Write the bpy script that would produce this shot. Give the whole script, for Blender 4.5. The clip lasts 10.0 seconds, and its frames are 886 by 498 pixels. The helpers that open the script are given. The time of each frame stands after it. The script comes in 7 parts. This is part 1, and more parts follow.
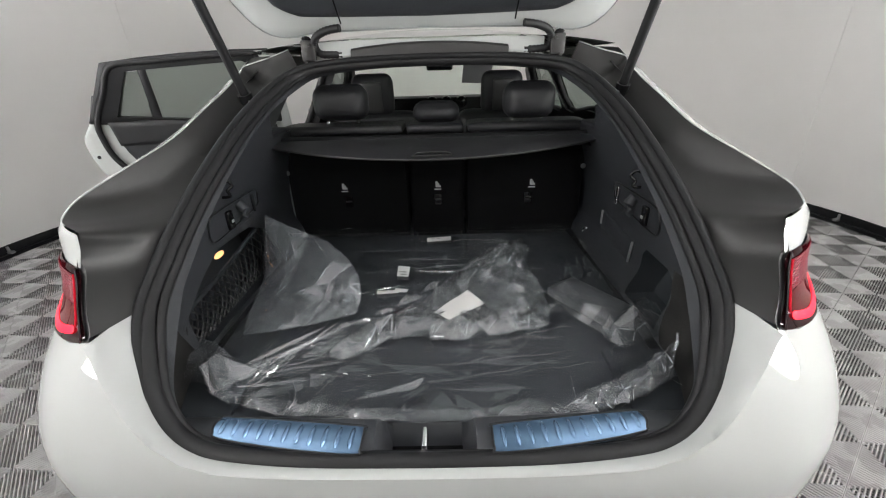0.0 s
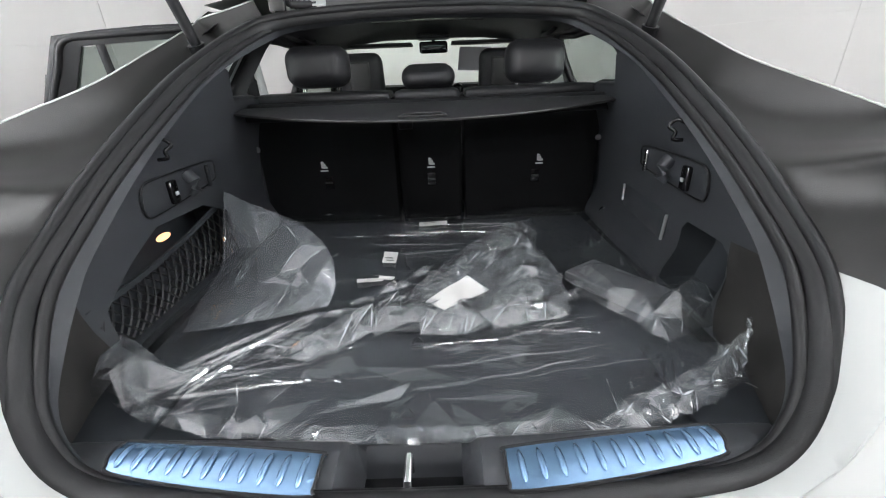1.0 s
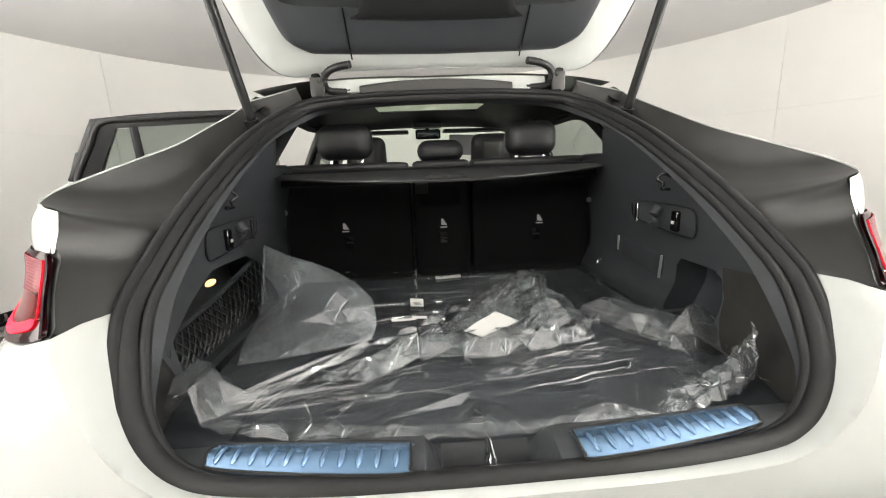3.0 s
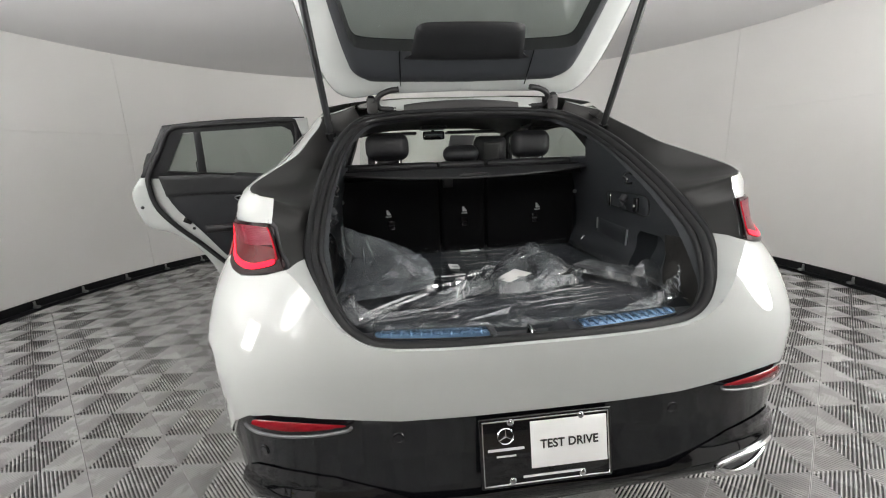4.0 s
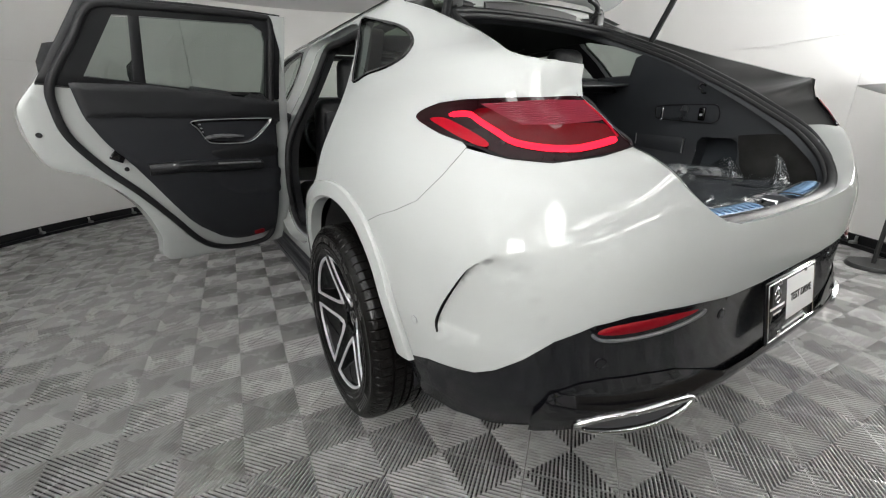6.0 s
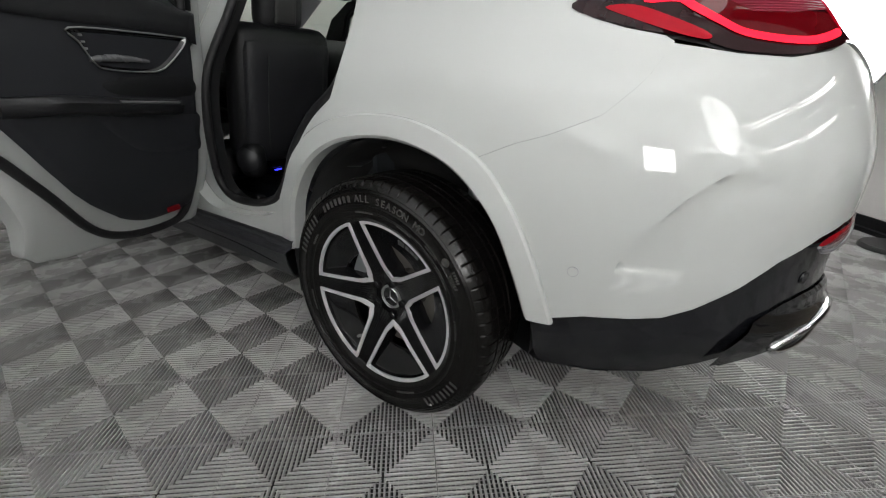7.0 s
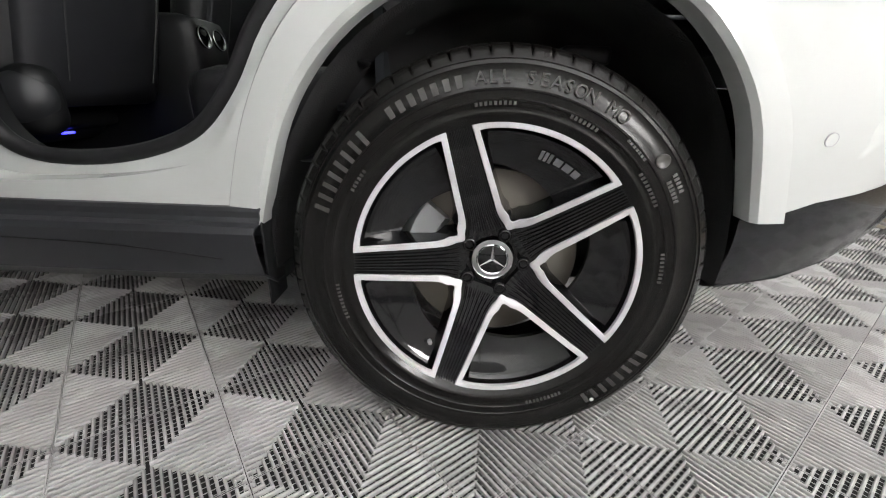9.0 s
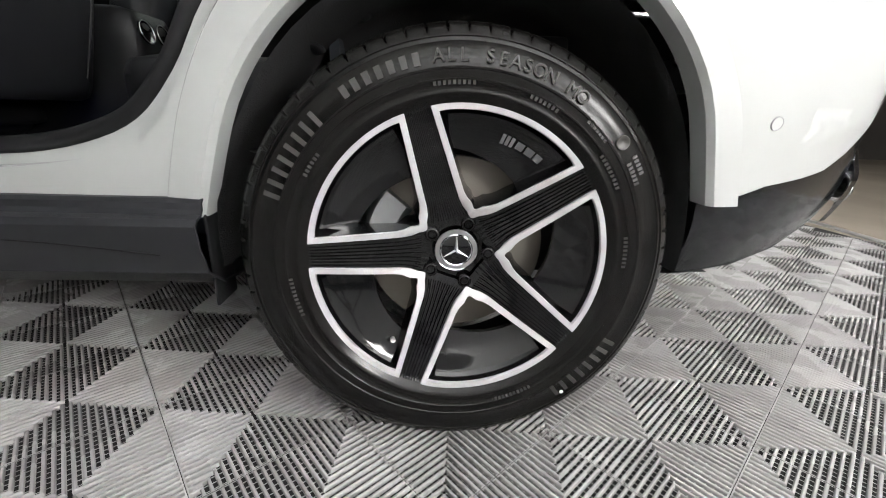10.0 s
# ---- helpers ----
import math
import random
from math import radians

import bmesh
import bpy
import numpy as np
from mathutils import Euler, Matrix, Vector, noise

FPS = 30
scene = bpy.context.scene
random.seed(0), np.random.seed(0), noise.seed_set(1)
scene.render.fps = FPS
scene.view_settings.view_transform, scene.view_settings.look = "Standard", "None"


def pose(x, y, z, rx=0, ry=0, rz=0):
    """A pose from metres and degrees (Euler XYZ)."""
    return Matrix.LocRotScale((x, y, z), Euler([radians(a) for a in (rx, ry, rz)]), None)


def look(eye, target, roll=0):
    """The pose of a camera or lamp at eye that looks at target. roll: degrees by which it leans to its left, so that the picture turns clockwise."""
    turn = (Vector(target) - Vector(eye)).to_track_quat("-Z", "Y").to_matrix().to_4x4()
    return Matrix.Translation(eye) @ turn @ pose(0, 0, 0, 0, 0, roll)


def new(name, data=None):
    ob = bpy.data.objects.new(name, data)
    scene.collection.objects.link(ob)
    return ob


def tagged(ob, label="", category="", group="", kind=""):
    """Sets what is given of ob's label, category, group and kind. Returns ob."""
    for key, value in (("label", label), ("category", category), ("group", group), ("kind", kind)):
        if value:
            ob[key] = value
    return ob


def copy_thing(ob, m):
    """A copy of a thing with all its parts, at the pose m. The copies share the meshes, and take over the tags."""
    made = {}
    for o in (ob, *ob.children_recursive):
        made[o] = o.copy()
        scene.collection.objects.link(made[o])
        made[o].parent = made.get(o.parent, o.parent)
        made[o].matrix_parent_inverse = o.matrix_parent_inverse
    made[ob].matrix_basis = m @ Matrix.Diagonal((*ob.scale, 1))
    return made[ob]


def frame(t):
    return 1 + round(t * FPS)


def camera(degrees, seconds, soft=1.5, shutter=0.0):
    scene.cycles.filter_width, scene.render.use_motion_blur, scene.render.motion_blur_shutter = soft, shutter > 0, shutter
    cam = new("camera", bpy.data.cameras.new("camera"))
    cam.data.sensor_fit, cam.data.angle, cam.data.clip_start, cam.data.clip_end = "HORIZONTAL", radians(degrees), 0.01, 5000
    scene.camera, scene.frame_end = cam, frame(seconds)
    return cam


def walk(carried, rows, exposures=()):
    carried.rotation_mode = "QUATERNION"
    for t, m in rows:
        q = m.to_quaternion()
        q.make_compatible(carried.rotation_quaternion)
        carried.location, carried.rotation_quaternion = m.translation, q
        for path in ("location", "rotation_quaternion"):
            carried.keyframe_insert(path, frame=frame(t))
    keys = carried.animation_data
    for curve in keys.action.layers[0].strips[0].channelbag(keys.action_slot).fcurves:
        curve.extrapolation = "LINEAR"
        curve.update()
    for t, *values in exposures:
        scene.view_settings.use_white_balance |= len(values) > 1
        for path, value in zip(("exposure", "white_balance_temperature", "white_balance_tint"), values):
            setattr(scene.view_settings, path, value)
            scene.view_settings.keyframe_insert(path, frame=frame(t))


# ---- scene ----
cam = camera(95.8, 10.0, 1.1)
PATH = [
    (0, (0.049, -1.431, 1.468), (0.018, 0.381, 0.624), -1.7),
    (0.5, (0.055, -1.351, 1.409), (0.02, 0.457, 0.554), -2.1),
    (1, (0.056, -1.275, 1.315), (0.032, 0.555, 0.508), -2.3),
    (1.5, (0.048, -1.21, 1.237), (0.049, 0.667, 0.549), -2.2),
    (2, (0.021, -1.184, 1.208), (0.066, 0.738, 0.655), -2.1),
    (2.5, (-0.026, -1.242, 1.219), (0.058, 0.706, 0.774), -2.3),
    (2.7, (-0.051, -1.293, 1.234), (0.05, 0.66, 0.818), -2.2),
    (3.8, (-0.229, -1.756, 1.293), (-0.056, 0.188, 0.856), -2.4),
    (4, (-0.307, -1.818, 1.295), (-0.093, 0.119, 0.843), -2.2),
    (4.5, (-0.555, -1.867, 1.244), (-0.241, 0.043, 0.74), -2.1),
    (5, (-0.773, -1.761, 1.193), (-0.294, 0.102, 0.646), -1.7),
    (5.5, (-1.056, -1.595, 1.165), (-0.333, 0.177, 0.583), -1.3),
    (6.8, (-1.624, -0.877, 1.02), (-0.19, 0.289, 0.256), -0.3),
    (7, (-1.674, -0.74, 0.988), (-0.155, 0.3, 0.206), 0.1),
    (7.5, (-1.733, -0.428, 0.888), (-0.061, 0.326, 0.091), 0.5),
    (8, (-1.728, -0.176, 0.788), (0.053, 0.29, 0.007), 1.1),
    (8.5, (-1.672, 0.004, 0.731), (0.164, 0.23, -0.031), 1.4),
    (9, (-1.591, 0.074, 0.67), (0.27, 0.13, -0.062), 1.6),
    (9.5, (-1.57, 0.079, 0.63), (0.307, 0.009, -0.058), 2.0),
    (10, (-1.576, 0.066, 0.618), (0.309, -0.046, -0.042), 2.0),
]
EXPOSURES = [(0, .72, 6500, 10), (1, 1.30, 6250, 10), (1.6, 1.84, 6450, 9), (2, 1.88, 6900, 9), (2.7, 1.62, 7000, 8), (3.8, .67, 6600, 9), (4.5, .62, 6550, 9), (5.5, .61, 6500, 8), (6.8, .10, 6450, 8), (7.5, .58, 6500, 10), (8.2, .96, 6550, 11), (8.7, 1.20, 6550, 10.5), (10, 1.41, 6500, 10)]
walk(cam, [(t, look(eye, target, roll)) for t, eye, target, roll in PATH], EXPOSURES)

# ==== build ====
from mathutils import geometry

# ---- world and lamps ----
world = bpy.data.worlds.new("world")
scene.world = world
world.use_nodes = True
world.node_tree.nodes["Background"].inputs[0].default_value = (0.75, 0.8, 0.9, 1)
world.node_tree.nodes["Background"].inputs[1].default_value = 0.15
LAMP_POWER = 20.0
FILL_UPLIGHT_POWER = 35.0


# ---- materials ----
def shade(name, color, rough=0.5, metal=0.0, spots=(3.0, 0.08), grain=(250.0, 0.02), coat=0.0, spec=0.5, wear=0.06, rnd=0.0):
    """A surface with broad uneven tone, fine relief and uneven gloss."""
    m = bpy.data.materials.new(name)
    m.use_nodes = True
    nt = m.node_tree
    b = nt.nodes["Principled BSDF"]
    co = nt.nodes.new("ShaderNodeTexCoord")
    n1 = nt.nodes.new("ShaderNodeTexNoise")
    n1.inputs["Scale"].default_value = spots[0]
    n1.inputs["Detail"].default_value = 6
    nt.links.new(co.outputs["Object"], n1.inputs["Vector"])
    r = nt.nodes.new("ShaderNodeMapRange")
    r.inputs["From Min"].default_value, r.inputs["From Max"].default_value = 0.3, 0.7
    r.inputs["To Min"].default_value, r.inputs["To Max"].default_value = 1 - spots[1], 1 + spots[1]
    nt.links.new(n1.outputs["Fac"], r.inputs["Value"])
    mul = nt.nodes.new("ShaderNodeVectorMath")
    mul.operation = "SCALE"
    mul.inputs[0].default_value = color
    fac = r.outputs[0]
    if rnd:
        oi = nt.nodes.new("ShaderNodeObjectInfo")
        r3 = nt.nodes.new("ShaderNodeMapRange")
        r3.inputs["To Min"].default_value, r3.inputs["To Max"].default_value = 1 - rnd, 1 + rnd
        nt.links.new(oi.outputs["Random"], r3.inputs["Value"])
        mm = nt.nodes.new("ShaderNodeMath")
        mm.operation = "MULTIPLY"
        nt.links.new(fac, mm.inputs[0])
        nt.links.new(r3.outputs[0], mm.inputs[1])
        fac = mm.outputs[0]
    nt.links.new(fac, mul.inputs["Scale"])
    nt.links.new(mul.outputs[0], b.inputs["Base Color"])
    n2 = nt.nodes.new("ShaderNodeTexNoise")
    n2.inputs["Scale"].default_value = grain[0]
    n2.inputs["Detail"].default_value = 4
    nt.links.new(co.outputs["Object"], n2.inputs["Vector"])
    if grain[1]:
        bu = nt.nodes.new("ShaderNodeBump")
        bu.inputs["Strength"].default_value = min(1.0, grain[1] * 10)
        bu.inputs["Distance"].default_value = 0.002
        nt.links.new(n2.outputs["Fac"], bu.inputs["Height"])
        nt.links.new(bu.outputs[0], b.inputs["Normal"])
    r2 = nt.nodes.new("ShaderNodeMapRange")
    r2.inputs["To Min"].default_value, r2.inputs["To Max"].default_value = max(0.02, rough - wear), min(1, rough + wear)
    nt.links.new(n1.outputs["Fac"], r2.inputs["Value"])
    nt.links.new(r2.outputs[0], b.inputs["Roughness"])
    b.inputs["Metallic"].default_value = metal
    b.inputs["Coat Weight"].default_value = coat
    b.inputs["Coat Roughness"].default_value = 0.03
    b.inputs["Specular IOR Level"].default_value = spec
    return m


def glow(name, color, power):
    m = bpy.data.materials.new(name)
    m.use_nodes = True
    b = m.node_tree.nodes["Principled BSDF"]
    b.inputs["Base Color"].default_value = (*color, 1)
    b.inputs["Emission Color"].default_value = (*color, 1)
    b.inputs["Emission Strength"].default_value = power
    b.inputs["Roughness"].default_value = 0.3
    b.inputs["Specular IOR Level"].default_value = 0.08
    return m


def clear(name, tint, gloss_rough=0.02, blend=0.2, haze=0.0, haze_color=(0.8, 0.85, 0.9), crease=0.0):
    """A thin pane or film: see-through with a tint, glossy at a slant, with a little milky haze."""
    m = bpy.data.materials.new(name)
    m.use_nodes = True
    nt = m.node_tree
    nt.nodes.remove(nt.nodes["Principled BSDF"])
    out = nt.nodes["Material Output"]
    tr = nt.nodes.new("ShaderNodeBsdfTransparent")
    tr.inputs[0].default_value = (*tint, 1)
    gl = nt.nodes.new("ShaderNodeBsdfGlossy")
    gl.inputs["Roughness"].default_value = gloss_rough
    di = nt.nodes.new("ShaderNodeBsdfDiffuse")
    di.inputs[0].default_value = (*haze_color, 1)
    lw = nt.nodes.new("ShaderNodeLayerWeight")
    lw.inputs["Blend"].default_value = blend
    mix1 = nt.nodes.new("ShaderNodeMixShader")
    mix1.inputs[0].default_value = haze
    nt.links.new(tr.outputs[0], mix1.inputs[1])
    nt.links.new(di.outputs[0], mix1.inputs[2])
    mix2 = nt.nodes.new("ShaderNodeMixShader")
    lw.inputs["Blend"].default_value = 0.5
    pw = nt.nodes.new("ShaderNodeMath")
    pw.operation = "POWER"
    pw.inputs[1].default_value = 5.0
    nt.links.new(lw.outputs["Facing"], pw.inputs[0])
    ma = nt.nodes.new("ShaderNodeMath")
    ma.operation = "MULTIPLY_ADD"
    ma.inputs[1].default_value, ma.inputs[2].default_value = 0.6, blend * 0.4
    nt.links.new(pw.outputs[0], ma.inputs[0])
    nt.links.new(ma.outputs[0], mix2.inputs[0])
    nt.links.new(mix1.outputs[0], mix2.inputs[1])
    nt.links.new(gl.outputs[0], mix2.inputs[2])
    nt.links.new(mix2.outputs[0], out.inputs[0])
    if crease:
        co = nt.nodes.new("ShaderNodeTexCoord")
        n = nt.nodes.new("ShaderNodeTexNoise")
        n.inputs["Scale"].default_value, n.inputs["Detail"].default_value = 14, 5
        n.inputs["Distortion"].default_value = 1.5
        nt.links.new(co.outputs["Object"], n.inputs["Vector"])
        bu = nt.nodes.new("ShaderNodeBump")
        bu.inputs["Strength"].default_value, bu.inputs["Distance"].default_value = crease, 0.02
        nt.links.new(n.outputs["Fac"], bu.inputs["Height"])
        for node in (gl, lw, di):
            nt.links.new(bu.outputs[0], node.inputs["Normal"])
    return m


def film(name, tint, cell, tilt, haze, crease, stretch=(1, 1, 1), rough=0.05, gloss=0.2, bend=0.6):
    """Creased clear film: each facet tilts its own way and mirrors another part of the place; the creases are painted
    paler.
    """
    m = bpy.data.materials.new(name)
    m.use_nodes = True
    nt = m.node_tree
    nt.nodes.remove(nt.nodes["Principled BSDF"])
    out = nt.nodes["Material Output"]
    co = nt.nodes.new("ShaderNodeTexCoord")
    mp = nt.nodes.new("ShaderNodeMapping")
    mp.inputs["Scale"].default_value = stretch
    nt.links.new(co.outputs["Object"], mp.inputs["Vector"])
    wob = nt.nodes.new("ShaderNodeTexNoise")
    wob.inputs["Scale"].default_value, wob.inputs["Detail"].default_value = cell * 0.5, 3
    nt.links.new(mp.outputs[0], wob.inputs["Vector"])
    sc = nt.nodes.new("ShaderNodeVectorMath")
    sc.operation = "SCALE"
    sc.inputs["Scale"].default_value = bend / cell
    nt.links.new(wob.outputs["Color"], sc.inputs[0])
    at = nt.nodes.new("ShaderNodeVectorMath")
    at.operation = "ADD"
    nt.links.new(mp.outputs[0], at.inputs[0])
    nt.links.new(sc.outputs[0], at.inputs[1])
    geo = nt.nodes.new("ShaderNodeNewGeometry")
    normal = geo.outputs["Normal"]
    for k, amp in ((1.0, tilt), (2.9, tilt * 0.55)):
        vo = nt.nodes.new("ShaderNodeTexVoronoi")
        vo.inputs["Scale"].default_value = cell * k
        nt.links.new(at.outputs[0], vo.inputs["Vector"])
        half = nt.nodes.new("ShaderNodeVectorMath")
        half.operation = "SUBTRACT"
        half.inputs[1].default_value = (0.5, 0.5, 0.5)
        nt.links.new(vo.outputs["Color"], half.inputs[0])
        s2 = nt.nodes.new("ShaderNodeVectorMath")
        s2.operation = "SCALE"
        s2.inputs["Scale"].default_value = amp
        nt.links.new(half.outputs[0], s2.inputs[0])
        add = nt.nodes.new("ShaderNodeVectorMath")
        add.operation = "ADD"
        nt.links.new(normal, add.inputs[0])
        nt.links.new(s2.outputs[0], add.inputs[1])
        normal = add.outputs[0]
    nn = nt.nodes.new("ShaderNodeVectorMath")
    nn.operation = "NORMALIZE"
    nt.links.new(normal, nn.inputs[0])
    ed = nt.nodes.new("ShaderNodeTexVoronoi")
    ed.feature = "DISTANCE_TO_EDGE"
    ed.inputs["Scale"].default_value = cell
    nt.links.new(at.outputs[0], ed.inputs["Vector"])
    ln = nt.nodes.new("ShaderNodeMapRange")
    ln.inputs["From Min"].default_value, ln.inputs["From Max"].default_value = 0.0, 0.022
    ln.inputs["To Min"].default_value, ln.inputs["To Max"].default_value = haze + crease, haze
    nt.links.new(ed.outputs["Distance"], ln.inputs["Value"])
    tr = nt.nodes.new("ShaderNodeBsdfTransparent")
    tr.inputs[0].default_value = (*tint, 1)
    di = nt.nodes.new("ShaderNodeBsdfDiffuse")
    di.inputs[0].default_value = (0.78, 0.83, 0.88, 1)
    mix1 = nt.nodes.new("ShaderNodeMixShader")
    nt.links.new(ln.outputs[0], mix1.inputs[0])
    nt.links.new(tr.outputs[0], mix1.inputs[1])
    nt.links.new(di.outputs[0], mix1.inputs[2])
    gl = nt.nodes.new("ShaderNodeBsdfGlossy")
    gl.inputs["Roughness"].default_value = rough
    nt.links.new(nn.outputs[0], gl.inputs["Normal"])
    fr = nt.nodes.new("ShaderNodeFresnel")
    fr.inputs["IOR"].default_value = 1.5
    nt.links.new(nn.outputs[0], fr.inputs["Normal"])
    dbl = nt.nodes.new("ShaderNodeMath")
    dbl.operation = "MULTIPLY_ADD"
    dbl.inputs[1].default_value, dbl.inputs[2].default_value = 1.7, 0.03
    lim = nt.nodes.new("ShaderNodeMath")
    lim.operation = "MINIMUM"
    lim.inputs[1].default_value = gloss
    nt.links.new(dbl.outputs[0], lim.inputs[0])
    nt.links.new(fr.outputs[0], dbl.inputs[0])
    mix2 = nt.nodes.new("ShaderNodeMixShader")
    nt.links.new(lim.outputs[0], mix2.inputs[0])
    nt.links.new(mix1.outputs[0], mix2.inputs[1])
    nt.links.new(gl.outputs[0], mix2.inputs[2])
    nt.links.new(mix2.outputs[0], out.inputs[0])
    return m


def lit_lens(m, color, power, ribs=0.0):
    """A lens with a lamp behind it; ribs are fine level bars on its face."""
    nt = m.node_tree
    b = nt.nodes["Principled BSDF"]
    b.inputs["Emission Color"].default_value = (*color, 1)
    b.inputs["Emission Strength"].default_value = power
    if ribs:
        co = nt.nodes.new("ShaderNodeTexCoord")
        wv = nt.nodes.new("ShaderNodeTexWave")
        wv.bands_direction = "Z"
        wv.inputs["Scale"].default_value = 0.31 / ribs
        nt.links.new(co.outputs["Object"], wv.inputs["Vector"])
        bu = nt.nodes.new("ShaderNodeBump")
        bu.inputs["Strength"].default_value, bu.inputs["Distance"].default_value = 0.6, 0.001
        nt.links.new(wv.outputs["Fac"], bu.inputs["Height"])
        nt.links.new(bu.outputs[0], b.inputs["Normal"])
    return m


WHITE = shade("white_car_paint", (0.428, 0.443, 0.432), 0.5, spots=(1.5, 0.01), grain=(900, 0.0), coat=1.0, wear=0.04, spec=0.0)
PLASTIC = shade("black_plastic", (0.0095, 0.0098, 0.0108), 0.45, spots=(4, 0.1), grain=(900, 0.02), spec=0.3)
BUMPER = shade("dark_bumper_plastic", (0.0062, 0.0066, 0.0086), 0.20, spots=(3, 0.08), grain=(1200, 0.004), coat=0.5, spec=0.4)
# Lighter copy of the bumper plastic: light on the side put into the colour.
LIT_PLASTIC = shade("lit_dark_plastic", (0.019, 0.0197, 0.0225), 0.42, spots=(3, 0.10), grain=(1200, 0.02), spec=0.45)
PIANO = shade("gloss_black", (0.006, 0.006, 0.007), 0.08, spots=(3, 0.05), grain=(300, 0), coat=0.4, wear=0.03)
TRIM = shade("boot_side_trim", (0.0275, 0.0300, 0.0345), 0.5, spots=(5, 0.08), grain=(1500, 0.04))
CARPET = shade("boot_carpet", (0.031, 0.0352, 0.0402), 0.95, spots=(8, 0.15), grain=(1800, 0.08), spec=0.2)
FELT = shade("boot_side_felt", (0.030, 0.029, 0.028), 0.95, spots=(10, 0.22), grain=(1200, 0.10), spec=0.15)
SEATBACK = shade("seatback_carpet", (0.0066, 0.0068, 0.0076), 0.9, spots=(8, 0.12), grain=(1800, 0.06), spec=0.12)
LEATHER = shade("black_leather", (0.0150, 0.0153, 0.0172), 0.40, spots=(9, 0.12), grain=(700, 0.05), spec=0.4)
RUBBER = shade("seal_rubber", (0.012, 0.012, 0.013), 0.5, spots=(6, 0.1), grain=(600, 0.02), spec=0.32)
SEATSHELL = shade("seat_back_panel", (0.019, 0.0195, 0.0225), 0.45, spots=(7, 0.10), grain=(900, 0.04), spec=0.35)
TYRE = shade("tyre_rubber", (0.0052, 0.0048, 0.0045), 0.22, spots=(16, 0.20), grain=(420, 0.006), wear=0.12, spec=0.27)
GUTTER = shade("gutter_paint", (0.0195, 0.0190, 0.0187), 0.45, spots=(5, 0.08), grain=(500, 0.01))
KITBOX = shade("kit_box_grey", (0.05, 0.053, 0.058), 0.5, spots=(6, 0.1), grain=(400, 0.01))
DISC = shade("brake_disc_iron", (0.17, 0.155, 0.135), 0.45, metal=0.6, spots=(8, 0.15), grain=(500, 0.02))
CHROME = shade("chrome", (0.78, 0.79, 0.80), 0.10, metal=1, spots=(6, 0.05), grain=(300, 0), wear=0.05)
MACHINED = shade("machined_aluminium", (0.60, 0.59, 0.605), 0.40, metal=0.45, spots=(20, 0.06), grain=(1500, 0.01))
STEEL = shade("brushed_steel", (0.45, 0.45, 0.45), 0.4, metal=1, spots=(8, 0.12), grain=(500, 0.02))
RIMBLACK = shade("rim_black", (0.006, 0.006, 0.0065), 0.09, spots=(12, 0.15), grain=(400, 0), coat=0.3, spec=0.35, wear=0.04)
BLUEFILM = shade("blue_protective_film", (0.17, 0.28, 0.43), 0.16, metal=0.7, spots=(7, 0.10), grain=(120, 0.01))
WALL = shade("wall_panel_paint", (0.80, 0.79, 0.77), 0.75, spots=(0.9, 0.025), grain=(160, 0.01), spec=0.3, rnd=0.012)
CEIL = shade("ceiling_paint", (0.74, 0.73, 0.73), 0.85, spots=(0.6, 0.03), grain=(120, 0.01), spec=0.2)
TILE = shade("grey_tile_plastic", (0.330, 0.325, 0.320), 0.27, spots=(7, 0.12), grain=(400, 0.015), rnd=0.06, wear=0.10)
# Underlay blackened: the shade between the ribs is put into its colour.
BASE = shade("blackened_underlay", (0.008, 0.008, 0.008), 0.9, spots=(6, 0.2), grain=(200, 0.04))
CONCRETE = shade("tan_concrete", (0.30, 0.26, 0.21), 0.8, spots=(1.2, 0.15), grain=(60, 0.05))
DARKWALL = shade("dark_workshop_wall", (0.13, 0.12, 0.11), 0.9, spots=(1, 0.2), grain=(40, 0.03))
LAMPRED = lit_lens(shade("dark_red_lens", (0.055, 0.0006, 0.002), 0.04, spots=(20, 0.1), grain=(300, 0), spec=0.18, wear=0.02), (1.0, 0.006, 0.025), 0.035)
LENSRED = lit_lens(shade("red_lens", (0.10, 0.008, 0.018), 0.16, spots=(20, 0.1), grain=(300, 0), spec=0.22, wear=0.03), (1.0, 0.05, 0.09), 0.06, 0.004)
LAMPBLACK = shade("lamp_surround", (0.012, 0.002, 0.003), 0.07, spots=(20, 0.1), grain=(300, 0), spec=0.2, wear=0.02)
MARKER = lit_lens(shade("red_marker_lens", (0.22, 0.003, 0.010), 0.06, spots=(20, 0.1), grain=(300, 0), spec=0.12), (1.0, 0.004, 0.03), 0.12)
REFLECT = shade("red_reflector", (0.19, 0.003, 0.008), 0.18, spots=(30, 0.1), grain=(500, 0.02), spec=0.3)
PAPER = shade("white_paper", (0.50, 0.50, 0.485), 0.8, spots=(20, 0.03), grain=(300, 0.01))
CARD = shade("white_card", (0.85, 0.85, 0.84), 0.6, spots=(20, 0.02), grain=(300, 0.01))
INK = shade("black_ink", (0.015, 0.015, 0.015), 0.6, grain=(300, 0))
SATINLIP = shade("satin_grey_lip", (0.10, 0.10, 0.105), 0.28, grain=(300, 0))
SENSORGREY = shade("grey_ring", (0.30, 0.30, 0.31), 0.5, grain=(300, 0))
GREYPRINT = shade("grey_print", (0.62, 0.62, 0.62), 0.7, grain=(300, 0))
# Paler than the tyre: the raised marks' glint is put into the colour.
LETTER = shade("raised_rubber_glint", (0.040, 0.0385, 0.037), 0.40, spots=(20, 0.1), grain=(300, 0))
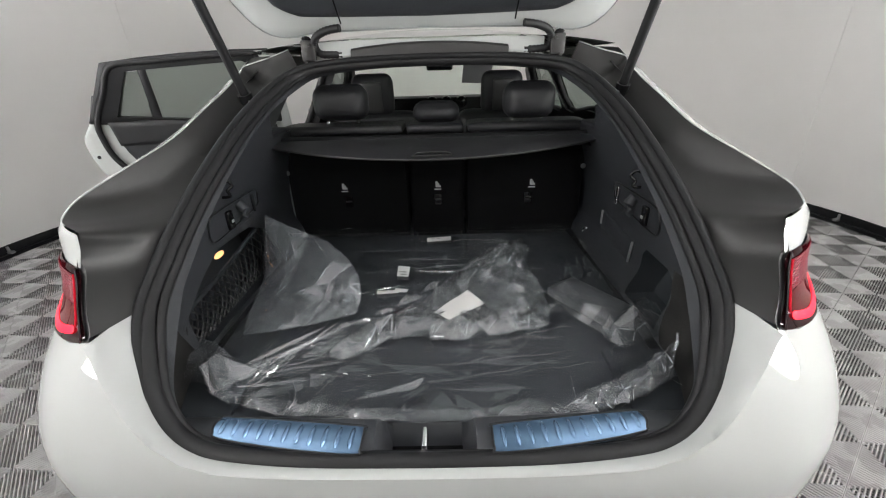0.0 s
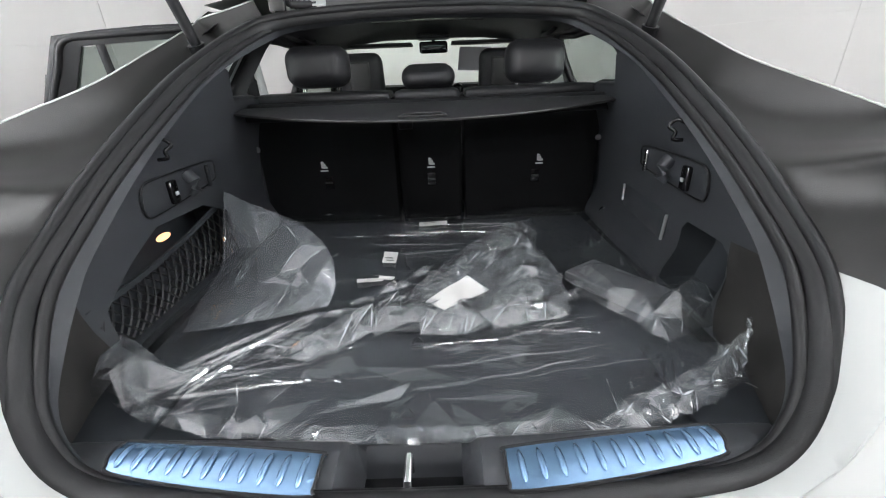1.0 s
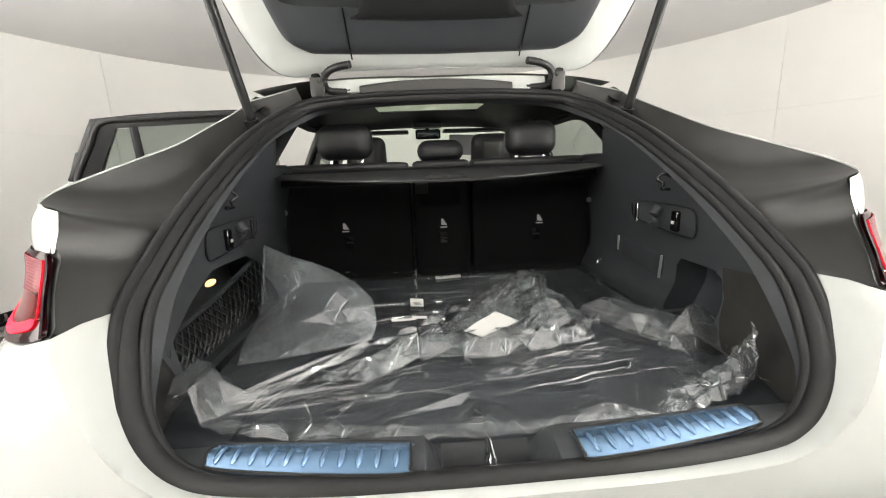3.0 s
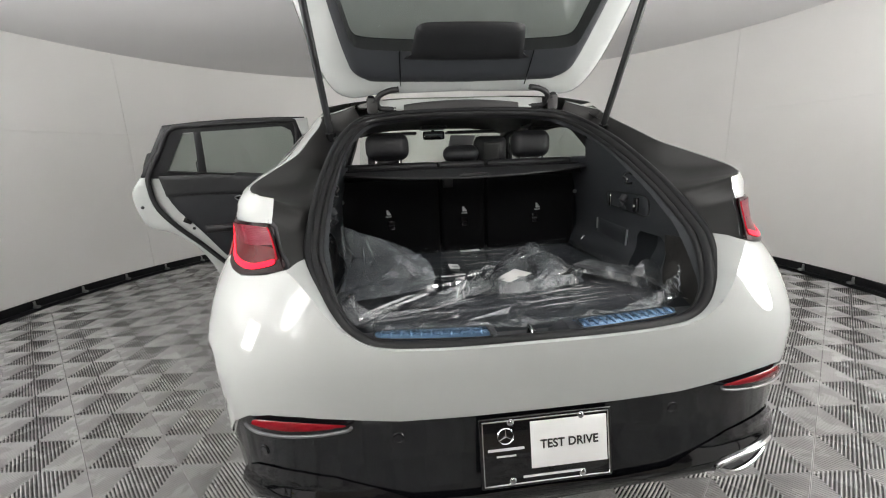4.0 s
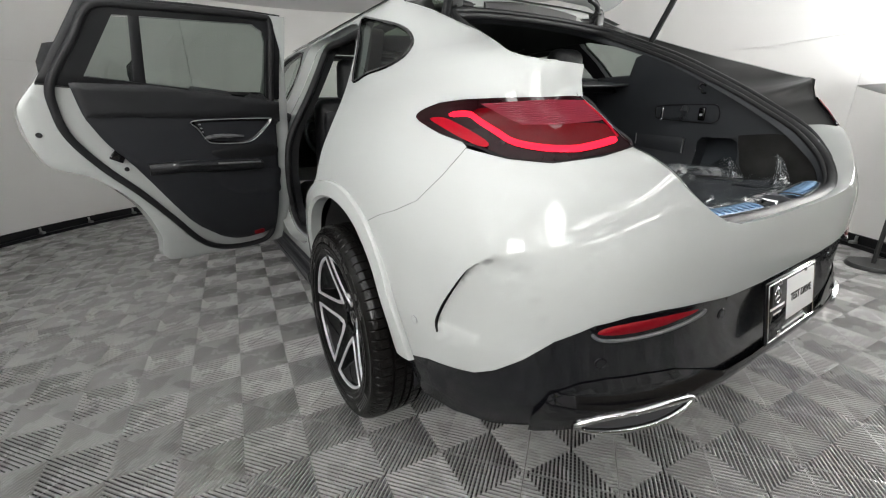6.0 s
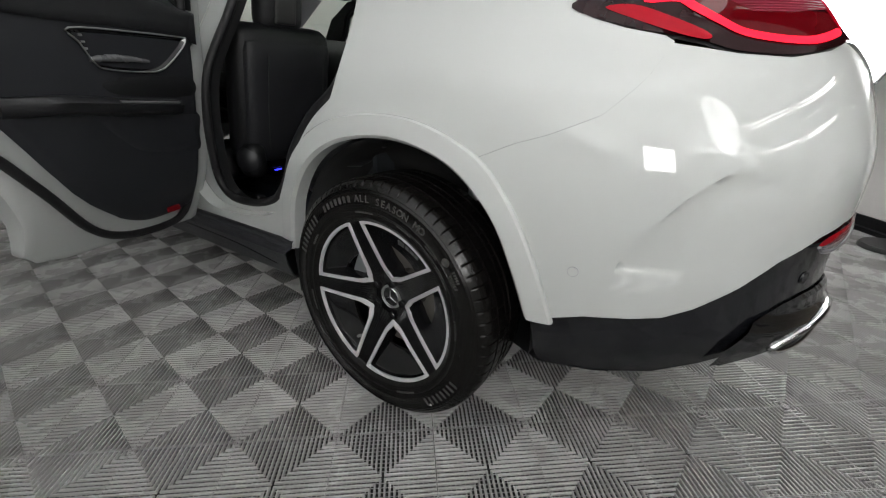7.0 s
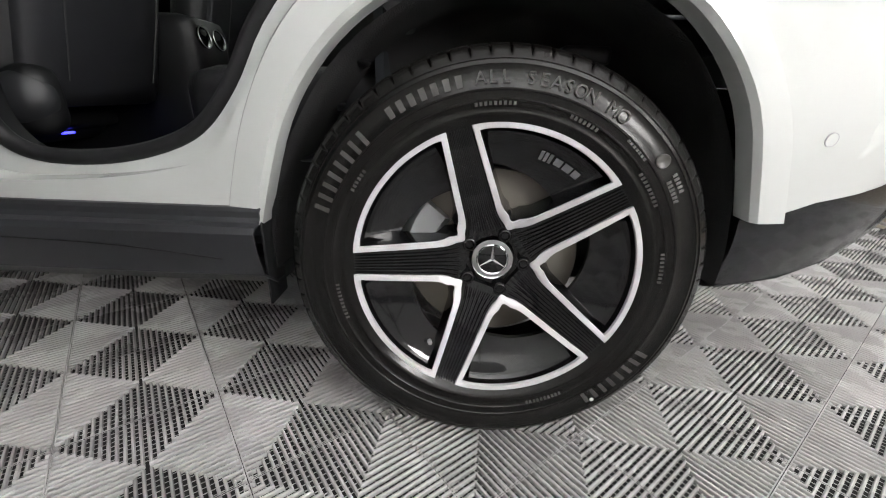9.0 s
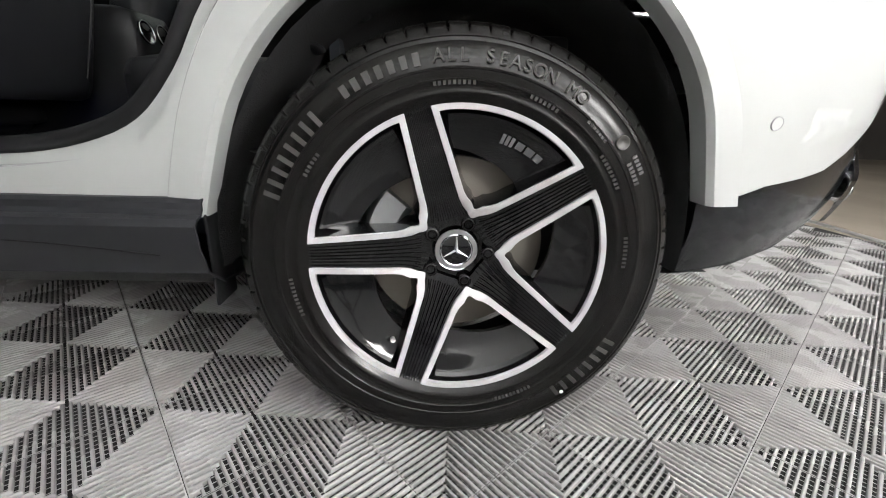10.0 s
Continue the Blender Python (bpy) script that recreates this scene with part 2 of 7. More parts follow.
DOORTRIM = shade("door_trim", (0.016, 0.0168, 0.020), 0.5, spots=(6, 0.10), grain=(900, 0.03), spec=0.3)
ARCHPLASTIC = shade("arch_liner_plastic", (0.016, 0.016, 0.018), 0.42, spots=(10, 0.2), grain=(300, 0.03), spec=0.35)
LINER = shade("wheel_arch_felt", (0.012, 0.012, 0.0127), 0.9, spots=(14, 0.3), grain=(300, 0.1))
GREYSTEEL = shade("lamp_stand_black", (0.03, 0.03, 0.03), 0.4, grain=(300, 0.01))
CRUMPLE = film("crumpled_clear_film", (0.93, 0.94, 0.94), 16, 0.34, 0.065, 0.03, gloss=0.7, bend=0.35, rough=0.06)
GLINT_CREASE = film("pale_crease_glint", (0.9, 0.9, 0.9), 30, 0.5, 0.34, 0.1, gloss=0.7, rough=0.12)
GLASS = clear("tinted_glass", (0.42, 0.47, 0.44), 0.01, 0.12)
ROOFGLASS = clear("green_roof_glass", (0.55, 0.64, 0.53), 0.01, 0.04)
SCREEN = clear("windscreen_glass", (0.86, 0.92, 0.87), 0.01, 0.04)
FILM = film("clear_plastic_film", (0.95, 0.955, 0.96), 5, 0.035, 0.030, 0.03, (0.35, 2.6, 1), gloss=0.24, bend=0.3)
BAG = film("milky_plastic_film", (0.88, 0.895, 0.905), 9, 0.26, 0.090, 0.05, rough=0.07, gloss=0.5, bend=0.4)
WRAP = film("wrapping_film", (0.92, 0.93, 0.94), 7, 0.08, 0.07, 0.05, rough=0.06, gloss=0.40, bend=0.4)
COVER = shade("cover_cloth", (0.019, 0.0195, 0.0215), 0.5, spots=(6, 0.1), grain=(900, 0.03))
STRIP = glow("tail_light_strip", (1.0, 0.010, 0.030), 1.15)
BOOTLAMP = glow("boot_lamp_lens", (1.0, 0.50, 0.20), 0.9)
BLUELED = glow("blue_footwell_light", (0.03, 0.03, 1.0), 3.0)
REDLED = glow("red_door_light", (0.08, 0.003, 0.005), 0.10)
SOFTBOX = glow("softbox_diffuser", (1.0, 0.98, 0.96), LAMP_POWER)
SOFTOVAL = glow("oval_softbox_diffuser", (1.0, 0.98, 0.96), 7.0)
UNSEEN_TUBE = glow("unseen_tube", (1.0, 0.98, 0.95), 15.0)
FILL_UPLIGHT = glow("fill_uplight_diffuser", (0.98, 0.99, 1.0), FILL_UPLIGHT_POWER)


# ---- mesh helpers ----
def part(name, bm, material, parent=None, label="", sharp=48):
    """Links a bmesh as one mesh object under a thing or a part."""
    lay = bm.verts.layers.float_vector.get("skin_normal")
    normals = [tuple(v[lay]) for v in bm.verts] if lay else None
    me = bpy.data.meshes.new(name)
    bm.to_mesh(me)
    bm.free()
    me.materials.append(material)
    for p in me.polygons:
        p.use_smooth = True
    me.set_sharp_from_angle(angle=radians(sharp))
    if normals:
        me.normals_split_custom_set_from_vertices(normals)
    ob = new(name, me)
    ob.parent = parent
    if label:
        ob["label"] = label
    return ob


def empty(name, m=None):
    ob = new(name)
    ob.empty_display_size = 0.1
    if m is not None:
        ob.matrix_world = m
    return ob


def curve(pts, k=6, closed=False):
    """A smooth line through the control points, k steps between each two."""
    P = [np.array(p, float) for p in pts]
    n = len(P)
    out = []
    for i in range(n if closed else n - 1):
        a = P[(i - 1) % n] if closed or i else P[0]
        b, c = P[i], P[(i + 1) % n]
        d = P[(i + 2) % n] if closed or i + 2 < n else P[-1]
        for j in range(k):
            t = j / k
            out.append(0.5 * (2 * b + (c - a) * t + (2 * a - 5 * b + 4 * c - d) * t * t + (3 * b - a - 3 * c + d) * t ** 3))
    if not closed:
        out.append(P[-1])
    return out


def grid_bm(rows, close_u=False, close_v=False):
    """A mesh from rows of points; close_v joins the row ends, close_u the last row to the first."""
    bm = bmesh.new()
    V = [[bm.verts.new(tuple(p)) for p in r] for r in rows]
    n, m = len(V), len(V[0])
    for i in range(n if close_u else n - 1):
        for j in range(m if close_v else m - 1):
            q = (V[i][j], V[(i + 1) % n][j], V[(i + 1) % n][(j + 1) % m], V[i][(j + 1) % m])
            if len(set(q)) == 4:
                bm.faces.new(q)
    return bm


def solid(bm, t):
    bmesh.ops.recalc_face_normals(bm, faces=bm.faces[:])
    bmesh.ops.solidify(bm, geom=bm.faces[:] + bm.edges[:] + bm.verts[:], thickness=t)
    bmesh.ops.recalc_face_normals(bm, faces=bm.faces[:])
    return bm


def cap(bm):
    e = [x for x in bm.edges if x.is_boundary]
    if e:
        bmesh.ops.holes_fill(bm, edges=e, sides=0)
    bmesh.ops.recalc_face_normals(bm, faces=bm.faces[:])
    return bm


def tube(pts, r, k=8, closed=False, flat=1.0, up=(0, 0, 1)):
    """A round or flattened bar along a line."""
    P = [Vector(tuple(p)) for p in pts]
    n = len(P)
    rows = []
    for i in range(n):
        a, b = P[(i - 1) % n] if closed or i else P[0], P[(i + 1) % n] if closed or i + 1 < n else P[-1]
        t = (b - a).normalized()
        s = t.cross(Vector(up))
        s = s.normalized() if s.length > 1e-4 else Vector((1, 0, 0))
        w = s.cross(t).normalized()
        rr = r[i] if isinstance(r, (list, tuple)) else r
        rows.append([P[i] + s * rr * math.cos(2 * math.pi * j / k) + w * rr * flat * math.sin(2 * math.pi * j / k) for j in range(k)])
    bm = grid_bm(rows, close_u=closed, close_v=True)
    return bm if closed else cap(bm)


def box(c, s, bevel=0.0, m=None, seg=2):
    bm = bmesh.new()
    bmesh.ops.create_cube(bm, size=1, matrix=Matrix.Translation(c) @ Matrix.Diagonal((*s, 1)))
    if bevel:
        bmesh.ops.bevel(bm, geom=bm.edges[:], offset=bevel, segments=seg, affect="EDGES", profile=0.5)
    if m is not None:
        bmesh.ops.transform(bm, matrix=m, verts=bm.verts)
    return bm


def revolve(profile, n=48, axis="x"):
    """Turns (radius, along) points round the axis."""
    rows = []
    for i in range(n):
        a = 2 * math.pi * i / n
        c, s = math.cos(a), math.sin(a)
        rows.append([(h, r * c, r * s) if axis == "x" else (r * c, r * s, h) for r, h in profile])
    bm = grid_bm(rows, close_u=True)
    bmesh.ops.recalc_face_normals(bm, faces=bm.faces[:])
    return bm


def join(*bms):
    out = bms[0]
    for b in bms[1:]:
        me = bpy.data.meshes.new("join")
        b.to_mesh(me)
        b.free()
        out.from_mesh(me)
        bpy.data.meshes.remove(me)
    return out


def flip_x(bm):
    bmesh.ops.scale(bm, vec=(-1, 1, 1), verts=bm.verts)
    bmesh.ops.translate(bm, vec=(2 * DX, 0, 0), verts=bm.verts)
    lay = bm.verts.layers.float_vector.get("skin_normal")
    if lay:
        for v in bm.verts:
            v[lay] = (-v[lay].x, v[lay].y, v[lay].z)
    bmesh.ops.reverse_faces(bm, faces=bm.faces[:])
    return bm


def within_poly(px, py, poly):
    q = np.array(poly)
    x0, y0 = q[:, 0], q[:, 1]
    x1, y1 = np.roll(x0, -1), np.roll(y0, -1)
    inside = np.zeros(len(px), bool)
    for a, b, c, d in zip(x0, y0, x1, y1):
        hit = (b > py) != (d > py)
        if hit.any():
            inside ^= hit & (px < (c - a) * (py - b) / (d - b + 1e-12) + a)
    return inside


def near_poly(px, py, poly):
    q = np.array(poly)
    best = np.full(len(px), 1e9)
    for (a, b), (c, d) in zip(q, np.roll(q, -1, axis=0)):
        l2 = (c - a) ** 2 + (d - b) ** 2 + 1e-12
        t = np.clip(((px - a) * (c - a) + (py - b) * (d - b)) / l2, 0, 1)
        best = np.minimum(best, np.hypot(px - a - t * (c - a), py - b - t * (d - b)))
    return best


def dense(poly, step):
    out = []
    for (a, b), (c, d) in zip(poly, [*poly[1:], poly[0]]):
        k = max(1, int(math.hypot(c - a, d - b) / step + 0.5))
        out += [(a + (c - a) * i / k, b + (d - b) * i / k) for i in range(k)]
    return out


def inset(poly, d):
    """Shrinks an outline by d."""
    q = np.array(poly, float)
    area = 0.5 * np.sum(q[:, 0] * np.roll(q[:, 1], -1) - np.roll(q[:, 0], -1) * q[:, 1])
    t = np.roll(q, -1, axis=0) - np.roll(q, 1, axis=0)
    t /= np.linalg.norm(t, axis=1)[:, None] + 1e-12
    nrm = np.c_[-t[:, 1], t[:, 0]] * (1 if area > 0 else -1)
    return [tuple(p) for p in q + nrm * d]


def patch(outline, fn, step=0.03, thick=0.0, holes=(), outward=None, roll=0.0, fine=False):
    """A sheet that fills an outline of a curved surface: fn takes the two surface coordinates to a place, and an offset outward.
    roll bends the rim inward by that much."""
    loops = [dense([tuple(map(float, p)) for p in o], step) for o in (outline, *holes)]
    if roll:
        ring = [dense(inset(loops[0], roll * 1.3), step)]
    else:
        ring = []
    pts, edges = [], []
    for lp in loops:
        s = len(pts)
        pts += lp
        edges += [(s + i, s + (i + 1) % len(lp)) for i in range(len(lp))]
    rim = len(loops[0])
    for lp in ring:
        a = np.array(lp)
        keep = within_poly(a[:, 0], a[:, 1], loops[0]) & (near_poly(a[:, 0], a[:, 1], loops[0]) > roll * 0.9)
        pts += [tuple(p) for p in a[keep]]
    q = np.array(loops[0])
    gx, gy = np.meshgrid(np.arange(q[:, 0].min() + step / 2, q[:, 0].max(), step), np.arange(q[:, 1].min() + step / 2, q[:, 1].max(), step))
    gx, gy = gx.ravel(), gy.ravel()
    ok = within_poly(gx, gy, loops[0])
    for lp in loops:
        ok &= near_poly(gx, gy, lp) > max(step * 0.5, roll * 2)
    for lp in loops[1:]:
        ok &= ~within_poly(gx, gy, lp)
    pts += list(zip(gx[ok], gy[ok]))
    V, _, F, _, _, _ = geometry.delaunay_2d_cdt([Vector(p) for p in pts], edges, [], 0, 1e-6)
    cen = np.array([[(V[f[0]].x + V[f[1]].x + V[f[2]].x) / 3, (V[f[0]].y + V[f[1]].y + V[f[2]].y) / 3] for f in F])
    ok = within_poly(cen[:, 0], cen[:, 1], loops[0])
    for lp in loops[1:]:
        ok &= ~within_poly(cen[:, 0], cen[:, 1], lp)
    vv = np.array([(v.x, v.y) for v in V])
    edge_d = near_poly(vv[:, 0], vv[:, 1], loops[0]) if roll else None
    bm = bmesh.new()
    lay = bm.verts.layers.float_vector.new("skin_normal") if fine else None
    B = []
    for i, v in enumerate(V):
        off = -roll if roll and edge_d[i] < 1e-5 else 0.0
        B.append(bm.verts.new(tuple(fn(v.x, v.y, off))))
        if fine:
            e = 0.004
            p, q = Vector(fn(v.x + e, v.y, 0)) - Vector(fn(v.x - e, v.y, 0)), Vector(fn(v.x, v.y + e, 0)) - Vector(fn(v.x, v.y - e, 0))
            nrm = p.cross(q).normalized() if fine is True else fine(v.x, v.y)
            B[-1][lay] = nrm if nrm.dot(Vector(outward(B[-1].co))) > 0 else -nrm
    for f, k in zip(F, ok):
        if k:
            bm.faces.new([B[i] for i in f])
    bmesh.ops.delete(bm, geom=[v for v in bm.verts if not v.link_faces], context="VERTS")
    bm.normal_update()
    if outward is not None:
        s = sum(f.normal.dot(Vector(outward(f.calc_center_median()))) * f.calc_area() for f in bm.faces)
        if s < 0:
            bmesh.ops.reverse_faces(bm, faces=bm.faces[:])
    if thick:
        bm.normal_update()
        bmesh.ops.solidify(bm, geom=bm.faces[:] + bm.edges[:] + bm.verts[:], thickness=thick)
    return bm


def letters(text, size, depth=0.001, bold=0.0):
    """The built-in font as a mesh, centred, in the xy plane."""
    cu = bpy.data.curves.new("text", "FONT")
    cu.body, cu.size, cu.extrude, cu.offset = text, size, depth, size * bold
    cu.align_x, cu.align_y = "CENTER", "CENTER"
    ob = bpy.data.objects.new("text", cu)
    scene.collection.objects.link(ob)
    bpy.context.view_layer.update()
    me = bpy.data.meshes.new_from_object(ob.evaluated_get(bpy.context.evaluated_depsgraph_get()))
    bm = bmesh.new()
    bm.from_mesh(me)
    bpy.data.objects.remove(ob)
    bpy.data.curves.remove(cu)
    bpy.data.meshes.remove(me)
    return bm


def moved(bm, m):
    bmesh.ops.transform(bm, matrix=m, verts=bm.verts)
    return bm


def lerp(a, b, t):
    return np.array(a) * (1 - t) + np.array(b) * t


# ---- the booth ----
CX, CY, RAD, HIGH = -0.07, 1.37, 3.84, 2.54
GAP = 22.0  # half of the entrance, in degrees


def ring_point(deg, r, z):
    a = radians(deg)
    return (CX + r * math.cos(a), CY + r * math.sin(a), z)


def ring_slab(a0, a1, r0, r1, z0, z1, n):
    """A curved slab with six sides."""
    rows = []
    for i in range(n + 1):
        a = a0 + (a1 - a0) * i / n
        rows.append([ring_point(a, r0, z0), ring_point(a, r0, z1), ring_point(a, r1, z1), ring_point(a, r1, z0)])
    bm = grid_bm(rows, close_v=True)
    return cap(bm)


def build_booth():
    ground = part("ground", grid_bm([[(-14, -14, -0.035), (-14, 14, -0.035)], [(14, -14, -0.035), (14, 14, -0.035)]]), CONCRETE)
    tagged(ground, "tan concrete workshop floor round the photo booth", "ground", kind="structure")
    wall = part("wall_booth", ring_slab(-90 + GAP, 270 - GAP, RAD + 0.012, RAD + 0.08, -0.03, HIGH, 96), WALL)
    tagged(wall, "light grey curved booth wall of large smooth panels", "wall", kind="structure")
    seams = [-90 + GAP, -24.5, 18.6, 61.6, 104.6, 148.5, 191.5, 234.5, 270 - GAP]
    for a0, a1 in zip(seams, seams[1:]):
        for z0, z1 in ((0.10, 1.668), (1.672, HIGH - 0.002)):
            e = 0.0035 / RAD * 57.3 / 2
            part("wall_panel", ring_slab(a0 + e, a1 - e, RAD, RAD + 0.012, z0, z1, 14), WALL, wall)
    base = part("baseboard", ring_slab(-90 + GAP, 270 - GAP, RAD - 0.012, RAD + 0.01, 0.0, 0.098, 96), PLASTIC)
    tagged(base, "black rail at the foot of the curved wall", "baseboard", kind="structure")
    rail = part("wall_track", ring_slab(-90 + GAP, 270 - GAP, RAD - 0.05, RAD - 0.014, 0.0, 0.03, 96), PLASTIC)
    tagged(rail, "low black floor track along the curved wall", "track", kind="structure")
    foot = None
    for i in range(46):
        a = -64 + i * 6.8
        m = Matrix.Translation(ring_point(a, RAD - 0.045, 0.03)) @ pose(0, 0, 0, 0, 0, a)
        if foot is None:
            bm = join(box((0, 0, 0.012), (0.05, 0.035, 0.022), 0.004), box((0.018, 0, 0.04), (0.012, 0.02, 0.05), 0.003))
            foot = part("levelling_foot", bm, STEEL)
            foot.matrix_world = m
            tagged(foot, "small steel levelling foot under the booth wall", "bracket", "wall feet")
        else:
            copy_thing(foot, m)
    top = part("ceiling", cap(ring_slab(0, 360, 0.02, RAD + 0.08, HIGH, HIGH + 0.06, 96)), CEIL)
    tagged(top, "plain pale grey booth ceiling", "ceiling", kind="structure")
    # workshop beyond the entrance
    back = part("wall_workshop", box((0, -9.05, 1.6), (12, 0.1, 3.3)), DARKWALL)
    tagged(back, "dark workshop wall beyond the entrance", "wall", kind="structure")
    for s in (-1, 1):
        w = part("wall_workshop_side", box((s * 5.95, -4.5, 1.6), (0.1, 9, 3.3)), DARKWALL)
        tagged(w, "dark workshop side wall beyond the entrance", "wall", kind="structure")
    lid = part("ceiling_workshop", box((0, -5.6, 3.25), (12, 7, 0.1)), DARKWALL)
    tagged(lid, "dark workshop ceiling beyond the entrance", "ceiling", kind="structure")
    # Unseen strip lights added to brighten the tail, guessed from thin mirrored lines.
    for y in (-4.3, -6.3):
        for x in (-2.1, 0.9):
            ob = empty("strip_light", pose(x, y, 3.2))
            tagged(ob, "long twin tube strip light, added out of view under the workshop ceiling", "strip light", "strip lights")
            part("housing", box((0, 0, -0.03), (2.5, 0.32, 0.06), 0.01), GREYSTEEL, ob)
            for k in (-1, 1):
                part("tube", moved(tube([(-1.2, 0, 0), (1.2, 0, 0)], 0.019, 12), Matrix.Translation((0, k * 0.09, -0.085))), UNSEEN_TUBE, ob, "glowing white tube")
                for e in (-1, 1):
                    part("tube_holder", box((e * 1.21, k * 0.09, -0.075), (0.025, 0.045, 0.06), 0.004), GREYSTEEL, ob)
    strip = part("threshold_strip", box((0, -2.515, -0.004), (3.1, 0.035, 0.016), 0.003), STEEL)
    tagged(strip, "thin metal threshold strip at the booth entrance", "threshold", kind="structure")


def build_lamps():
    """Round and square studio lamps on tripods by the entrance."""
    def stand(ob, high):
        part("pole", tube([(0, 0, 0.25), (0, 0, high)], 0.014, 10), GREYSTEEL, ob)
        for k in range(3):
            a = radians(90 + 120 * k)
            part("leg", tube([(0, 0, 0.42), (0.32 * math.cos(a), 0.32 * math.sin(a), 0.012)], 0.010, 8), GREYSTEEL, ob)
        part("knob", box((0.03, 0, 0.30), (0.05, 0.03, 0.03), 0.006), shade("yellow_knob", (0.45, 0.42, 0.05), 0.5), ob)

    def round_lamp(m, r, high, tall=1.0, face=None):
        ob = empty("studio_lamp", m)
        tagged(ob, "glowing round softbox on a black tripod stand", "studio lamp", "studio lamps")
        stand(ob, high - r * tall * 0.9)
        prof = [(0.0, 0.26), (0.07, 0.25), (r * 0.6, 0.13), (r, 0.0), (r - 0.012, 0.0), (r - 0.03, 0.01)]
        bm = revolve(prof, 40, "z")
        part("shell", moved(bm, Matrix.Translation((0, 0.0, high)) @ Matrix.Diagonal((1, 1, tall, 1)) @ pose(0, 0, 0, 90, 0, 0)), GREYSTEEL, ob)
        bm = bmesh.new()
        bmesh.ops.create_circle(bm, cap_ends=True, segments=40, radius=r - 0.02)
        part("diffuser", moved(bm, Matrix.Translation((0, 0.004, high)) @ Matrix.Diagonal((1, 1, tall, 1)) @ pose(0, 0, 0, -90, 0, 0)), face or SOFTBOX, ob, "glowing white diffuser")

    def square_lamp(m, w, h, high):
        ob = empty("studio_softbox", m)
        tagged(ob, "glowing rectangular softbox on a black tripod stand", "studio lamp", "studio lamps")
        stand(ob, high - h / 2)
        rows = [[(-w * k, y, high - h * k), (w * k, y, high - h * k), (w * k, y, high + h * k), (-w * k, y, high + h * k)] for k, y in ((0.1, -0.3), (0.5, 0.0), (0.485, 0.0))]
        part("shell", grid_bm(rows, close_v=True), GREYSTEEL, ob)
        part("diffuser", grid_bm([[(-w * 0.48, -0.004, high - h * 0.48), (-w * 0.48, -0.004, high + h * 0.48)], [(w * 0.48, -0.004, high - h * 0.48), (w * 0.48, -0.004, high + h * 0.48)]]), SOFTBOX, ob, "glowing white diffuser")

    round_lamp(pose(2.42, -1.25, 0, 0, 0, 38), 0.42, 1.22)
    round_lamp(pose(-1.70, -1.80, 0, 0, 0, -48), 0.22, 1.80, 2.4, SOFTOVAL)
    square_lamp(pose(-2.42, -1.30, 0, 0, 0, -60), 0.38, 0.46, 1.18)


def build_fill_uplights():
    """Dish lamps on poles by the entrance, added as fill light off the ceiling."""
    for x, y, z in ((-2.75, -.30, 1.24), (2.75, -.75, 1.24), (-1.85, -1.75, 1.24), (1.85, -1.75, 1.24)):
        ob = empty("uplight", pose(x, y, 0))
        tagged(ob, "added round dish fill lamp on a black pole, turned up to the ceiling", "studio lamp", "uplights")
        part("base", revolve([(0, .03), (.14, .028), (.15, .015), (.15, 0), (0, 0)], 32, "z"), GREYSTEEL, ob)
        part("pole", tube([(0, 0, .02), (0, 0, z - .10)], .014, 10), GREYSTEEL, ob)
        part("dish", revolve([(0, z - .12), (.06, z - .11), (.24, z - .05), (.36, z), (.347, z), (.23, z - .035), (.05, z - .09), (0, z - .095)], 40, "z"), CEIL, ob, "pale grey dish")
        bm = bmesh.new()
        bmesh.ops.create_circle(bm, cap_ends=True, segments=40, radius=.347)
        part("diffuser", moved(bm, Matrix.Translation((0, 0, z - .004))), FILL_UPLIGHT, ob, "glowing white diffuser")


# ---- floor tiles ----
TILE_SIDE = 0.29
TILE_TURN = -50.7
TILE_AT = (-0.938, -0.200)  # a corner where four tiles meet


def tile_mesh():
    """One ribbed tile: four triangles of round-backed ribs that run out to the edges, over low cross bars."""
    h, n = TILE_SIDE / 2 - 0.0008, 22
    step = 2 * h / n
    w = step * 0.46
    verts, faces = [], []
    across = ((-.50, -.0095), (-.49, -.0026), (-.38, -.0010), (-.16, -.0001), (.16, -.0001), (.38, -.0010), (.49, -.0026), (.50, -.0095))

    def put(x, y, z, turn):
        c, s = ((1, 0), (0, 1), (-1, 0), (0, -1))[turn]
        verts.append((x * c - y * s, x * s + y * c, z))

    for turn in range(4):
        for i in range(n):
            x = -h + (i + 0.5) * step
            if h - abs(x) < 0.004:
                continue
            k, m = len(verts), len(across)
            for f, z in across:
                put(x + f * w, min(abs(x + f * w), h), z, turn)
            for f, z in across:
                put(x + f * w, h, z, turn)
            faces.extend((k + q, k + q + 1, k + m + q + 1, k + m + q) for q in range(m - 1))
            faces.append(tuple(k + q for q in range(m - 1, -1, -1)))
        for j in range(1, 11):
            y = h * j / 11 + 0.004
            x = y - 0.001
            k = len(verts)
            for px, py in ((-x, y - 0.0011), (x, y - 0.0011), (x, y + 0.0011), (-x, y + 0.0011)):
                put(px, py, -0.0052, turn)
            faces.append((k, k + 1, k + 2, k + 3))
        # the low rim along the edge
        k = len(verts)
        for px, py, pz in ((-h, h - 0.0022, -0.0006), (h, h - 0.0022, -0.0006), (h, h, -0.0006), (-h, h, -0.0006)):
            put(px, py, pz, turn)
        faces.append((k, k + 1, k + 2, k + 3))
    return verts, faces


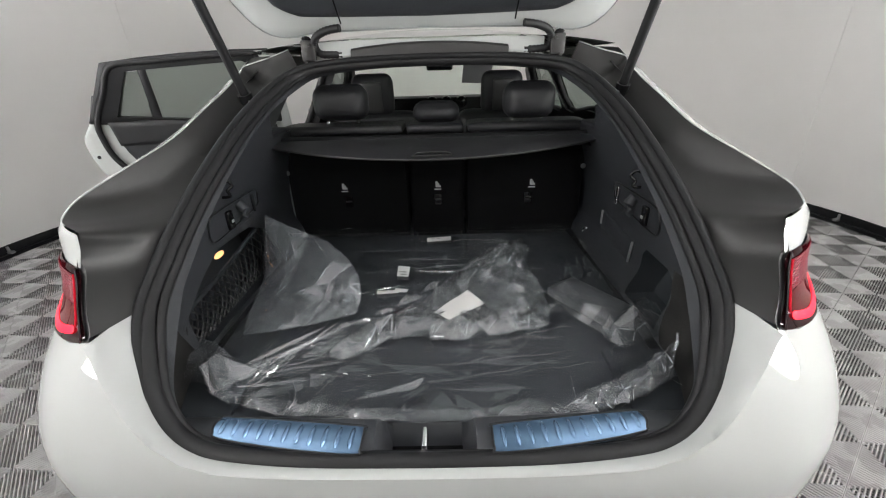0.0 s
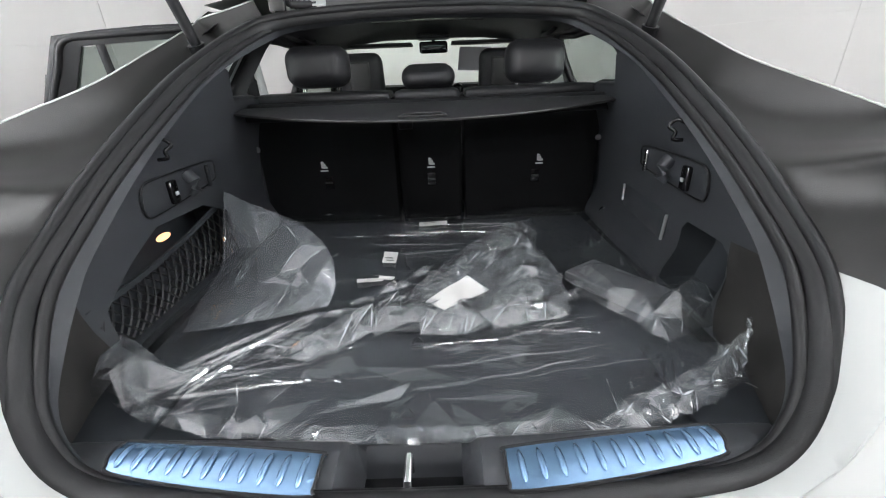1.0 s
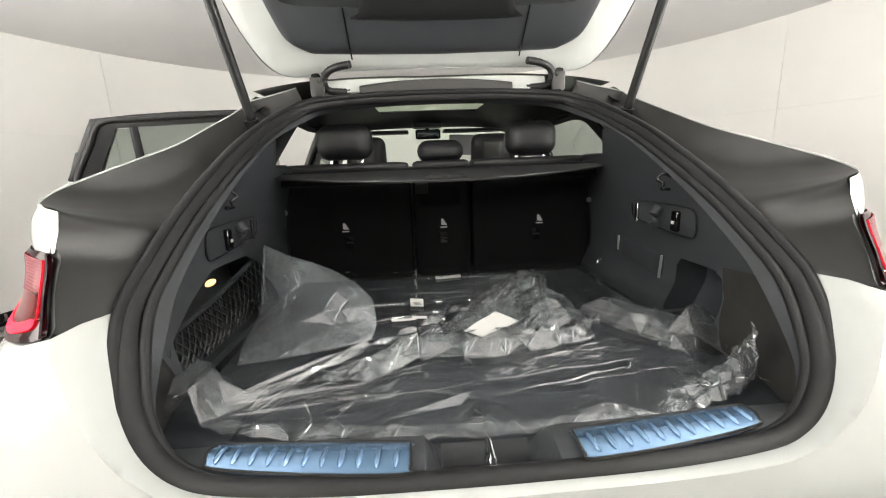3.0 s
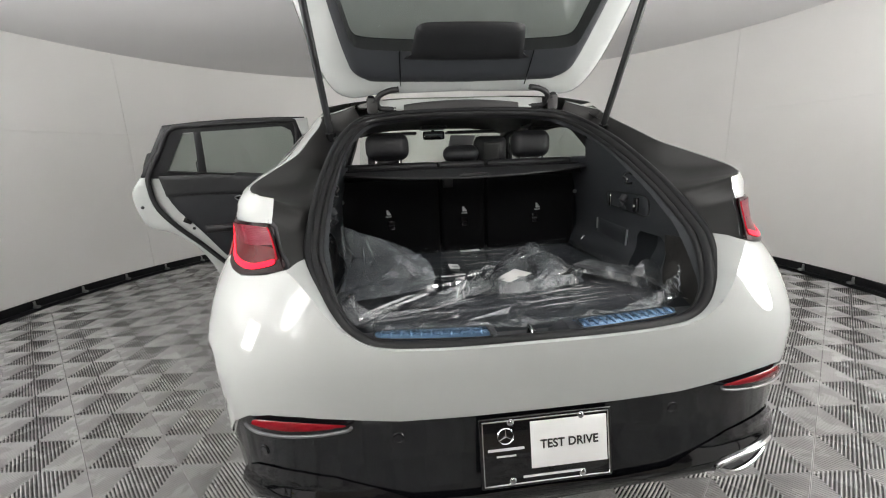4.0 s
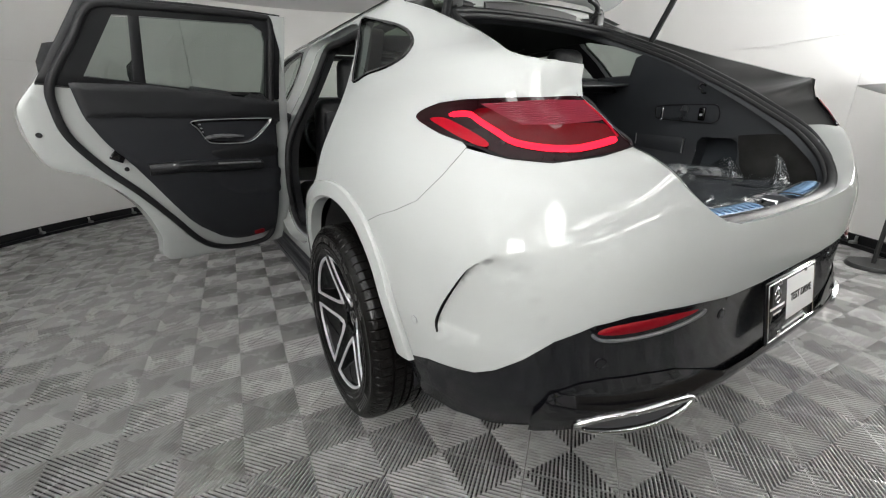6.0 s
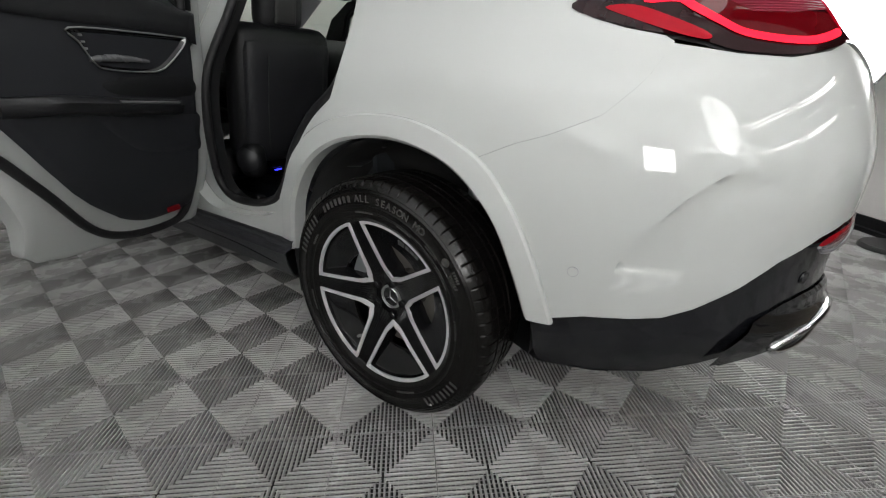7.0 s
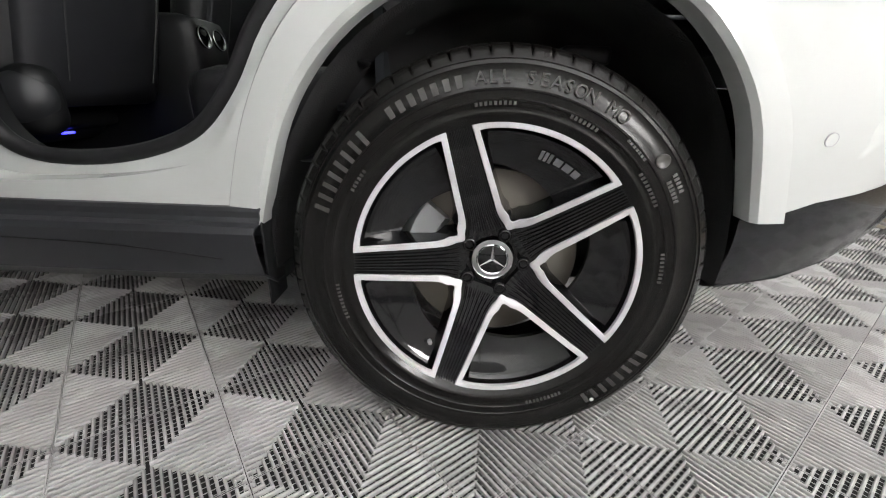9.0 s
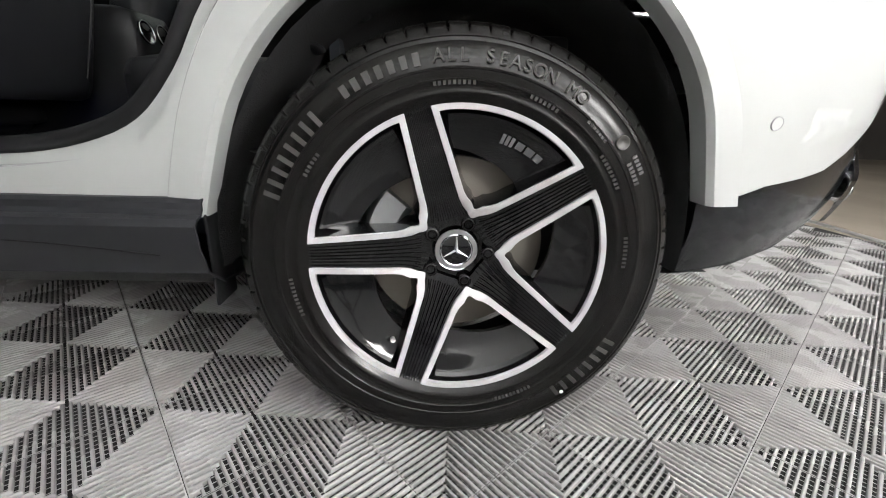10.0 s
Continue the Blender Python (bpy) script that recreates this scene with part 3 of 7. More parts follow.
def build_floor():
    n = 96
    bm = bmesh.new()
    pts = []
    for i in range(n):
        x, y, _ = ring_point(360 * i / n, RAD + 0.03, 0)
        pts.append((x, max(y, -2.50), -0.0205))
    bm.faces.new([bm.verts.new(p) for p in pts])
    solid(bm, 0.012)
    floor = part("floor", bm, BASE)
    tagged(floor, "grey interlocking ribbed plastic tile floor", "floor", kind="structure")
    verts, faces = tile_mesh()
    me = bpy.data.meshes.new("floor_tile")
    me.from_pydata(verts, [], faces)
    me.materials.append(TILE)
    me.shade_smooth()
    me.set_sharp_from_angle(angle=radians(50))
    me.update()
    t = radians(TILE_TURN)
    u, v = Vector((math.cos(t), math.sin(t), 0)), Vector((-math.sin(t), math.cos(t), 0))
    spots = []
    for i in range(-22, 23):
        for j in range(-22, 23):
            p = Vector((*TILE_AT, 0)) + u * TILE_SIDE * (i + 0.5) + v * TILE_SIDE * (j + 0.5)
            if math.hypot(p.x - CX, p.y - CY) < RAD + 0.2 and p.y > -2.70:
                spots.append((math.hypot(p.x + 1.3, p.y - 0.0), p))
    spots.sort(key=lambda q: q[0])
    far_v, far_f = [], []
    c, s = math.cos(t), math.sin(t)
    for k, (_, p) in enumerate(spots):
        if k < 300:
            ob = new("floor_tile", me)
            ob.matrix_world = Matrix.Translation(p) @ pose(0, 0, 0, 0, 0, TILE_TURN + 90 * (k % 4))
            ob.parent = floor
        else:
            b = len(far_v)
            far_v += [(x * c - y * s + p.x, x * s + y * c + p.y, z) for x, y, z in verts]
            # tiles at the rim are cut to the wall and the threshold
            keep = [math.hypot(q[0] - CX, q[1] - CY) < RAD - 0.014 and q[1] > -2.5 for q in far_v[b:]]
            far_f += [tuple(i + b for i in f) for f in faces if all(keep[i] for i in f)]
    me2 = bpy.data.meshes.new("far_floor_tiles")
    me2.from_pydata(far_v, [], far_f)
    me2.materials.append(TILE)
    me2.shade_smooth()
    me2.set_sharp_from_angle(angle=radians(50))
    me2.update()
    ob = new("far_floor_tiles", me2)
    ob.parent = floor
    tagged(ob, kind="stuff")
    # edge pieces that close the floor to the wall
    part("floor_edge", ring_slab(-90 + GAP, 270 - GAP, RAD - 0.03, RAD + 0.02, -0.0205, -0.006, 96), TILE, floor)


# ---- the car's outer shape ----
YC, YF = 0.10, 2.20
_Z = np.arange(0.10, 1.72, 0.002)


def table(z, v):
    w = np.exp(-0.5 * (np.arange(-40, 41) * 0.002 / 0.022) ** 2)
    raw = np.interp(np.concatenate([_Z[0] + np.arange(-40, 0) * 0.002, _Z, _Z[-1] + np.arange(1, 41) * 0.002]), z, v)
    return np.convolve(raw, w / w.sum(), "valid")


DX = 0.0105  # the car's middle plane
HALF = table([.20, .30, .40, .48, .56, .62, .70, .76, .82, .88, .93, .98, 1.03, 1.08, 1.12, 1.20, 1.30, 1.40, 1.47, 1.51, 1.55, 1.62],
             [.808, .861, .892, .904, .911, .919, .922, .927, .926, .922, .915, .907, .887, .859, .8365, .7855, .7325, .6825, .6455, .6105, .5305, .4105])
REAR = table([.20, .30, .40, .48, .56, .62, .68, .72, .76, .80, .845, .88, .93, .98, 1.03, 1.06, 1.11, 1.15, 1.19, 1.225, 1.245, 1.267, 1.288, 1.32, 1.374, 1.42, 1.46, 1.50, 1.55, 1.62],
             [.85, .932, .999, 1.034, 1.024, 1.018, 1.019, 1.022, 1.022, 1.020, 1.020, 1.014, 1.000, .983, .970, .958, .925, .818, .801, .821, .825, .79, .72, .61, .455, .30, .16, .06, .02, 0])
POWER = table([.2, .35, .6, .72, .82, .95, 1.06, 1.10, 1.14, 1.17, 1.225, 1.255, 1.30, 1.4, 1.5, 1.62], [4.4, 4.5, 4.65, 4.7, 4.74, 4.36, 3.75, 3.8, 4.6, 7, 7, 4.6, 3.4, 3.2, 3, 3])
TAPER = table([.2, .35, .6, .72, .82, .95, 1.06, 1.10, 1.16, 1.62], [.06, .061, .046, .040, .026, .040, .050, .03, 0, 0])
FRONT = table([.2, .35, .5, .75, .9, 1.0, 1.06, 1.1, 1.2], [1.38, 1.46, 1.52, 1.52, 1.44, 1.22, .95, .6, .3])


def at_z(z, tab):
    return float(np.interp(z, _Z, tab))


def smooth(a, b, x):
    t = min(max((x - a) / (b - a), 0), 1)
    return t * t * (3 - 2 * t)


def drawn_in(y, z):
    """How much narrower the plan is towards the tail."""
    t = max(YC - y, 0.0) / 1.1
    low = smooth(.82, .66, z)
    return 1 - at_z(z, TAPER) * t * t * (1 - low + low * smooth(.50, .80, t))


def shell(u, z, off=0.0):
    """The left half of the body: u runs from the middle of the tail round to the nose, off is outward."""
    a, n = at_z(z, HALF) + off, at_z(z, POWER)
    if u <= math.pi / 2:
        s, c = abs(math.sin(u)), max(math.cos(u), 0.0)
        r = ((s / a) ** n + (c / (at_z(z, REAR) + YC + off)) ** n) ** (-1 / n)
        y = YC - r * c
        return (DX - math.copysign(r * s, u) * drawn_in(y, z), y, z)
    y = YC + u - math.pi / 2
    if y <= YF:
        return (DX - a, y, z)
    f = min(y - YF, math.pi / 2)
    s, c = math.sin(f), math.cos(f)
    r = ((max(c, 0) / a) ** 3 + (s / (at_z(z, FRONT) + off)) ** 3) ** (-1 / 3)
    return (DX - r * c, YF + r * s, z)


def uy(y, z):
    """u of the place at y on the side."""
    if y >= YC:
        return math.pi / 2 + y - YC
    a, b, n = at_z(z, HALF), at_z(z, REAR) + YC, at_z(z, POWER)
    k = min((YC - y) / b, 0.9999)
    return math.atan2(a * (1 - k ** n) ** (1 / n), YC - y)


def ux(x, z):
    """u of the place at x across the tail; x is counted to the left of the middle."""
    a, b, n = at_z(z, HALF), at_z(z, REAR) + YC, at_z(z, POWER)
    w = abs(x)
    for _ in range(12):
        k = min(w / a, 0.9999)
        y = YC - b * (1 - k ** n) ** (1 / n)
        w = 0.5 * w + 0.5 * abs(x) / drawn_in(y, z)
    k = min(w / a, 0.9999)
    return math.copysign(math.atan2(w, b * (1 - k ** n) ** (1 / n)), x)


def Y(*yz):
    return [(uy(y, z), z) for y, z in yz]


def X(*xz):
    return [(ux(x, z), z) for x, z in xz]


def out_of_car(p):
    return (p.x, (p.y - 1.2) * 0.6, p.z - 0.8)


ARCH_OUT = [(.505, .428), (.447, .597), (.368, .738), (.262, .837), (.138, .892), (-.023, .910), (-.171, .892), (-.308, .833), (-.391, .741), (-.454, .624), (-.506, .470)]
ARCH_IN = [(.437, .428), (.366, .615), (.270, .741), (.139, .822), (-.027, .851), (-.179, .829), (-.283, .771), (-.372, .662), (-.440, .470)]
_AA = [(math.atan2(q[1] - .37, q[0]), math.hypot(q[0], q[1] - .37)) for q in ARCH_IN]
_AO = [(math.atan2(q[1] - .37, q[0]), math.hypot(q[0], q[1] - .37)) for q in ARCH_OUT]


def arch_mid(deg, k=0.4):
    """A place under the arch trim, k of the way from its inner to its outer edge."""
    a = radians(deg)
    r = (1 - k) * float(np.interp(a, *zip(*_AA))) + k * float(np.interp(a, *zip(*_AO)))
    return (r * math.cos(a), .37 + r * math.sin(a))


SEAM = [(-.308, .833), (-.385, .866), (-.459, .890), (-.544, .927), (-.601, .988), (-.629, 1.050)]
DOOR_HOLE = [(.33, 1.465), (.215, 1.35), (.15, 1.20), (.13, 1.06), (.16, .93), (.25, .84), (.36, .745), (.43, .65), (.50, .560), (.62, .522), (.80, .503), (.96, .508), (1.05, .59), (1.075, .80), (1.07, 1.10), (1.02, 1.35), (.98, 1.465), (.70, 1.472)]
DOOR_JAMB = [(.34, 1.455), (.235, 1.35), (.17, 1.20), (.15, 1.06), (.19, .96), (.30, .875), (.40, .765), (.465, .665), (.54, .588), (.64, .545), (.76, .524), (.88, .528), (.945, .568), (.962, .65), (.943, .80), (.930, .95), (.918, 1.10), (.89, 1.35), (.86, 1.452), (.64, 1.458)]
BACK_GLASS = [(.40, 1.445), (.27, 1.36), (.24, 1.25), (.60, 1.24), (1.03, 1.20), (1.00, 1.44), (.70, 1.452)]
FRONT_GLASS = [(1.12, 1.45), (1.12, 1.20), (1.60, 1.16), (2.02, 1.13), (1.80, 1.30), (1.62, 1.44)]
QUARTER_GLASS = [(.27, 1.468), (.10, 1.436), (-.07, 1.393), (-.17, 1.358), (-.238, 1.318), (-.245, 1.280), (-.15, 1.258), (-.013, 1.250), (.076, 1.232), (.120, 1.25), (.19, 1.36)]
HATCH = [(-.754, 1.216), (-.723, 1.222), (-.661, 1.240), (-.564, 1.276), (-.441, 1.320), (-.298, 1.373), (-.18, 1.418), (-.074, 1.455), (-.02, 1.474)]
# the bumper's sweep above the side slot
SWEEP = [(.885, .575), (.896, .625), (.887, .668), (.858, .735), (.813, .810), (.750, .855), (.69, .868), (.60, .880)]


_SW = np.array(curve(SWEEP, 6))


def before_sweep(u, z):
    """Whether a place lies on the wheel's side of the sweep, and how far from it, and how far along it."""
    v = abs(u)
    d = np.hypot(_SW[:, 0] - v, _SW[:, 1] - z)
    i = int(d.argmin())
    t = _SW[min(i + 1, len(_SW) - 1)] - _SW[max(i - 1, 0)]
    return t[0] * (z - _SW[i, 1]) - t[1] * (v - _SW[i, 0]) < 1e-9, float(d[i]), i / (len(_SW) - 1)


def bumper_skin(u, z, off=0.0, front=None):
    """The bumper: shell with a sunk field behind the side slot."""
    ahead, k, h = before_sweep(u, z)
    if front is not None:
        ahead = front
    if ahead:
        return shell(u, z, off)
    tall = 0.015 * smooth(.0, .22, h) * (1 - .6 * smooth(.55, .85, h)) * smooth(1.0, .78, h)
    wide = .0015 + .060 * smooth(.56, .80, h)
    return shell(u, z, off - tall * math.exp(-(k / 0.10) ** 2) * smooth(0, 1, k / wide))


def bumper_normal(u, z, e=0.004):
    """The skin's slope, taken on one side of the sweep."""
    f = before_sweep(u, z)[0]
    a = Vector(bumper_skin(u + e, z, 0, f)) - Vector(bumper_skin(u - e, z, 0, f))
    b = Vector(bumper_skin(u, z + e, 0, f)) - Vector(bumper_skin(u, z - e, 0, f))
    return a.cross(b).normalized()


def build_body(car):
    arch = [arch_mid(a) for a in range(8, 123, 6)]
    tail = Y((-.612, 1.060), (-.547, 1.074), (-.490, 1.092), (-.443, 1.113), (-.470, 1.131), (-.520, 1.145), (-.597, 1.150), (-.70, 1.150)) + X((.629, 1.148))
    corner = X((.6245, 1.18), (.621, 1.200), (.6195, 1.2085)) + Y(*HATCH, (.03, 1.497))
    top = Y((.3, 1.51), (.8, 1.51), (1.3, 1.505), (1.62, 1.49), (1.85, 1.40), (2.05, 1.25), (2.19, 1.10), (2.30, 1.05))
    outline = Y((2.30, .43), (.46, .43)) + Y(*arch) + Y(*SEAM) + tail + corner + top
    for side in (1, -1):
        holes = [curve(Y(*FRONT_GLASS), 3, True), curve(Y(*QUARTER_GLASS), 3, True)]
        holes.append(curve(Y(*DOOR_HOLE), 4, True) if side == 1 else curve(Y(*BACK_GLASS), 3, True))
        bm = patch(outline, shell, 0.03, 0.0, holes, out_of_car, fine=True)
        if side == -1:
            flip_x(bm)
        frame_ob = part("body_side", bm, WHITE, car, "glossy white painted body side")
        # dark inner lining
        lining = Y((2.30, .45), (.50, .45)) + Y((.46, .60), (.30, .78), (.0, .88), (-.08, 1.05), (-.10, 1.22)) + Y((-.19, 1.30), (-.15, 1.40), (-.05, 1.455), (0, 1.47)) + Y((.3, 1.485), (1.3, 1.485), (1.62, 1.475), (1.85, 1.39), (2.05, 1.24), (2.3, 1.04))
        bm = patch(lining, lambda u, z, o: shell(u, z, -0.05), 0.05, 0.0, holes, None)
        if side == -1:
            flip_x(bm)
        part("inner_lining", bm, PLASTIC, car)
        # returns round the openings
        for k, hole in enumerate(holes):
            if k == 1:
                continue
            rows = [[shell(u, z, o) for u, z in dense([tuple(p) for p in hole], 0.03)] for o in (0.0, -0.004, -0.05)]
            bm = grid_bm(rows, close_v=True)
            bmesh.ops.recalc_face_normals(bm, faces=bm.faces[:])
            if side == -1:
                flip_x(bm)
            part("opening_return", bm, WHITE if side == 1 and k == 2 else PLASTIC, car)
            if side == 1 and k == 2:
                jamb = curve(Y(*DOOR_JAMB), 4, True)
                bm = patch(inset(hole, -.002), lambda u, z, o: shell(u, z, -.052), .03, 0.0, [jamb], out_of_car)
                part("door_jamb", bm, WHITE, car, "white painted door jamb")
                rows = [[shell(u, z, o) for u, z in dense([tuple(p) for p in jamb], .03)] for o in (-.052, -.12)]
                part("jamb_return", grid_bm(rows, close_v=True), PLASTIC, car)
                loop = [shell(u, z, -.060) for u, z in dense([tuple(p) for p in inset(jamb, .012)], .03)]
                part("opening_seal", tube(loop, .016, 8, True), RUBBER, car, "black rubber door seal")
                continue
            loop = [shell(u, z, -0.018) for u, z in dense([tuple(p) for p in inset(hole, 0.010)], 0.03)]
            bm = tube(loop, 0.013, 8, True)
            if side == -1:
                flip_x(bm)
            part("opening_seal", bm, RUBBER, car, "black rubber door seal")
        for k, (hole, mat) in enumerate(((holes[0], GLASS), (holes[1], GLASS), (holes[2], GLASS))):
            if side == 1 and k == 2:
                continue
            bm = patch(inset(hole, -0.004), lambda u, z, o: shell(u, z, -0.006), 0.05, 0.0)
            if side == -1:
                flip_x(bm)
            g = part("side_window", bm, mat, car, "green-grey tinted side window")
            g.visible_shadow = False
            loop = [shell(u, z, 0.001) for u, z in dense([tuple(p) for p in hole], 0.03)]
            bm = tube(loop, 0.006, 6, True)
            if side == -1:
                flip_x(bm)
            part("window_trim", bm, PIANO, car)
        # tail light: dark housing, bright strip and ribbed upper lens
        lamp = curve(Y((-.443, 1.113), (-.490, 1.138), (-.584, 1.148), (-.68, 1.149)) + X((.692, 1.149), (.632, 1.147), (.614, 1.117), (.600, 1.085), (.584, 1.056), (.64, 1.040), (.716, 1.028), (.766, 1.034)) + Y((-.66, 1.053), (-.547, 1.077)), 4, True)
        house = part("tail_light", mirrored(patch(lamp, lambda u, z, o: shell(u, z, 0.006 + o), 0.012, 0.0, (), out_of_car, 0.004, fine=True), side), LAMPBLACK, car, "dark red LED tail light cluster, lit")
        low = curve(Y((-.62, 1.122), (-.66, 1.130)) + X((.72, 1.10), (.625, 1.098), (.609, 1.085), (.600, 1.072), (.64, 1.058), (.675, 1.050), (.715, 1.051), (.745, 1.061)) + Y((-.69, 1.080), (-.65, 1.100)), 4, True)
        part("red_lens", mirrored(patch(low, lambda u, z, o: shell(u, z, 0.0075 + o), 0.012, 0.0, (), out_of_car, 0.001, fine=True), side), LAMPRED, house)
        upper = Y((-.64, 1.139)) + X((.692, 1.1435), (.632, 1.141), (.613, 1.103), (.68, 1.096)) + Y((-.725, 1.096), (-.69, 1.112))
        part("upper_lens", mirrored(patch(upper, lambda u, z, o: shell(u, z, 0.0088 + o), 0.012, 0.0, (), out_of_car, 0.001, fine=True), side), LENSRED, house, "ribbed pink-red upper lens")
        line = [np.array(p) for p in curve(Y((-.560, 1.118), (-.611, 1.119), (-.640, 1.104), (-.680, 1.083)) + X((.745, 1.063), (.715, 1.053), (.675, 1.0515), (.635, 1.060), (.606, 1.069)), 6)]
        band = []
        for s in (1, -1):
            rim = []
            for k, p in enumerate(line):
                t = line[min(k + 1, len(line) - 1)] - line[max(k - 1, 0)]
                t = t / (np.linalg.norm(t) + 1e-9)
                rim.append(p + s * np.array((-t[1], t[0])) * .0062 * min(1, .5 + .25 * min(k, len(line) - 1 - k)))
            band += rim if s == 1 else rim[::-1]
        front = curve(Y((-.50, 1.110), (-.545, 1.112), (-.60, 1.094), (-.665, 1.066), (-.675, 1.053), (-.64, 1.058), (-.545, 1.091)), 3, True)
        part("marker_lens", mirrored(patch(front, lambda u, z, o: shell(u, z, 0.0085 + o), 0.012, 0.0, (), out_of_car, 0.001, fine=True), side), MARKER, house, "bright red marker lens")
        part("lamp_back", mirrored(patch(inset(lamp, -.006), lambda u, z, o: shell(u, z, -0.002), 0.02, 0.0, (), out_of_car), side), PLASTIC, house)
        flank = [shell(u, z, 0.0055) for u, z in curve(X((.634, 1.149), (.614, 1.117), (.600, 1.085), (.584, 1.054)), 5)]
        edge = [tuple(lerp((-.629, -.789, 1.149), (-.578, -.885, 1.054), k / (len(flank) - 1))) for k in range(len(flank))]
        rows = [flank, [tuple(lerp(p, q, .3) + np.array((-.002, -.002, 0))) for p, q in zip(flank, edge)], edge]
        part("lamp_flank", mirrored(grid_bm(rows), side), LAMPBLACK, house, "black inner flank of the tail light")
        rim = [shell(u, z, 0.0075) for u, z in curve(X((.603, 1.072), (.609, 1.094), (.620, 1.118), (.633, 1.140)), 5)]
        part("edge_strip", mirrored(tube(rim, 0.0022, 6), side), MARKER, house)
        part("light_strip", mirrored(patch(band, lambda u, z, o: shell(u, z, 0.0095 + o), 0.012, 0.0, (), out_of_car, 0.001, fine=True), side), STRIP, house, "glowing red light strip")
    # rear bumper
    half_top = X((0, .874), (.20, .876), (.345, .884), (.40, .897), (.45, .925), (.492, .964), (.521, 1.000), (.556, 1.036), (.582, 1.052), (.64, 1.036), (.716, 1.024), (.766, 1.030)) + Y((-.629, 1.048))
    rear_arch = [arch_mid(a) for a in (126, 134, 142, 150, 158, 166)]
    half_low = Y((-.472, .468), (-.569, .502), (-.66, .516), (-.715, .528), (-.765, .556)) + X((.790, .610), (.755, .668), (.700, .712), (.640, .730), (.57, .734), (.469, .728), (.339, .714), (.184, .709), (0, .708))
    left = half_top + Y(*SEAM[::-1]) + Y(*rear_arch) + half_low
    loop = left + [(-u, z) for u, z in left[::-1]][1:-1]
    loop = [tuple(p) for p in loop]
    slit = [p for p in _SW if .600 < p[1] < .826]
    slits = []
    for s in (1, -1):
        slits.append([(s * (p[0] + .0004), p[1]) for p in slit] + [(s * (p[0] - .0050 * math.sin(math.pi * (k + .5) / len(slit)) - .0012), p[1]) for k, p in reversed(list(enumerate(slit)))])
    bm = patch(inset(loop, 0.0008), bumper_skin, 0.013, 0.0, slits, out_of_car, 0.002, fine=bumper_normal)
    part("rear_bumper", bm, WHITE, car, "glossy white rear bumper skin")
    # the dark lower bumper
    low_edge = Y((-.470, .312), (-.60, .326), (-.72, .350)) + X((.755, .395), (.70, .440), (.60, .444), (.53, .448), (.47, .464), (.43, .472), (.332, .458), (.254, .470), (.13, .460), (0, .448))
    ring = Y(*[(.46 * math.cos(radians(a)), .37 + .46 * math.sin(radians(a))) for a in (168, 174, 182)])
    lo = half_low[::-1] + ring + low_edge
    loop = lo + [(-u, z) for u, z in lo[::-1]][1:-1]
    pipe = curve(X((.704, .466), (.690, .480), (.655, .497), (.563, .507), (.500, .506), (.460, .501), (.452, .491), (.485, .466), (.53, .448), (.60, .442), (.655, .443), (.690, .449)), 4, True)
    mouths = [[tuple(p) for p in inset([tuple(q) for q in pipe], .002)], [(-p[0], p[1]) for p in inset([tuple(q) for q in pipe], .002)]]
    bm = patch([tuple(p) for p in loop], lambda u, z, o: shell(u, z, o - 0.006), 0.02, 0.0, mouths, out_of_car, 0.006, fine=True)
    part("lower_bumper", bm, BUMPER, car, "satin black lower rear bumper")
    under = [shell(u, z, -0.006) for u, z in low_edge]
    under = under + [(2 * DX - x, y, z) for x, y, z in under[::-1]][1:]
    rows = [under, [(x * 0.96, y + 0.05, z - 0.012) for x, y, z in under], [(x * 0.8, y + 0.35, z - 0.03) for x, y, z in under]]
    part("under_tray", grid_bm(rows), PLASTIC, car)
    dh = X((.765, .46), (.75, .53), (.705, .566), (.66, .578), (.58, .580), (.50, .572), (.41, .545), (.32, .515), (.18, .508), (0, .512))
    dl = X((0, .449), (.13, .461), (.254, .471), (.332, .459), (.43, .473), (.47, .465), (.53, .449), (.60, .445), (.70, .441), (.752, .398))
    dif = [(-u, z) for u, z in dh[:-1]][::1] + dh[::-1] + dl[::-1] + [(-u, z) for u, z in dl[1:]]
    part("diffuser", patch([tuple(p) for p in dif], lambda u, z, o: shell(u, z, 0.003 + o + 0.010 * smooth(.55, .50, z) - 0.010 * smooth(.50, .46, z) * smooth(.46, .34, abs(u))), 0.012, 0.0, mouths, out_of_car, 0.006, fine=True), PIANO, car, "gloss black diffuser")
    for side in (1, -1):
        # exhaust trims
        loop3 = [shell(u, z, 0.014) for u, z in pipe]
        tr = part("exhaust_trim", mirrored(tube(loop3, 0.0075, 10, True), side), CHROME, car, "polished chrome exhaust trim")
        inner = inset([tuple(p) for p in pipe], 0.006)
        rows = [[shell(u, z, o) for u, z in (inner if o > -0.05 else inset(inner, 0.016))] for o in (0.014, -0.02, -0.10)]
        rows[2] = [(x, y + 0.02, z) for x, y, z in rows[2]]
        part("exhaust_inner", mirrored(grid_bm(rows, close_v=True), side), SATINLIP, tr, "dull grey inner throat")
        bm = bmesh.new()
        bm.faces.new([bm.verts.new(p) for p in rows[2]])
        part("exhaust_back", mirrored(bm, side), PIANO, tr)
        # reflector with a bright lower lip
        ref = curve(X((.694, .694), (.672, .712), (.587, .7205), (.50, .718), (.462, .712), (.541, .698), (.65, .689)), 4, True)
        r_ob = part("reflector", mirrored(patch(ref, lambda u, z, o: shell(u, z, 0.004 + o), 0.012, 0.0, (), out_of_car, 0.004), side), REFLECT, car, "red rear reflector")
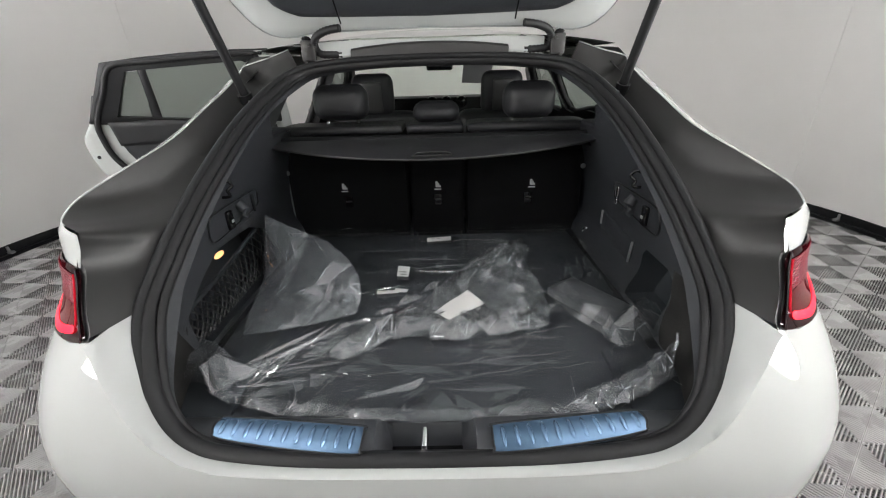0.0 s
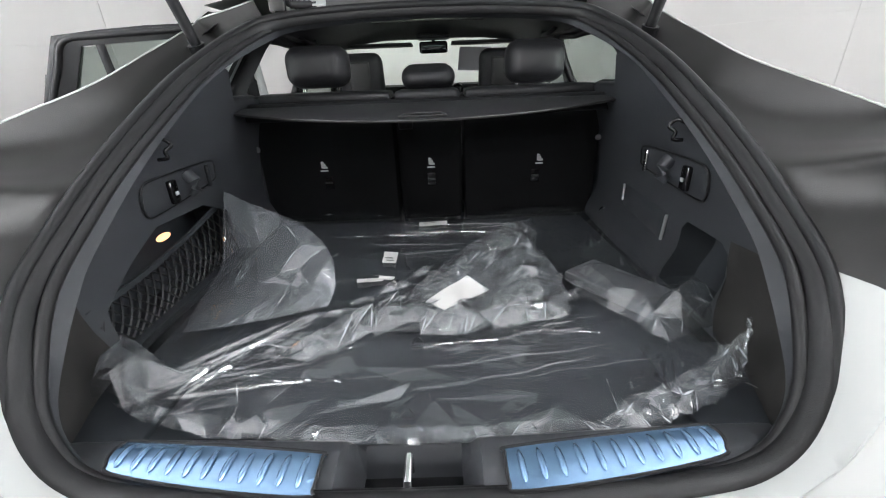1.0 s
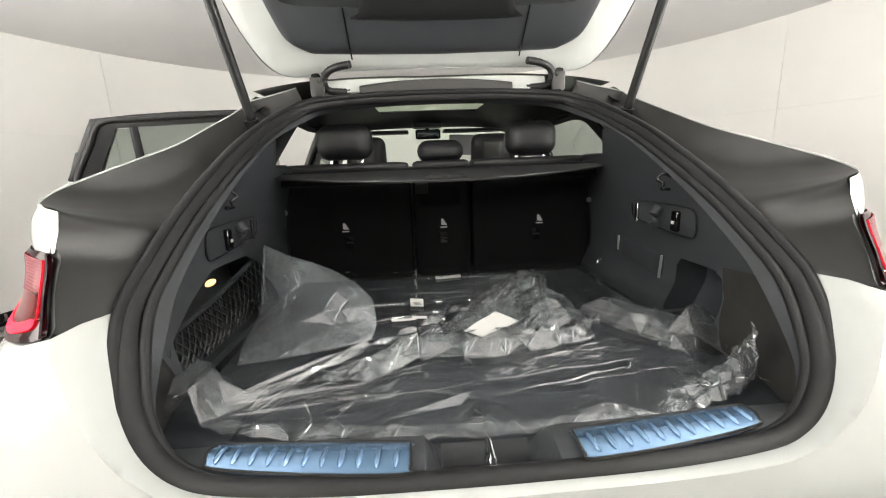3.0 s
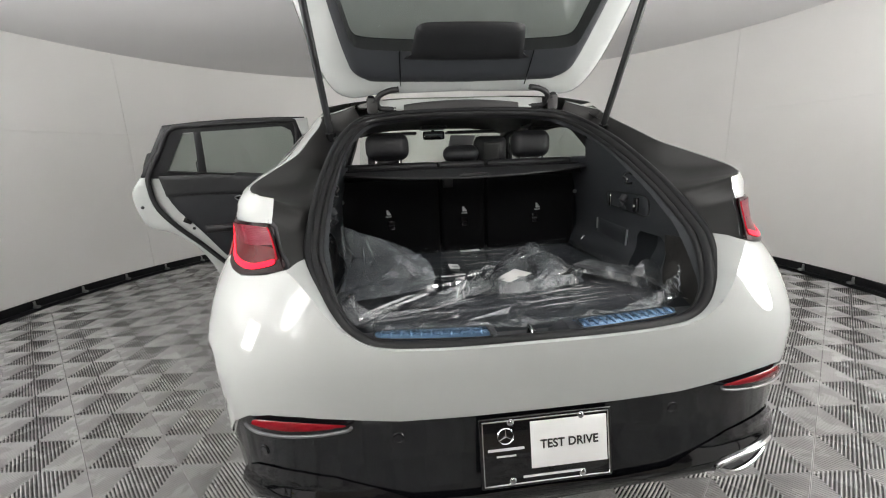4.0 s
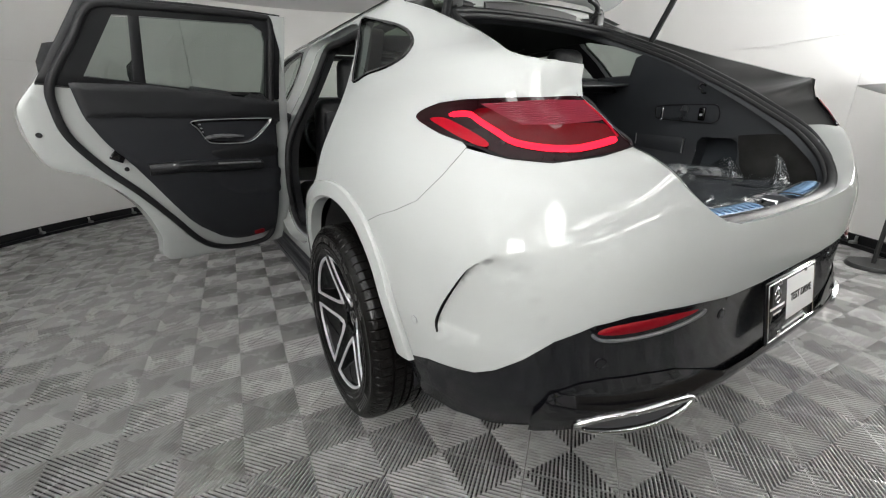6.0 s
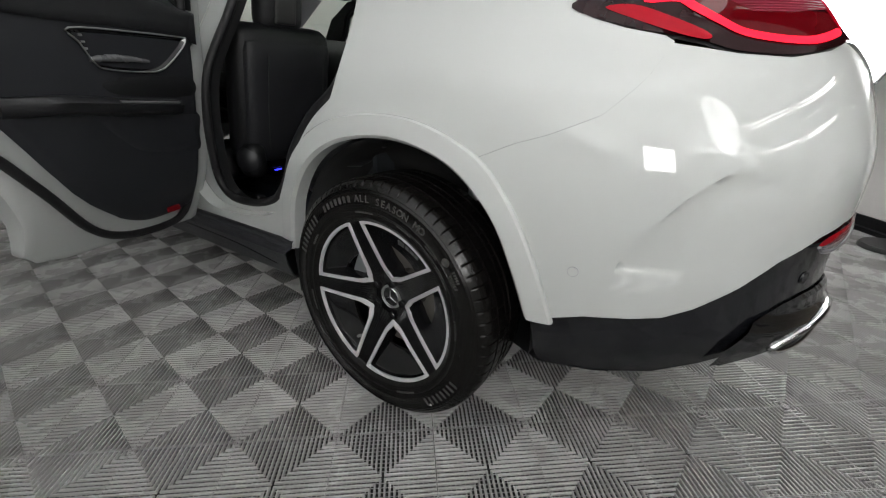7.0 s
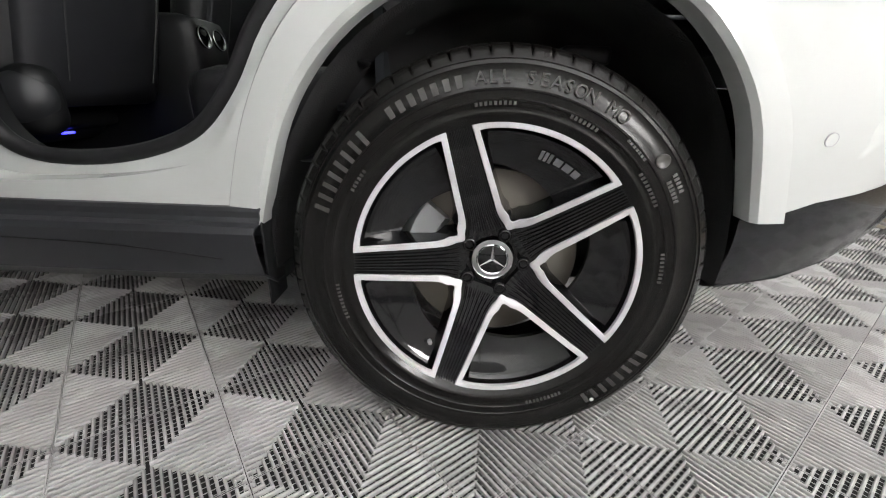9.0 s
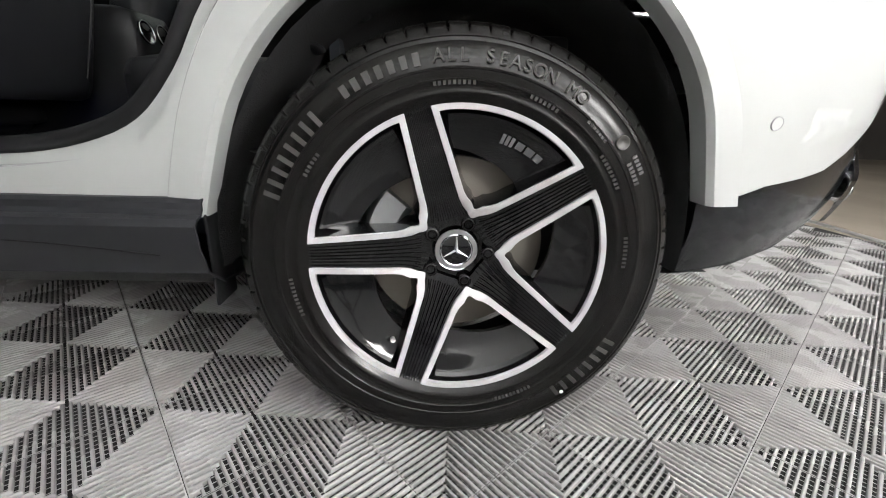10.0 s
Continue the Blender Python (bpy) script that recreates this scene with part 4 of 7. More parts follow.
        lip = [shell(u, z, 0.006) for u, z in curve(X((.705, .696), (.69, .684), (.65, .681), (.541, .690), (.46, .704), (.448, .714)), 4)]
        part("reflector_lip", mirrored(tube(lip, 0.0036, 8), side), SATINLIP, r_ob, "satin grey lip")
        for x, z in ((.676, .618), (.349, .669)):
            m = sensor_spot(ux(x, z), z, side, -0.0052)
            part("parking_sensor", moved(revolve([(0.0, 0.002), (0.0095, 0.002), (0.010, 0.0), (0.011, 0.0), (0.0125, 0.0015), (0.0135, 0.0)], 24, "z"), m), BUMPER, car)
        m = sensor_spot(uy(-.5365, .613), .613, side, -0.0003)
        s_ob = part("side_sensor", moved(revolve([(0.0, 0.002), (0.0105, 0.002), (0.0115, 0.0)], 24, "z"), m), WHITE, car)
        part("sensor_ring", moved(revolve([(0.0108, 0.0018), (0.0116, 0.0022), (0.0120, 0.0)], 24, "z"), m), SENSORGREY, s_ob)
        # side slot
        rows = [[shell(p[0] + .0012, p[1], -.0012), shell(p[0] - .0006, p[1], -.008), shell(p[0] - .0012, p[1], -.015), shell(p[0] - .008, p[1], -.024)] for p in slit]
        part("air_slot", mirrored(grid_bm(rows), side), PLASTIC, car, "black vertical air slot")
        # wheel arch trims, white at the rear as at the front
        for dy in (0.0, 2.888):
            wheel_arch(car, side, dy)


def mirrored(bm, side):
    return bm if side == 1 else flip_x(bm)


def sensor_spot(u, z, side, off):
    p = Vector(shell(u, z, off))
    a = Vector(shell(u + 0.01, z)) - Vector(shell(u - 0.01, z))
    b = Vector(shell(u, z + 0.01)) - Vector(shell(u, z - 0.01))
    n = a.cross(b).normalized()
    if n.dot(Vector(out_of_car(p))) < 0:
        n = -n
    if side == -1:
        p.x, n.x = -p.x, -n.x
    return Matrix.Translation(p) @ n.to_track_quat("Z", "Y").to_matrix().to_4x4()


def wheel_arch(car, side, dy):
    o, i = curve(ARCH_OUT, 5), curve(ARCH_IN, 5)
    n = 60
    o = [o[int(round(k * (len(o) - 1) / (n - 1)))] for k in range(n)]
    i = [i[int(round(k * (len(i) - 1) / (n - 1)))] for k in range(n)]
    rows = []

    def at(y, z, off):
        x, yy, zz = shell(uy(y, z), z)
        off += .006 * smooth(-.15, -.45, y) * smooth(.80, .60, z) - .009 * smooth(.20, .48, y)
        return (x - off, yy + dy, zz)

    for (yo, zo), (yi, zi) in zip(o, i):
        def mix(t):
            return yo + (yi - yo) * t, zo + (zi - zo) * t
        rows.append([at(*mix(0.0), -0.004), at(*mix(0.0), 0.006), at(*mix(0.06), 0.012), at(*mix(0.5), 0.016), at(*mix(0.84), 0.017), at(*mix(0.865), 0.0155), at(*mix(0.985), 0.007), at(*mix(1.0), 0.002), at(*mix(1.0), -0.035)])
    bm = grid_bm(rows)
    bmesh.ops.recalc_face_normals(bm, faces=bm.faces[:])
    part("wheel_arch_trim", mirrored(bm, side), WHITE, car, "white wheel arch trim", 24)
    # felt liner
    rows = []
    for k in range(37):
        a = radians(-6 + 192 * k / 36)
        ra = [math.atan2(q[1] - .37, q[0]) for q in ARCH_IN]
        rr = [math.hypot(q[0], q[1] - .37) for q in ARCH_IN]
        r = float(np.interp(a, ra, rr)) - .004
        y, z = r * math.cos(a), 0.37 + r * math.sin(a)
        wob = 0.006 * math.sin(k * 1.3)
        rows.append([(-x, y * s + dy, 0.37 + (z - 0.37) * s) for x, s in ((0.855, 1.0), (0.84, 0.985 + wob), (0.78, 0.985 - wob), (0.70, 0.975 + wob), (0.60, 0.98), (0.56, 0.9), (0.545, 0.5), (0.545, 0.05))])
    liner = part("arch_liner", mirrored(grid_bm(rows), side), LINER, car, "black felt wheel arch liner")
    for deg, x0, x1 in ((22, .60, .80), (38, .58, .74), (52, .60, .80), (66, .62, .72)):
        y, z = arch_mid(deg, -.04)
        part("moulded_rib", mirrored(tube([(-x0, y + dy, z), (-.5 * (x0 + x1), y + dy - .006 * math.cos(radians(deg)), z - .008), (-x1, y + dy, z)], [.003, .017, .003], 12, flat=.6), side), ARCHPLASTIC, liner)
    strut = part("damper_mount", mirrored(box((-.665, dy - .175, .745), (.07, .10, .035), .010), side), PLASTIC, liner, "dark metal bracket above the axle")
    part("damper_stud", mirrored(tube([(-.665, dy - .165, .66), (-.665, dy - .165, .74)], .020, 12), side), STEEL, strut)


def panel_over(car, name, pts_fn, nu, nv, material, label=""):
    rows = [[pts_fn(i / nu, j / nv) for j in range(nv + 1)] for i in range(nu + 1)]
    bm = grid_bm(rows)
    bmesh.ops.recalc_face_normals(bm, faces=bm.faces[:])
    return part(name, bm, material, car, label)


def roof_z(x, y):
    """Height of the roof skin."""
    k = min(abs(x) / 0.60, 1.0)
    crown = 1.51 + 0.085 * (1 - k ** 2.6)
    drop = 0.055 * smooth(0.55, -0.10, y) + 0.06 * smooth(1.2, 1.75, y)
    return crown - drop * (1 - k * k)


def build_shell_tops(car):
    """Roof, windscreen, bonnet and nose, which close the car."""
    def roof(s, t):
        x = -0.60 + 1.2 * t
        y0 = 0.015 - 0.02 * (x / 0.6) ** 2
        y = y0 + (1.62 - 0.03 * (x / .6) ** 2 - y0) * s
        return (x, y, roof_z(x, y))
    part("roof", patch([(-.60, .02), (-.45, .015), (0, .02), (.45, .015), (.60, .02), (.60, .9), (.60, 1.55), (0, 1.62), (-.60, 1.55)], lambda x, y, o: (x, y, roof_z(x, y)), 0.06, 0.0, [[(-.38, .48), (.38, .48), (.38, 1.42), (-.38, 1.42)]], lambda p: (0, 0, 1)), WHITE, car, "white roof panel")
    g = part("sunroof_glass", patch([(-.385, .475), (.385, .475), (.385, 1.425), (-.385, 1.425)], lambda x, y, o: (x, y, roof_z(x, y) + 0.001), 0.1, 0.0), ROOFGLASS, car, "green-tinted glass panoramic sunroof")
    g.visible_shadow = False
    head = patch([(-.58, .03), (0, .03), (.58, .03), (.56, 1.5), (0, 1.56), (-.56, 1.5)], lambda x, y, o: (x, y, roof_z(x, y) - 0.045 - 0.02 * (x / .58) ** 4), 0.08, 0.0, [[(-.27, .66), (.27, .66), (.26, .95), (-.26, .95)]])
    part("headliner", head, PLASTIC, car, "black headlining")
    part("sunroof_blind", box((0, 1.25, 1.562), (0.70, 0.36, 0.010), 0.003), PLASTIC, car)

    def screen(s, t):
        x = (-0.56 - 0.10 * s) * (1 - 2 * t)
        y = 1.60 + 0.72 * s - 0.10 * (2 * t - 1) ** 2 * (1 - 0.2 * s)
        return (x, y, 1.525 - 0.47 * s - 0.03 * (2 * t - 1) ** 2)
    g = panel_over(car, "windscreen", screen, 8, 16, SCREEN, "clear windscreen")
    g.visible_shadow = False

    def bonnet(s, t):
        y = 2.30 + 1.30 * s
        k = 2 * t - 1
        half = abs(shell(uy(min(y, 3.55), 1.0), 1.0)[0]) * (0.96 if s < 0.9 else 0.9)
        z = 1.055 - 0.02 * s - 0.12 * s ** 3 - 0.05 * abs(k) ** 3
        return (half * k, y - 0.10 * k * k * s, z)
    panel_over(car, "bonnet", bonnet, 14, 16, WHITE, "white bonnet")
    fender = Y((2.30, .43)) + [(uy(2.43, .43), .43)] + [(uy(2.888 + .455 * math.cos(radians(a)), .5), .37 + .455 * math.sin(radians(a))) for a in range(172, 8, -8)] + [(uy(3.4, .5), .40), (YF - YC + math.pi, .36), (YF - YC + math.pi, .95), (uy(3.3, 1.0), 1.02), (uy(2.30, 1.0), 1.05)]
    for side in (1, -1):
        part("front_wing", mirrored(patch([(float(a), float(b)) for a, b in fender], shell, 0.05, 0.0, (), out_of_car), side), WHITE, car, "white front wing and nose")
        part("head_light", mirrored(patch(curve([(uy(3.05, .8), .88), (uy(3.3, .8), .93), (uy(3.55, .8), .86), (uy(3.5, .8), .78), (uy(3.2, .8), .80)], 4, True), lambda u, z, o: shell(u, z, 0.006), 0.04, 0.0, (), out_of_car), side), PIANO, car, "dark glass head light")
        # sill and rocker
        rows = []
        for y in np.linspace(0.432, 2.40, 12):
            rows.append([(-.870, y, .468), (-.898, y, .463), (-.904, y, .457), (-.905, y, .446), (-.911, y, .438), (-.926, y, .434), (-.935, y, .424), (-.931, y, .385), (-.915, y, .335), (-.86, y, .295), (-.70, y, .275)])
        part("side_skirt", mirrored(solid(grid_bm(rows), 0.004), side), LIT_PLASTIC, car, "satin black side skirt", 25)
        part("skirt_crease", mirrored(tube(curve([(-.930, 1.55, .405), (-.934, 1.05, .404), (-.933, .72, .396), (-.928, .50, .372)], 6), .0018, 6), side), PLASTIC, car)
        part("skirt_flap", mirrored(box((-.850, .440, .375), (.075, .006, .235), .0025), side), PLASTIC, car)
    rows = [[(x, y, 0.27 + 0.03 * (abs(x) < 0.3)) for x in np.linspace(-.72, .72, 9)] for y in np.linspace(-0.62, 3.4, 16)]
    part("underbody", grid_bm(rows), PLASTIC, car)
    bm = box((0, 3.70, .68), (1.0, .03, .22), .01)
    part("grille", bm, PIANO, car)


# ---- wheels ----
def build_wheel(car, m, turn, marked=False):
    """A five-spoke wheel; local -x is the outer side, the axle at the origin."""
    wheel = empty("wheel", m)
    wheel.parent = car
    wheel["label"] = "black and machined five-spoke alloy wheel"
    fine = 2 if marked else 1
    n = 432 * fine
    # across: from the inner bead over the tread to the outer bead
    prof = [(.246, .105), (.262, .117), (.300, .122), (.335, .118), (.355, .108), (.364, .098), (.3685, .085), (.3700, .060), (.3625, .0585), (.3625, .0515), (.3703, .050), (.3705, .018), (.3630, .0165), (.3630, .0095), (.3705, .008),
            (.3705, -.008), (.3630, -.0095), (.3630, -.0165), (.3705, -.018), (.3703, -.050), (.3625, -.0515), (.3625, -.0585), (.3700, -.060), (.3685, -.085), (.3640, -.098), (.3560, -.1065), (.3485, -.1112), (.3470, -.1128), (.3445, -.1146), (.3430, -.1138), (.3400, -.1156), (.3370, -.1176), (.3350, -.1170), (.325, -.1185), (.3040, -.1203), (.3030, -.1216), (.3005, -.1216), (.2995, -.1203), (.2880, -.1199), (.2870, -.1210), (.2850, -.1208), (.2840, -.1194), (.2720, -.1168), (.2700, -.1178), (.2655, -.1172), (.262, -.1125), (.254, -.1085), (.248, -.100)]
    rows = []
    for i in range(n):
        a = 2 * math.pi * i / n
        row = []
        for r, x in prof:
            rr = r
            if 0.0595 < abs(x) < 0.1066 and r > 0.354 and i % (6 * fine) == 0:
                rr -= 0.005
            if i % (6 * fine) == 3 * fine and abs(x) < 0.05 and r > 0.366:
                rr -= 0.004
            row.append((x, rr * math.cos(a), rr * math.sin(a)))
        rows.append(row)
    bm = grid_bm(rows, close_u=True)
    bmesh.ops.recalc_face_normals(bm, faces=bm.faces[:])
    tyre = part("tyre", bm, TYRE, wheel, "black all-season tyre with raised sidewall marks")

    def arc_mark(a, r, w, h, out=-.1215, depth=0.0016):
        """A low raised bar on the sidewall, at angle a from the rear, counted upward."""
        k = max(2, int(w / r / radians(2)))
        rws = []
        for q in range(k + 1):
            t = a + (q / k - 0.5) * w / r
            rws.append([(out + (0.003 if s else 0) + sidewall(r + e) - (-.1205), -(r + e) * math.cos(t), (r + e) * math.sin(t)) for e, s in ((-h / 2, 1), (-h / 2, 0), (h / 2, 0), (h / 2, 1))])
        return cap(grid_bm(rws))

    def sidewall(r):
        return float(np.interp(r, [.254, .262, .270, .283, .300, .325, .340, .347], [-.1085, -.1125, -.1165, -.1195, -.1205, -.1185, -.1160, -.112]))

    # the words that can be read, set round the sidewall
    word = "ALL SEASON MO" if marked else ""
    step = 0.0190
    marks = []
    for i, ch in enumerate(word):
        if ch == " ":
            continue
        a = radians(turn + 90.5) - (i - 2.2) * step / 0.318
        bm = letters(ch, 0.0265, 0.0020)
        p = Vector((sidewall(0.318) - 0.0005, -0.318 * math.cos(a), 0.318 * math.sin(a)))
        upv = Vector((0, -math.cos(a), math.sin(a)))
        x_axis = upv.cross(Vector((-1, 0, 0)))
        mm = Matrix(((x_axis.x, upv.x, -1, p.x), (x_axis.y, upv.y, 0, p.y), (x_axis.z, upv.z, 0, p.z), (0, 0, 0, 1)))
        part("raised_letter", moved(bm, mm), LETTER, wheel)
    bars = []
    for k in range(7 if marked else 0):
        bars.append(arc_mark(radians(turn + 124.5) - k * 0.060, 0.318, 0.010, 0.018))
    for k in range(8 if marked else 0):
        bars.append(arc_mark(radians(turn + 160) - k * 0.062, 0.316, 0.0075, 0.026))
        bars.append(arc_mark(radians(turn - 28) - k * 0.062, 0.316, 0.0075, 0.026))
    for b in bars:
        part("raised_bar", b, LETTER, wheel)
    bars = []
    for a0, cnt in ((100, 9), (70, 7), (40, 9), (10, 8), (-60, 10), (200, 10), (150, 6)):
        for k in range(cnt):
            bars.append(arc_mark(radians(turn + a0) - k * 0.026, 0.2825, 0.0045, 0.007, depth=0.001))
    for a0, cnt, r in ((34, 5, .325), (33, 6, .312), (51, 7, .300)):
        for k in range(cnt):
            bars.append(arc_mark(radians(turn + a0) - k * 0.022, r, 0.0045, 0.008, depth=0.001))
    if marked:
        a = radians(turn + 39.5)
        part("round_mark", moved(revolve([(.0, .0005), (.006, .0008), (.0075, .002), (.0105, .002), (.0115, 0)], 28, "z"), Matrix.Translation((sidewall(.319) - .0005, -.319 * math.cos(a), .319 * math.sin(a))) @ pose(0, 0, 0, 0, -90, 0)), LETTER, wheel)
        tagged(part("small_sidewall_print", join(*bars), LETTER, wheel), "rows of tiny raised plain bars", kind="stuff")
    part("balance_dot", moved(revolve([(0.0, .0015), (.0035, .001), (.004, 0)], 12, "z"), Matrix.Translation((sidewall(.328) - .0005, -.205, -.256)) @ pose(0, 0, 0, 0, -90, 0)), PAPER, wheel)

    rim = wheel

    def face_x(r):
        return -.108 + 0.068 * (1 - min(r / 0.262, 1.0)) - 0.006 * math.sin(min(r / .262, 1) * math.pi)

    def polar(r, a, dx=0.0):
        return (face_x(r) + dx, -r * math.cos(a), r * math.sin(a))

    # barrel and lip
    part("barrel", revolve([(.262, -.106), (.256, -.1075), (.250, -.104), (.243, -.092), (.236, -.07), (.232, .02), (.240, .10), (.25, .105)], 96), RIMBLACK, rim)
    a0 = radians(turn + 35)
    sp = 2 * math.pi / 5

    def window(k, hw, r_out, v_r):
        """The opening between two spokes, shrunk by hw from their middle lines."""
        mid = a0 + sp * (k + 0.5)
        pts = []
        for s in (-1, 1):
            sa = mid + s * sp / 2
            d = np.array([-math.cos(sa), math.sin(sa)])
            nrm = np.array([-math.cos(mid), math.sin(mid)]) - d * math.cos(sp / 2)
            nrm = nrm / np.linalg.norm(nrm)
            line = []
            for t in np.linspace(0, 1, 14):
                r_in = v_r
                along = r_in + (math.sqrt(r_out ** 2 - hw ** 2) - r_in) * t
                line.append(d * along + nrm * (hw - 0.009 * t + 0.007 * max(0, 1 - t * 6) ** 2))
            pts.append(line)
        left, right = pts
        e0 = math.atan2(left[-1][1], -left[-1][0])
        e1 = math.atan2(right[-1][1], -right[-1][0])
        e1 = e1 if e1 > e0 else e1 + 2 * math.pi
        arc = [np.array([-r_out * math.cos(e0 + (e1 - e0) * t), r_out * math.sin(e0 + (e1 - e0) * t)]) for t in np.linspace(0, 1, 22)[1:-1]]
        inner = [lerp(right[0], left[0], t) * (1 - 0.10 * math.sin(math.pi * t)) for t in np.linspace(0, 1, 6)[1:-1]]
        return left + arc + right[::-1] + inner

    def lift(q, dx):
        r = math.hypot(*q)
        return (face_x(r) + dx, q[0], q[1])

    for k in range(5):
        outer, inner = window(k, 0.0300, 0.2545, 0.068), window(k, 0.0408, 0.2448, 0.084)
        rows = [[lift(q, 0.006) for q in outer], [lift(q, -0.001) for q in outer], [lift(q, -0.002) for q in lerp2(outer, inner, .06)], [lift(q, -0.002) for q in lerp2(outer, inner, .94)], [lift(q, 0.0) for q in inner], [lift(q, 0.006) for q in inner]]
        bm = grid_bm(rows, close_v=True)
        bmesh.ops.recalc_face_normals(bm, faces=bm.faces[:])
        part("spoke_edge", bm, MACHINED, rim, "bright machined edge of a spoke opening", 40)
        deep = window(k, 0.045, 0.2385, 0.092)
        rows = [[lift(q, 0.004) for q in inner], [lift(q, 0.022) for q in deep], [lift(q, 0.055) for q in window(k, 0.049, 0.234, 0.096)]]
        bm = grid_bm(rows, close_v=True)
        bmesh.ops.recalc_face_normals(bm, faces=bm.faces[:])
        part("spoke_wall", bm, RIMBLACK, rim)
        # the closed outer blade of the opening
        mid = a0 + sp * (k + 0.5)
        rows = []
        for t in np.linspace(-1, 1, 16):
            w = 0.47 - 0.03
            a = mid + t * w
            cut = 0.170 + 0.016 * t
            rows.append([polar(.2395, a, .010), polar(.230, a, .018), polar(cut, a, .030), polar(cut, a, .040), polar(.24, a, .05)])
        bm = grid_bm(rows)
        bmesh.ops.recalc_face_normals(bm, faces=bm.faces[:])
        blade = part("aero_blade", bm, RIMBLACK, rim, "gloss black blade across a spoke opening")
        if marked and abs((math.degrees(mid) - 60 + 180) % 360 - 180) < 30:
            # a raised mark, as plain bars
            for q, (w, h) in enumerate(((.006, .016), (.006, .016), (.006, .016), (.014, .012), (.016, .012), (.013, .012))):
                a = radians(72 - (0, 2.2, 4.4, 8.4, 13.4, 18.2)[q])
                rws = []
                for t in (-.5, .5):
                    rws.append([(face_x(.212 + e) + dx, -(.212 + e) * math.cos(a + t * w / .212), (.212 + e) * math.sin(a + t * w / .212)) for e, dx in ((-h / 2, .028), (-h / 2, .0205), (h / 2, .0175), (h / 2, .028))])
                part("raised_bar", cap(grid_bm(rws)), SATINLIP, blade)
        # the spoke with its long ribs
        sa = a0 + sp * k
        d, nn = np.array([-math.cos(sa), math.sin(sa)]), np.array([math.sin(sa), math.cos(sa)])
        rows = []
        ribs = 8
        offs = []
        for j in range(ribs):
            c = (j - (ribs - 1) / 2) / ribs * 2
            offs += [(c - 0.085, 0.0036), (c - 0.045, -0.0004), (c + 0.045, -0.0004), (c + 0.085, 0.0036)]
        offs = [(-1.06, 0.003)] + offs + [(1.06, 0.003)]
        for t in np.linspace(0, 1, 16):
            r = 0.050 + 0.2065 * t
            hw = 0.0296 - 0.009 * (r - 0.062) / 0.191 + 0.012 * max(0, 1 - (r - 0.050) / 0.055) ** 1.5
            fade = smooth(0.02, 0.2, t)
            rows.append([lift(d * r + nn * hw * f, g * fade + 0.0008) for f, g in offs])
        bm = grid_bm(rows)
        bmesh.ops.recalc_face_normals(bm, faces=bm.faces[:])
        part("spoke", bm, RIMBLACK, rim, "black spoke with long ribs", 25)
        a = sa + sp / 2
        b = Vector(polar(.0565, sa + sp / 2, -0.001))
        bolt = part("wheel_bolt", moved(join(revolve([(.0125, 0), (.0125, .004), (.0105, .006), (.0085, .006), (.0085, -.004), (0, -.004)], 24, "z"), revolve([(.0, .003), (.0070, .003), (.0075, .001), (.0075, -.004)], 6, "z")), Matrix.Translation(b) @ pose(0, 0, 0, 0, -90, 0)), RIMBLACK, rim)
    part("hub_face", revolve([(0.0, -.034), (.036, -.036), (.046, -.039), (.060, -.0405), (.072, -.042), (.080, -.03)], 60), RIMBLACK, rim)
    cap_ob = part("centre_cap", revolve([(0.0, -.0475), (.025, -.0475), (.0275, -.046), (.0385, -.045), (.041, -.042), (.041, -.03)], 48), PIANO, rim, "black wheel centre cap with plain silver emblem")
    part("cap_ring", revolve([(.0275, -.0475), (.0292, -.0488), (.0308, -.0475), (.0275, -.045)], 48), CHROME, rim)
    part("cap_band", revolve([(.0306, -.0454), (.0308, -.0462), (.0378, -.0458), (.0380, -.0450)], 48), STEEL, rim, "dull silver band round the emblem")
    part("cap_rim", revolve([(.0380, -.0450), (.0398, -.0465), (.0412, -.0445), (.0400, -.042)], 48), CHROME, rim)
    em = [tube([(-.0482, 0, 0), (-.0482, .0265 * math.sin(radians(120 * q)), .0265 * math.cos(radians(120 * q)))], [.0044, .0010], 6) for q in range(3)]
    part("emblem", join(*em), CHROME, rim)
    part("valve", tube([(-.066, .117, -.172), (-.086, .114, -.166)], .0048, 8), STEEL, rim)
    disc = part("brake_disc", revolve([(.07, .005), (.075, -.012), (.168, -.012), (.170, .0), (.168, .012), (.08, .012)], 72), DISC, wheel, "dull tan steel brake disc")
    rows = [[(x, -r * math.cos(a), r * math.sin(a)) for r, x in ((.105, -.012), (.12, -.040), (.165, -.042), (.182, -.02), (.182, .04), (.11, .04))] for a in [radians(140 + 6.5 * q) for q in range(9)]]
    part("brake_caliper", cap(grid_bm(rows, close_v=True)), shade("caliper_grey", (.32, .33, .34), .38, metal=.7), wheel, "grey brake caliper")
    return wheel


def lerp2(a, b, t):
    return [lerp(p, q, t) for p, q in zip(a, b)]


# ---- the open rear door ----
HINGE, D_AX, N_AX = np.array((-.885, 1.10, 0)), np.array((-.951, -.309, 0)), np.array((.309, -.951, 0))
NZ = [.40, .45, .55, .70, .90, 1.10, 1.25, 1.45, 1.55, 1.60]
NIN = table_in = [0, .03, .10, .165, .205, .235, .258, .325, .350, .36]


def door_at(s, h, n=0.0):
    """A place of the open door: s from the hinge, h the height, n towards the cabin side of the trim."""
    k = float(np.interp(h, np.linspace(.40, 1.60, 61), _NSM))
    p = HINGE + D_AX * s + N_AX * (k + n)
    return (p[0], p[1], h)


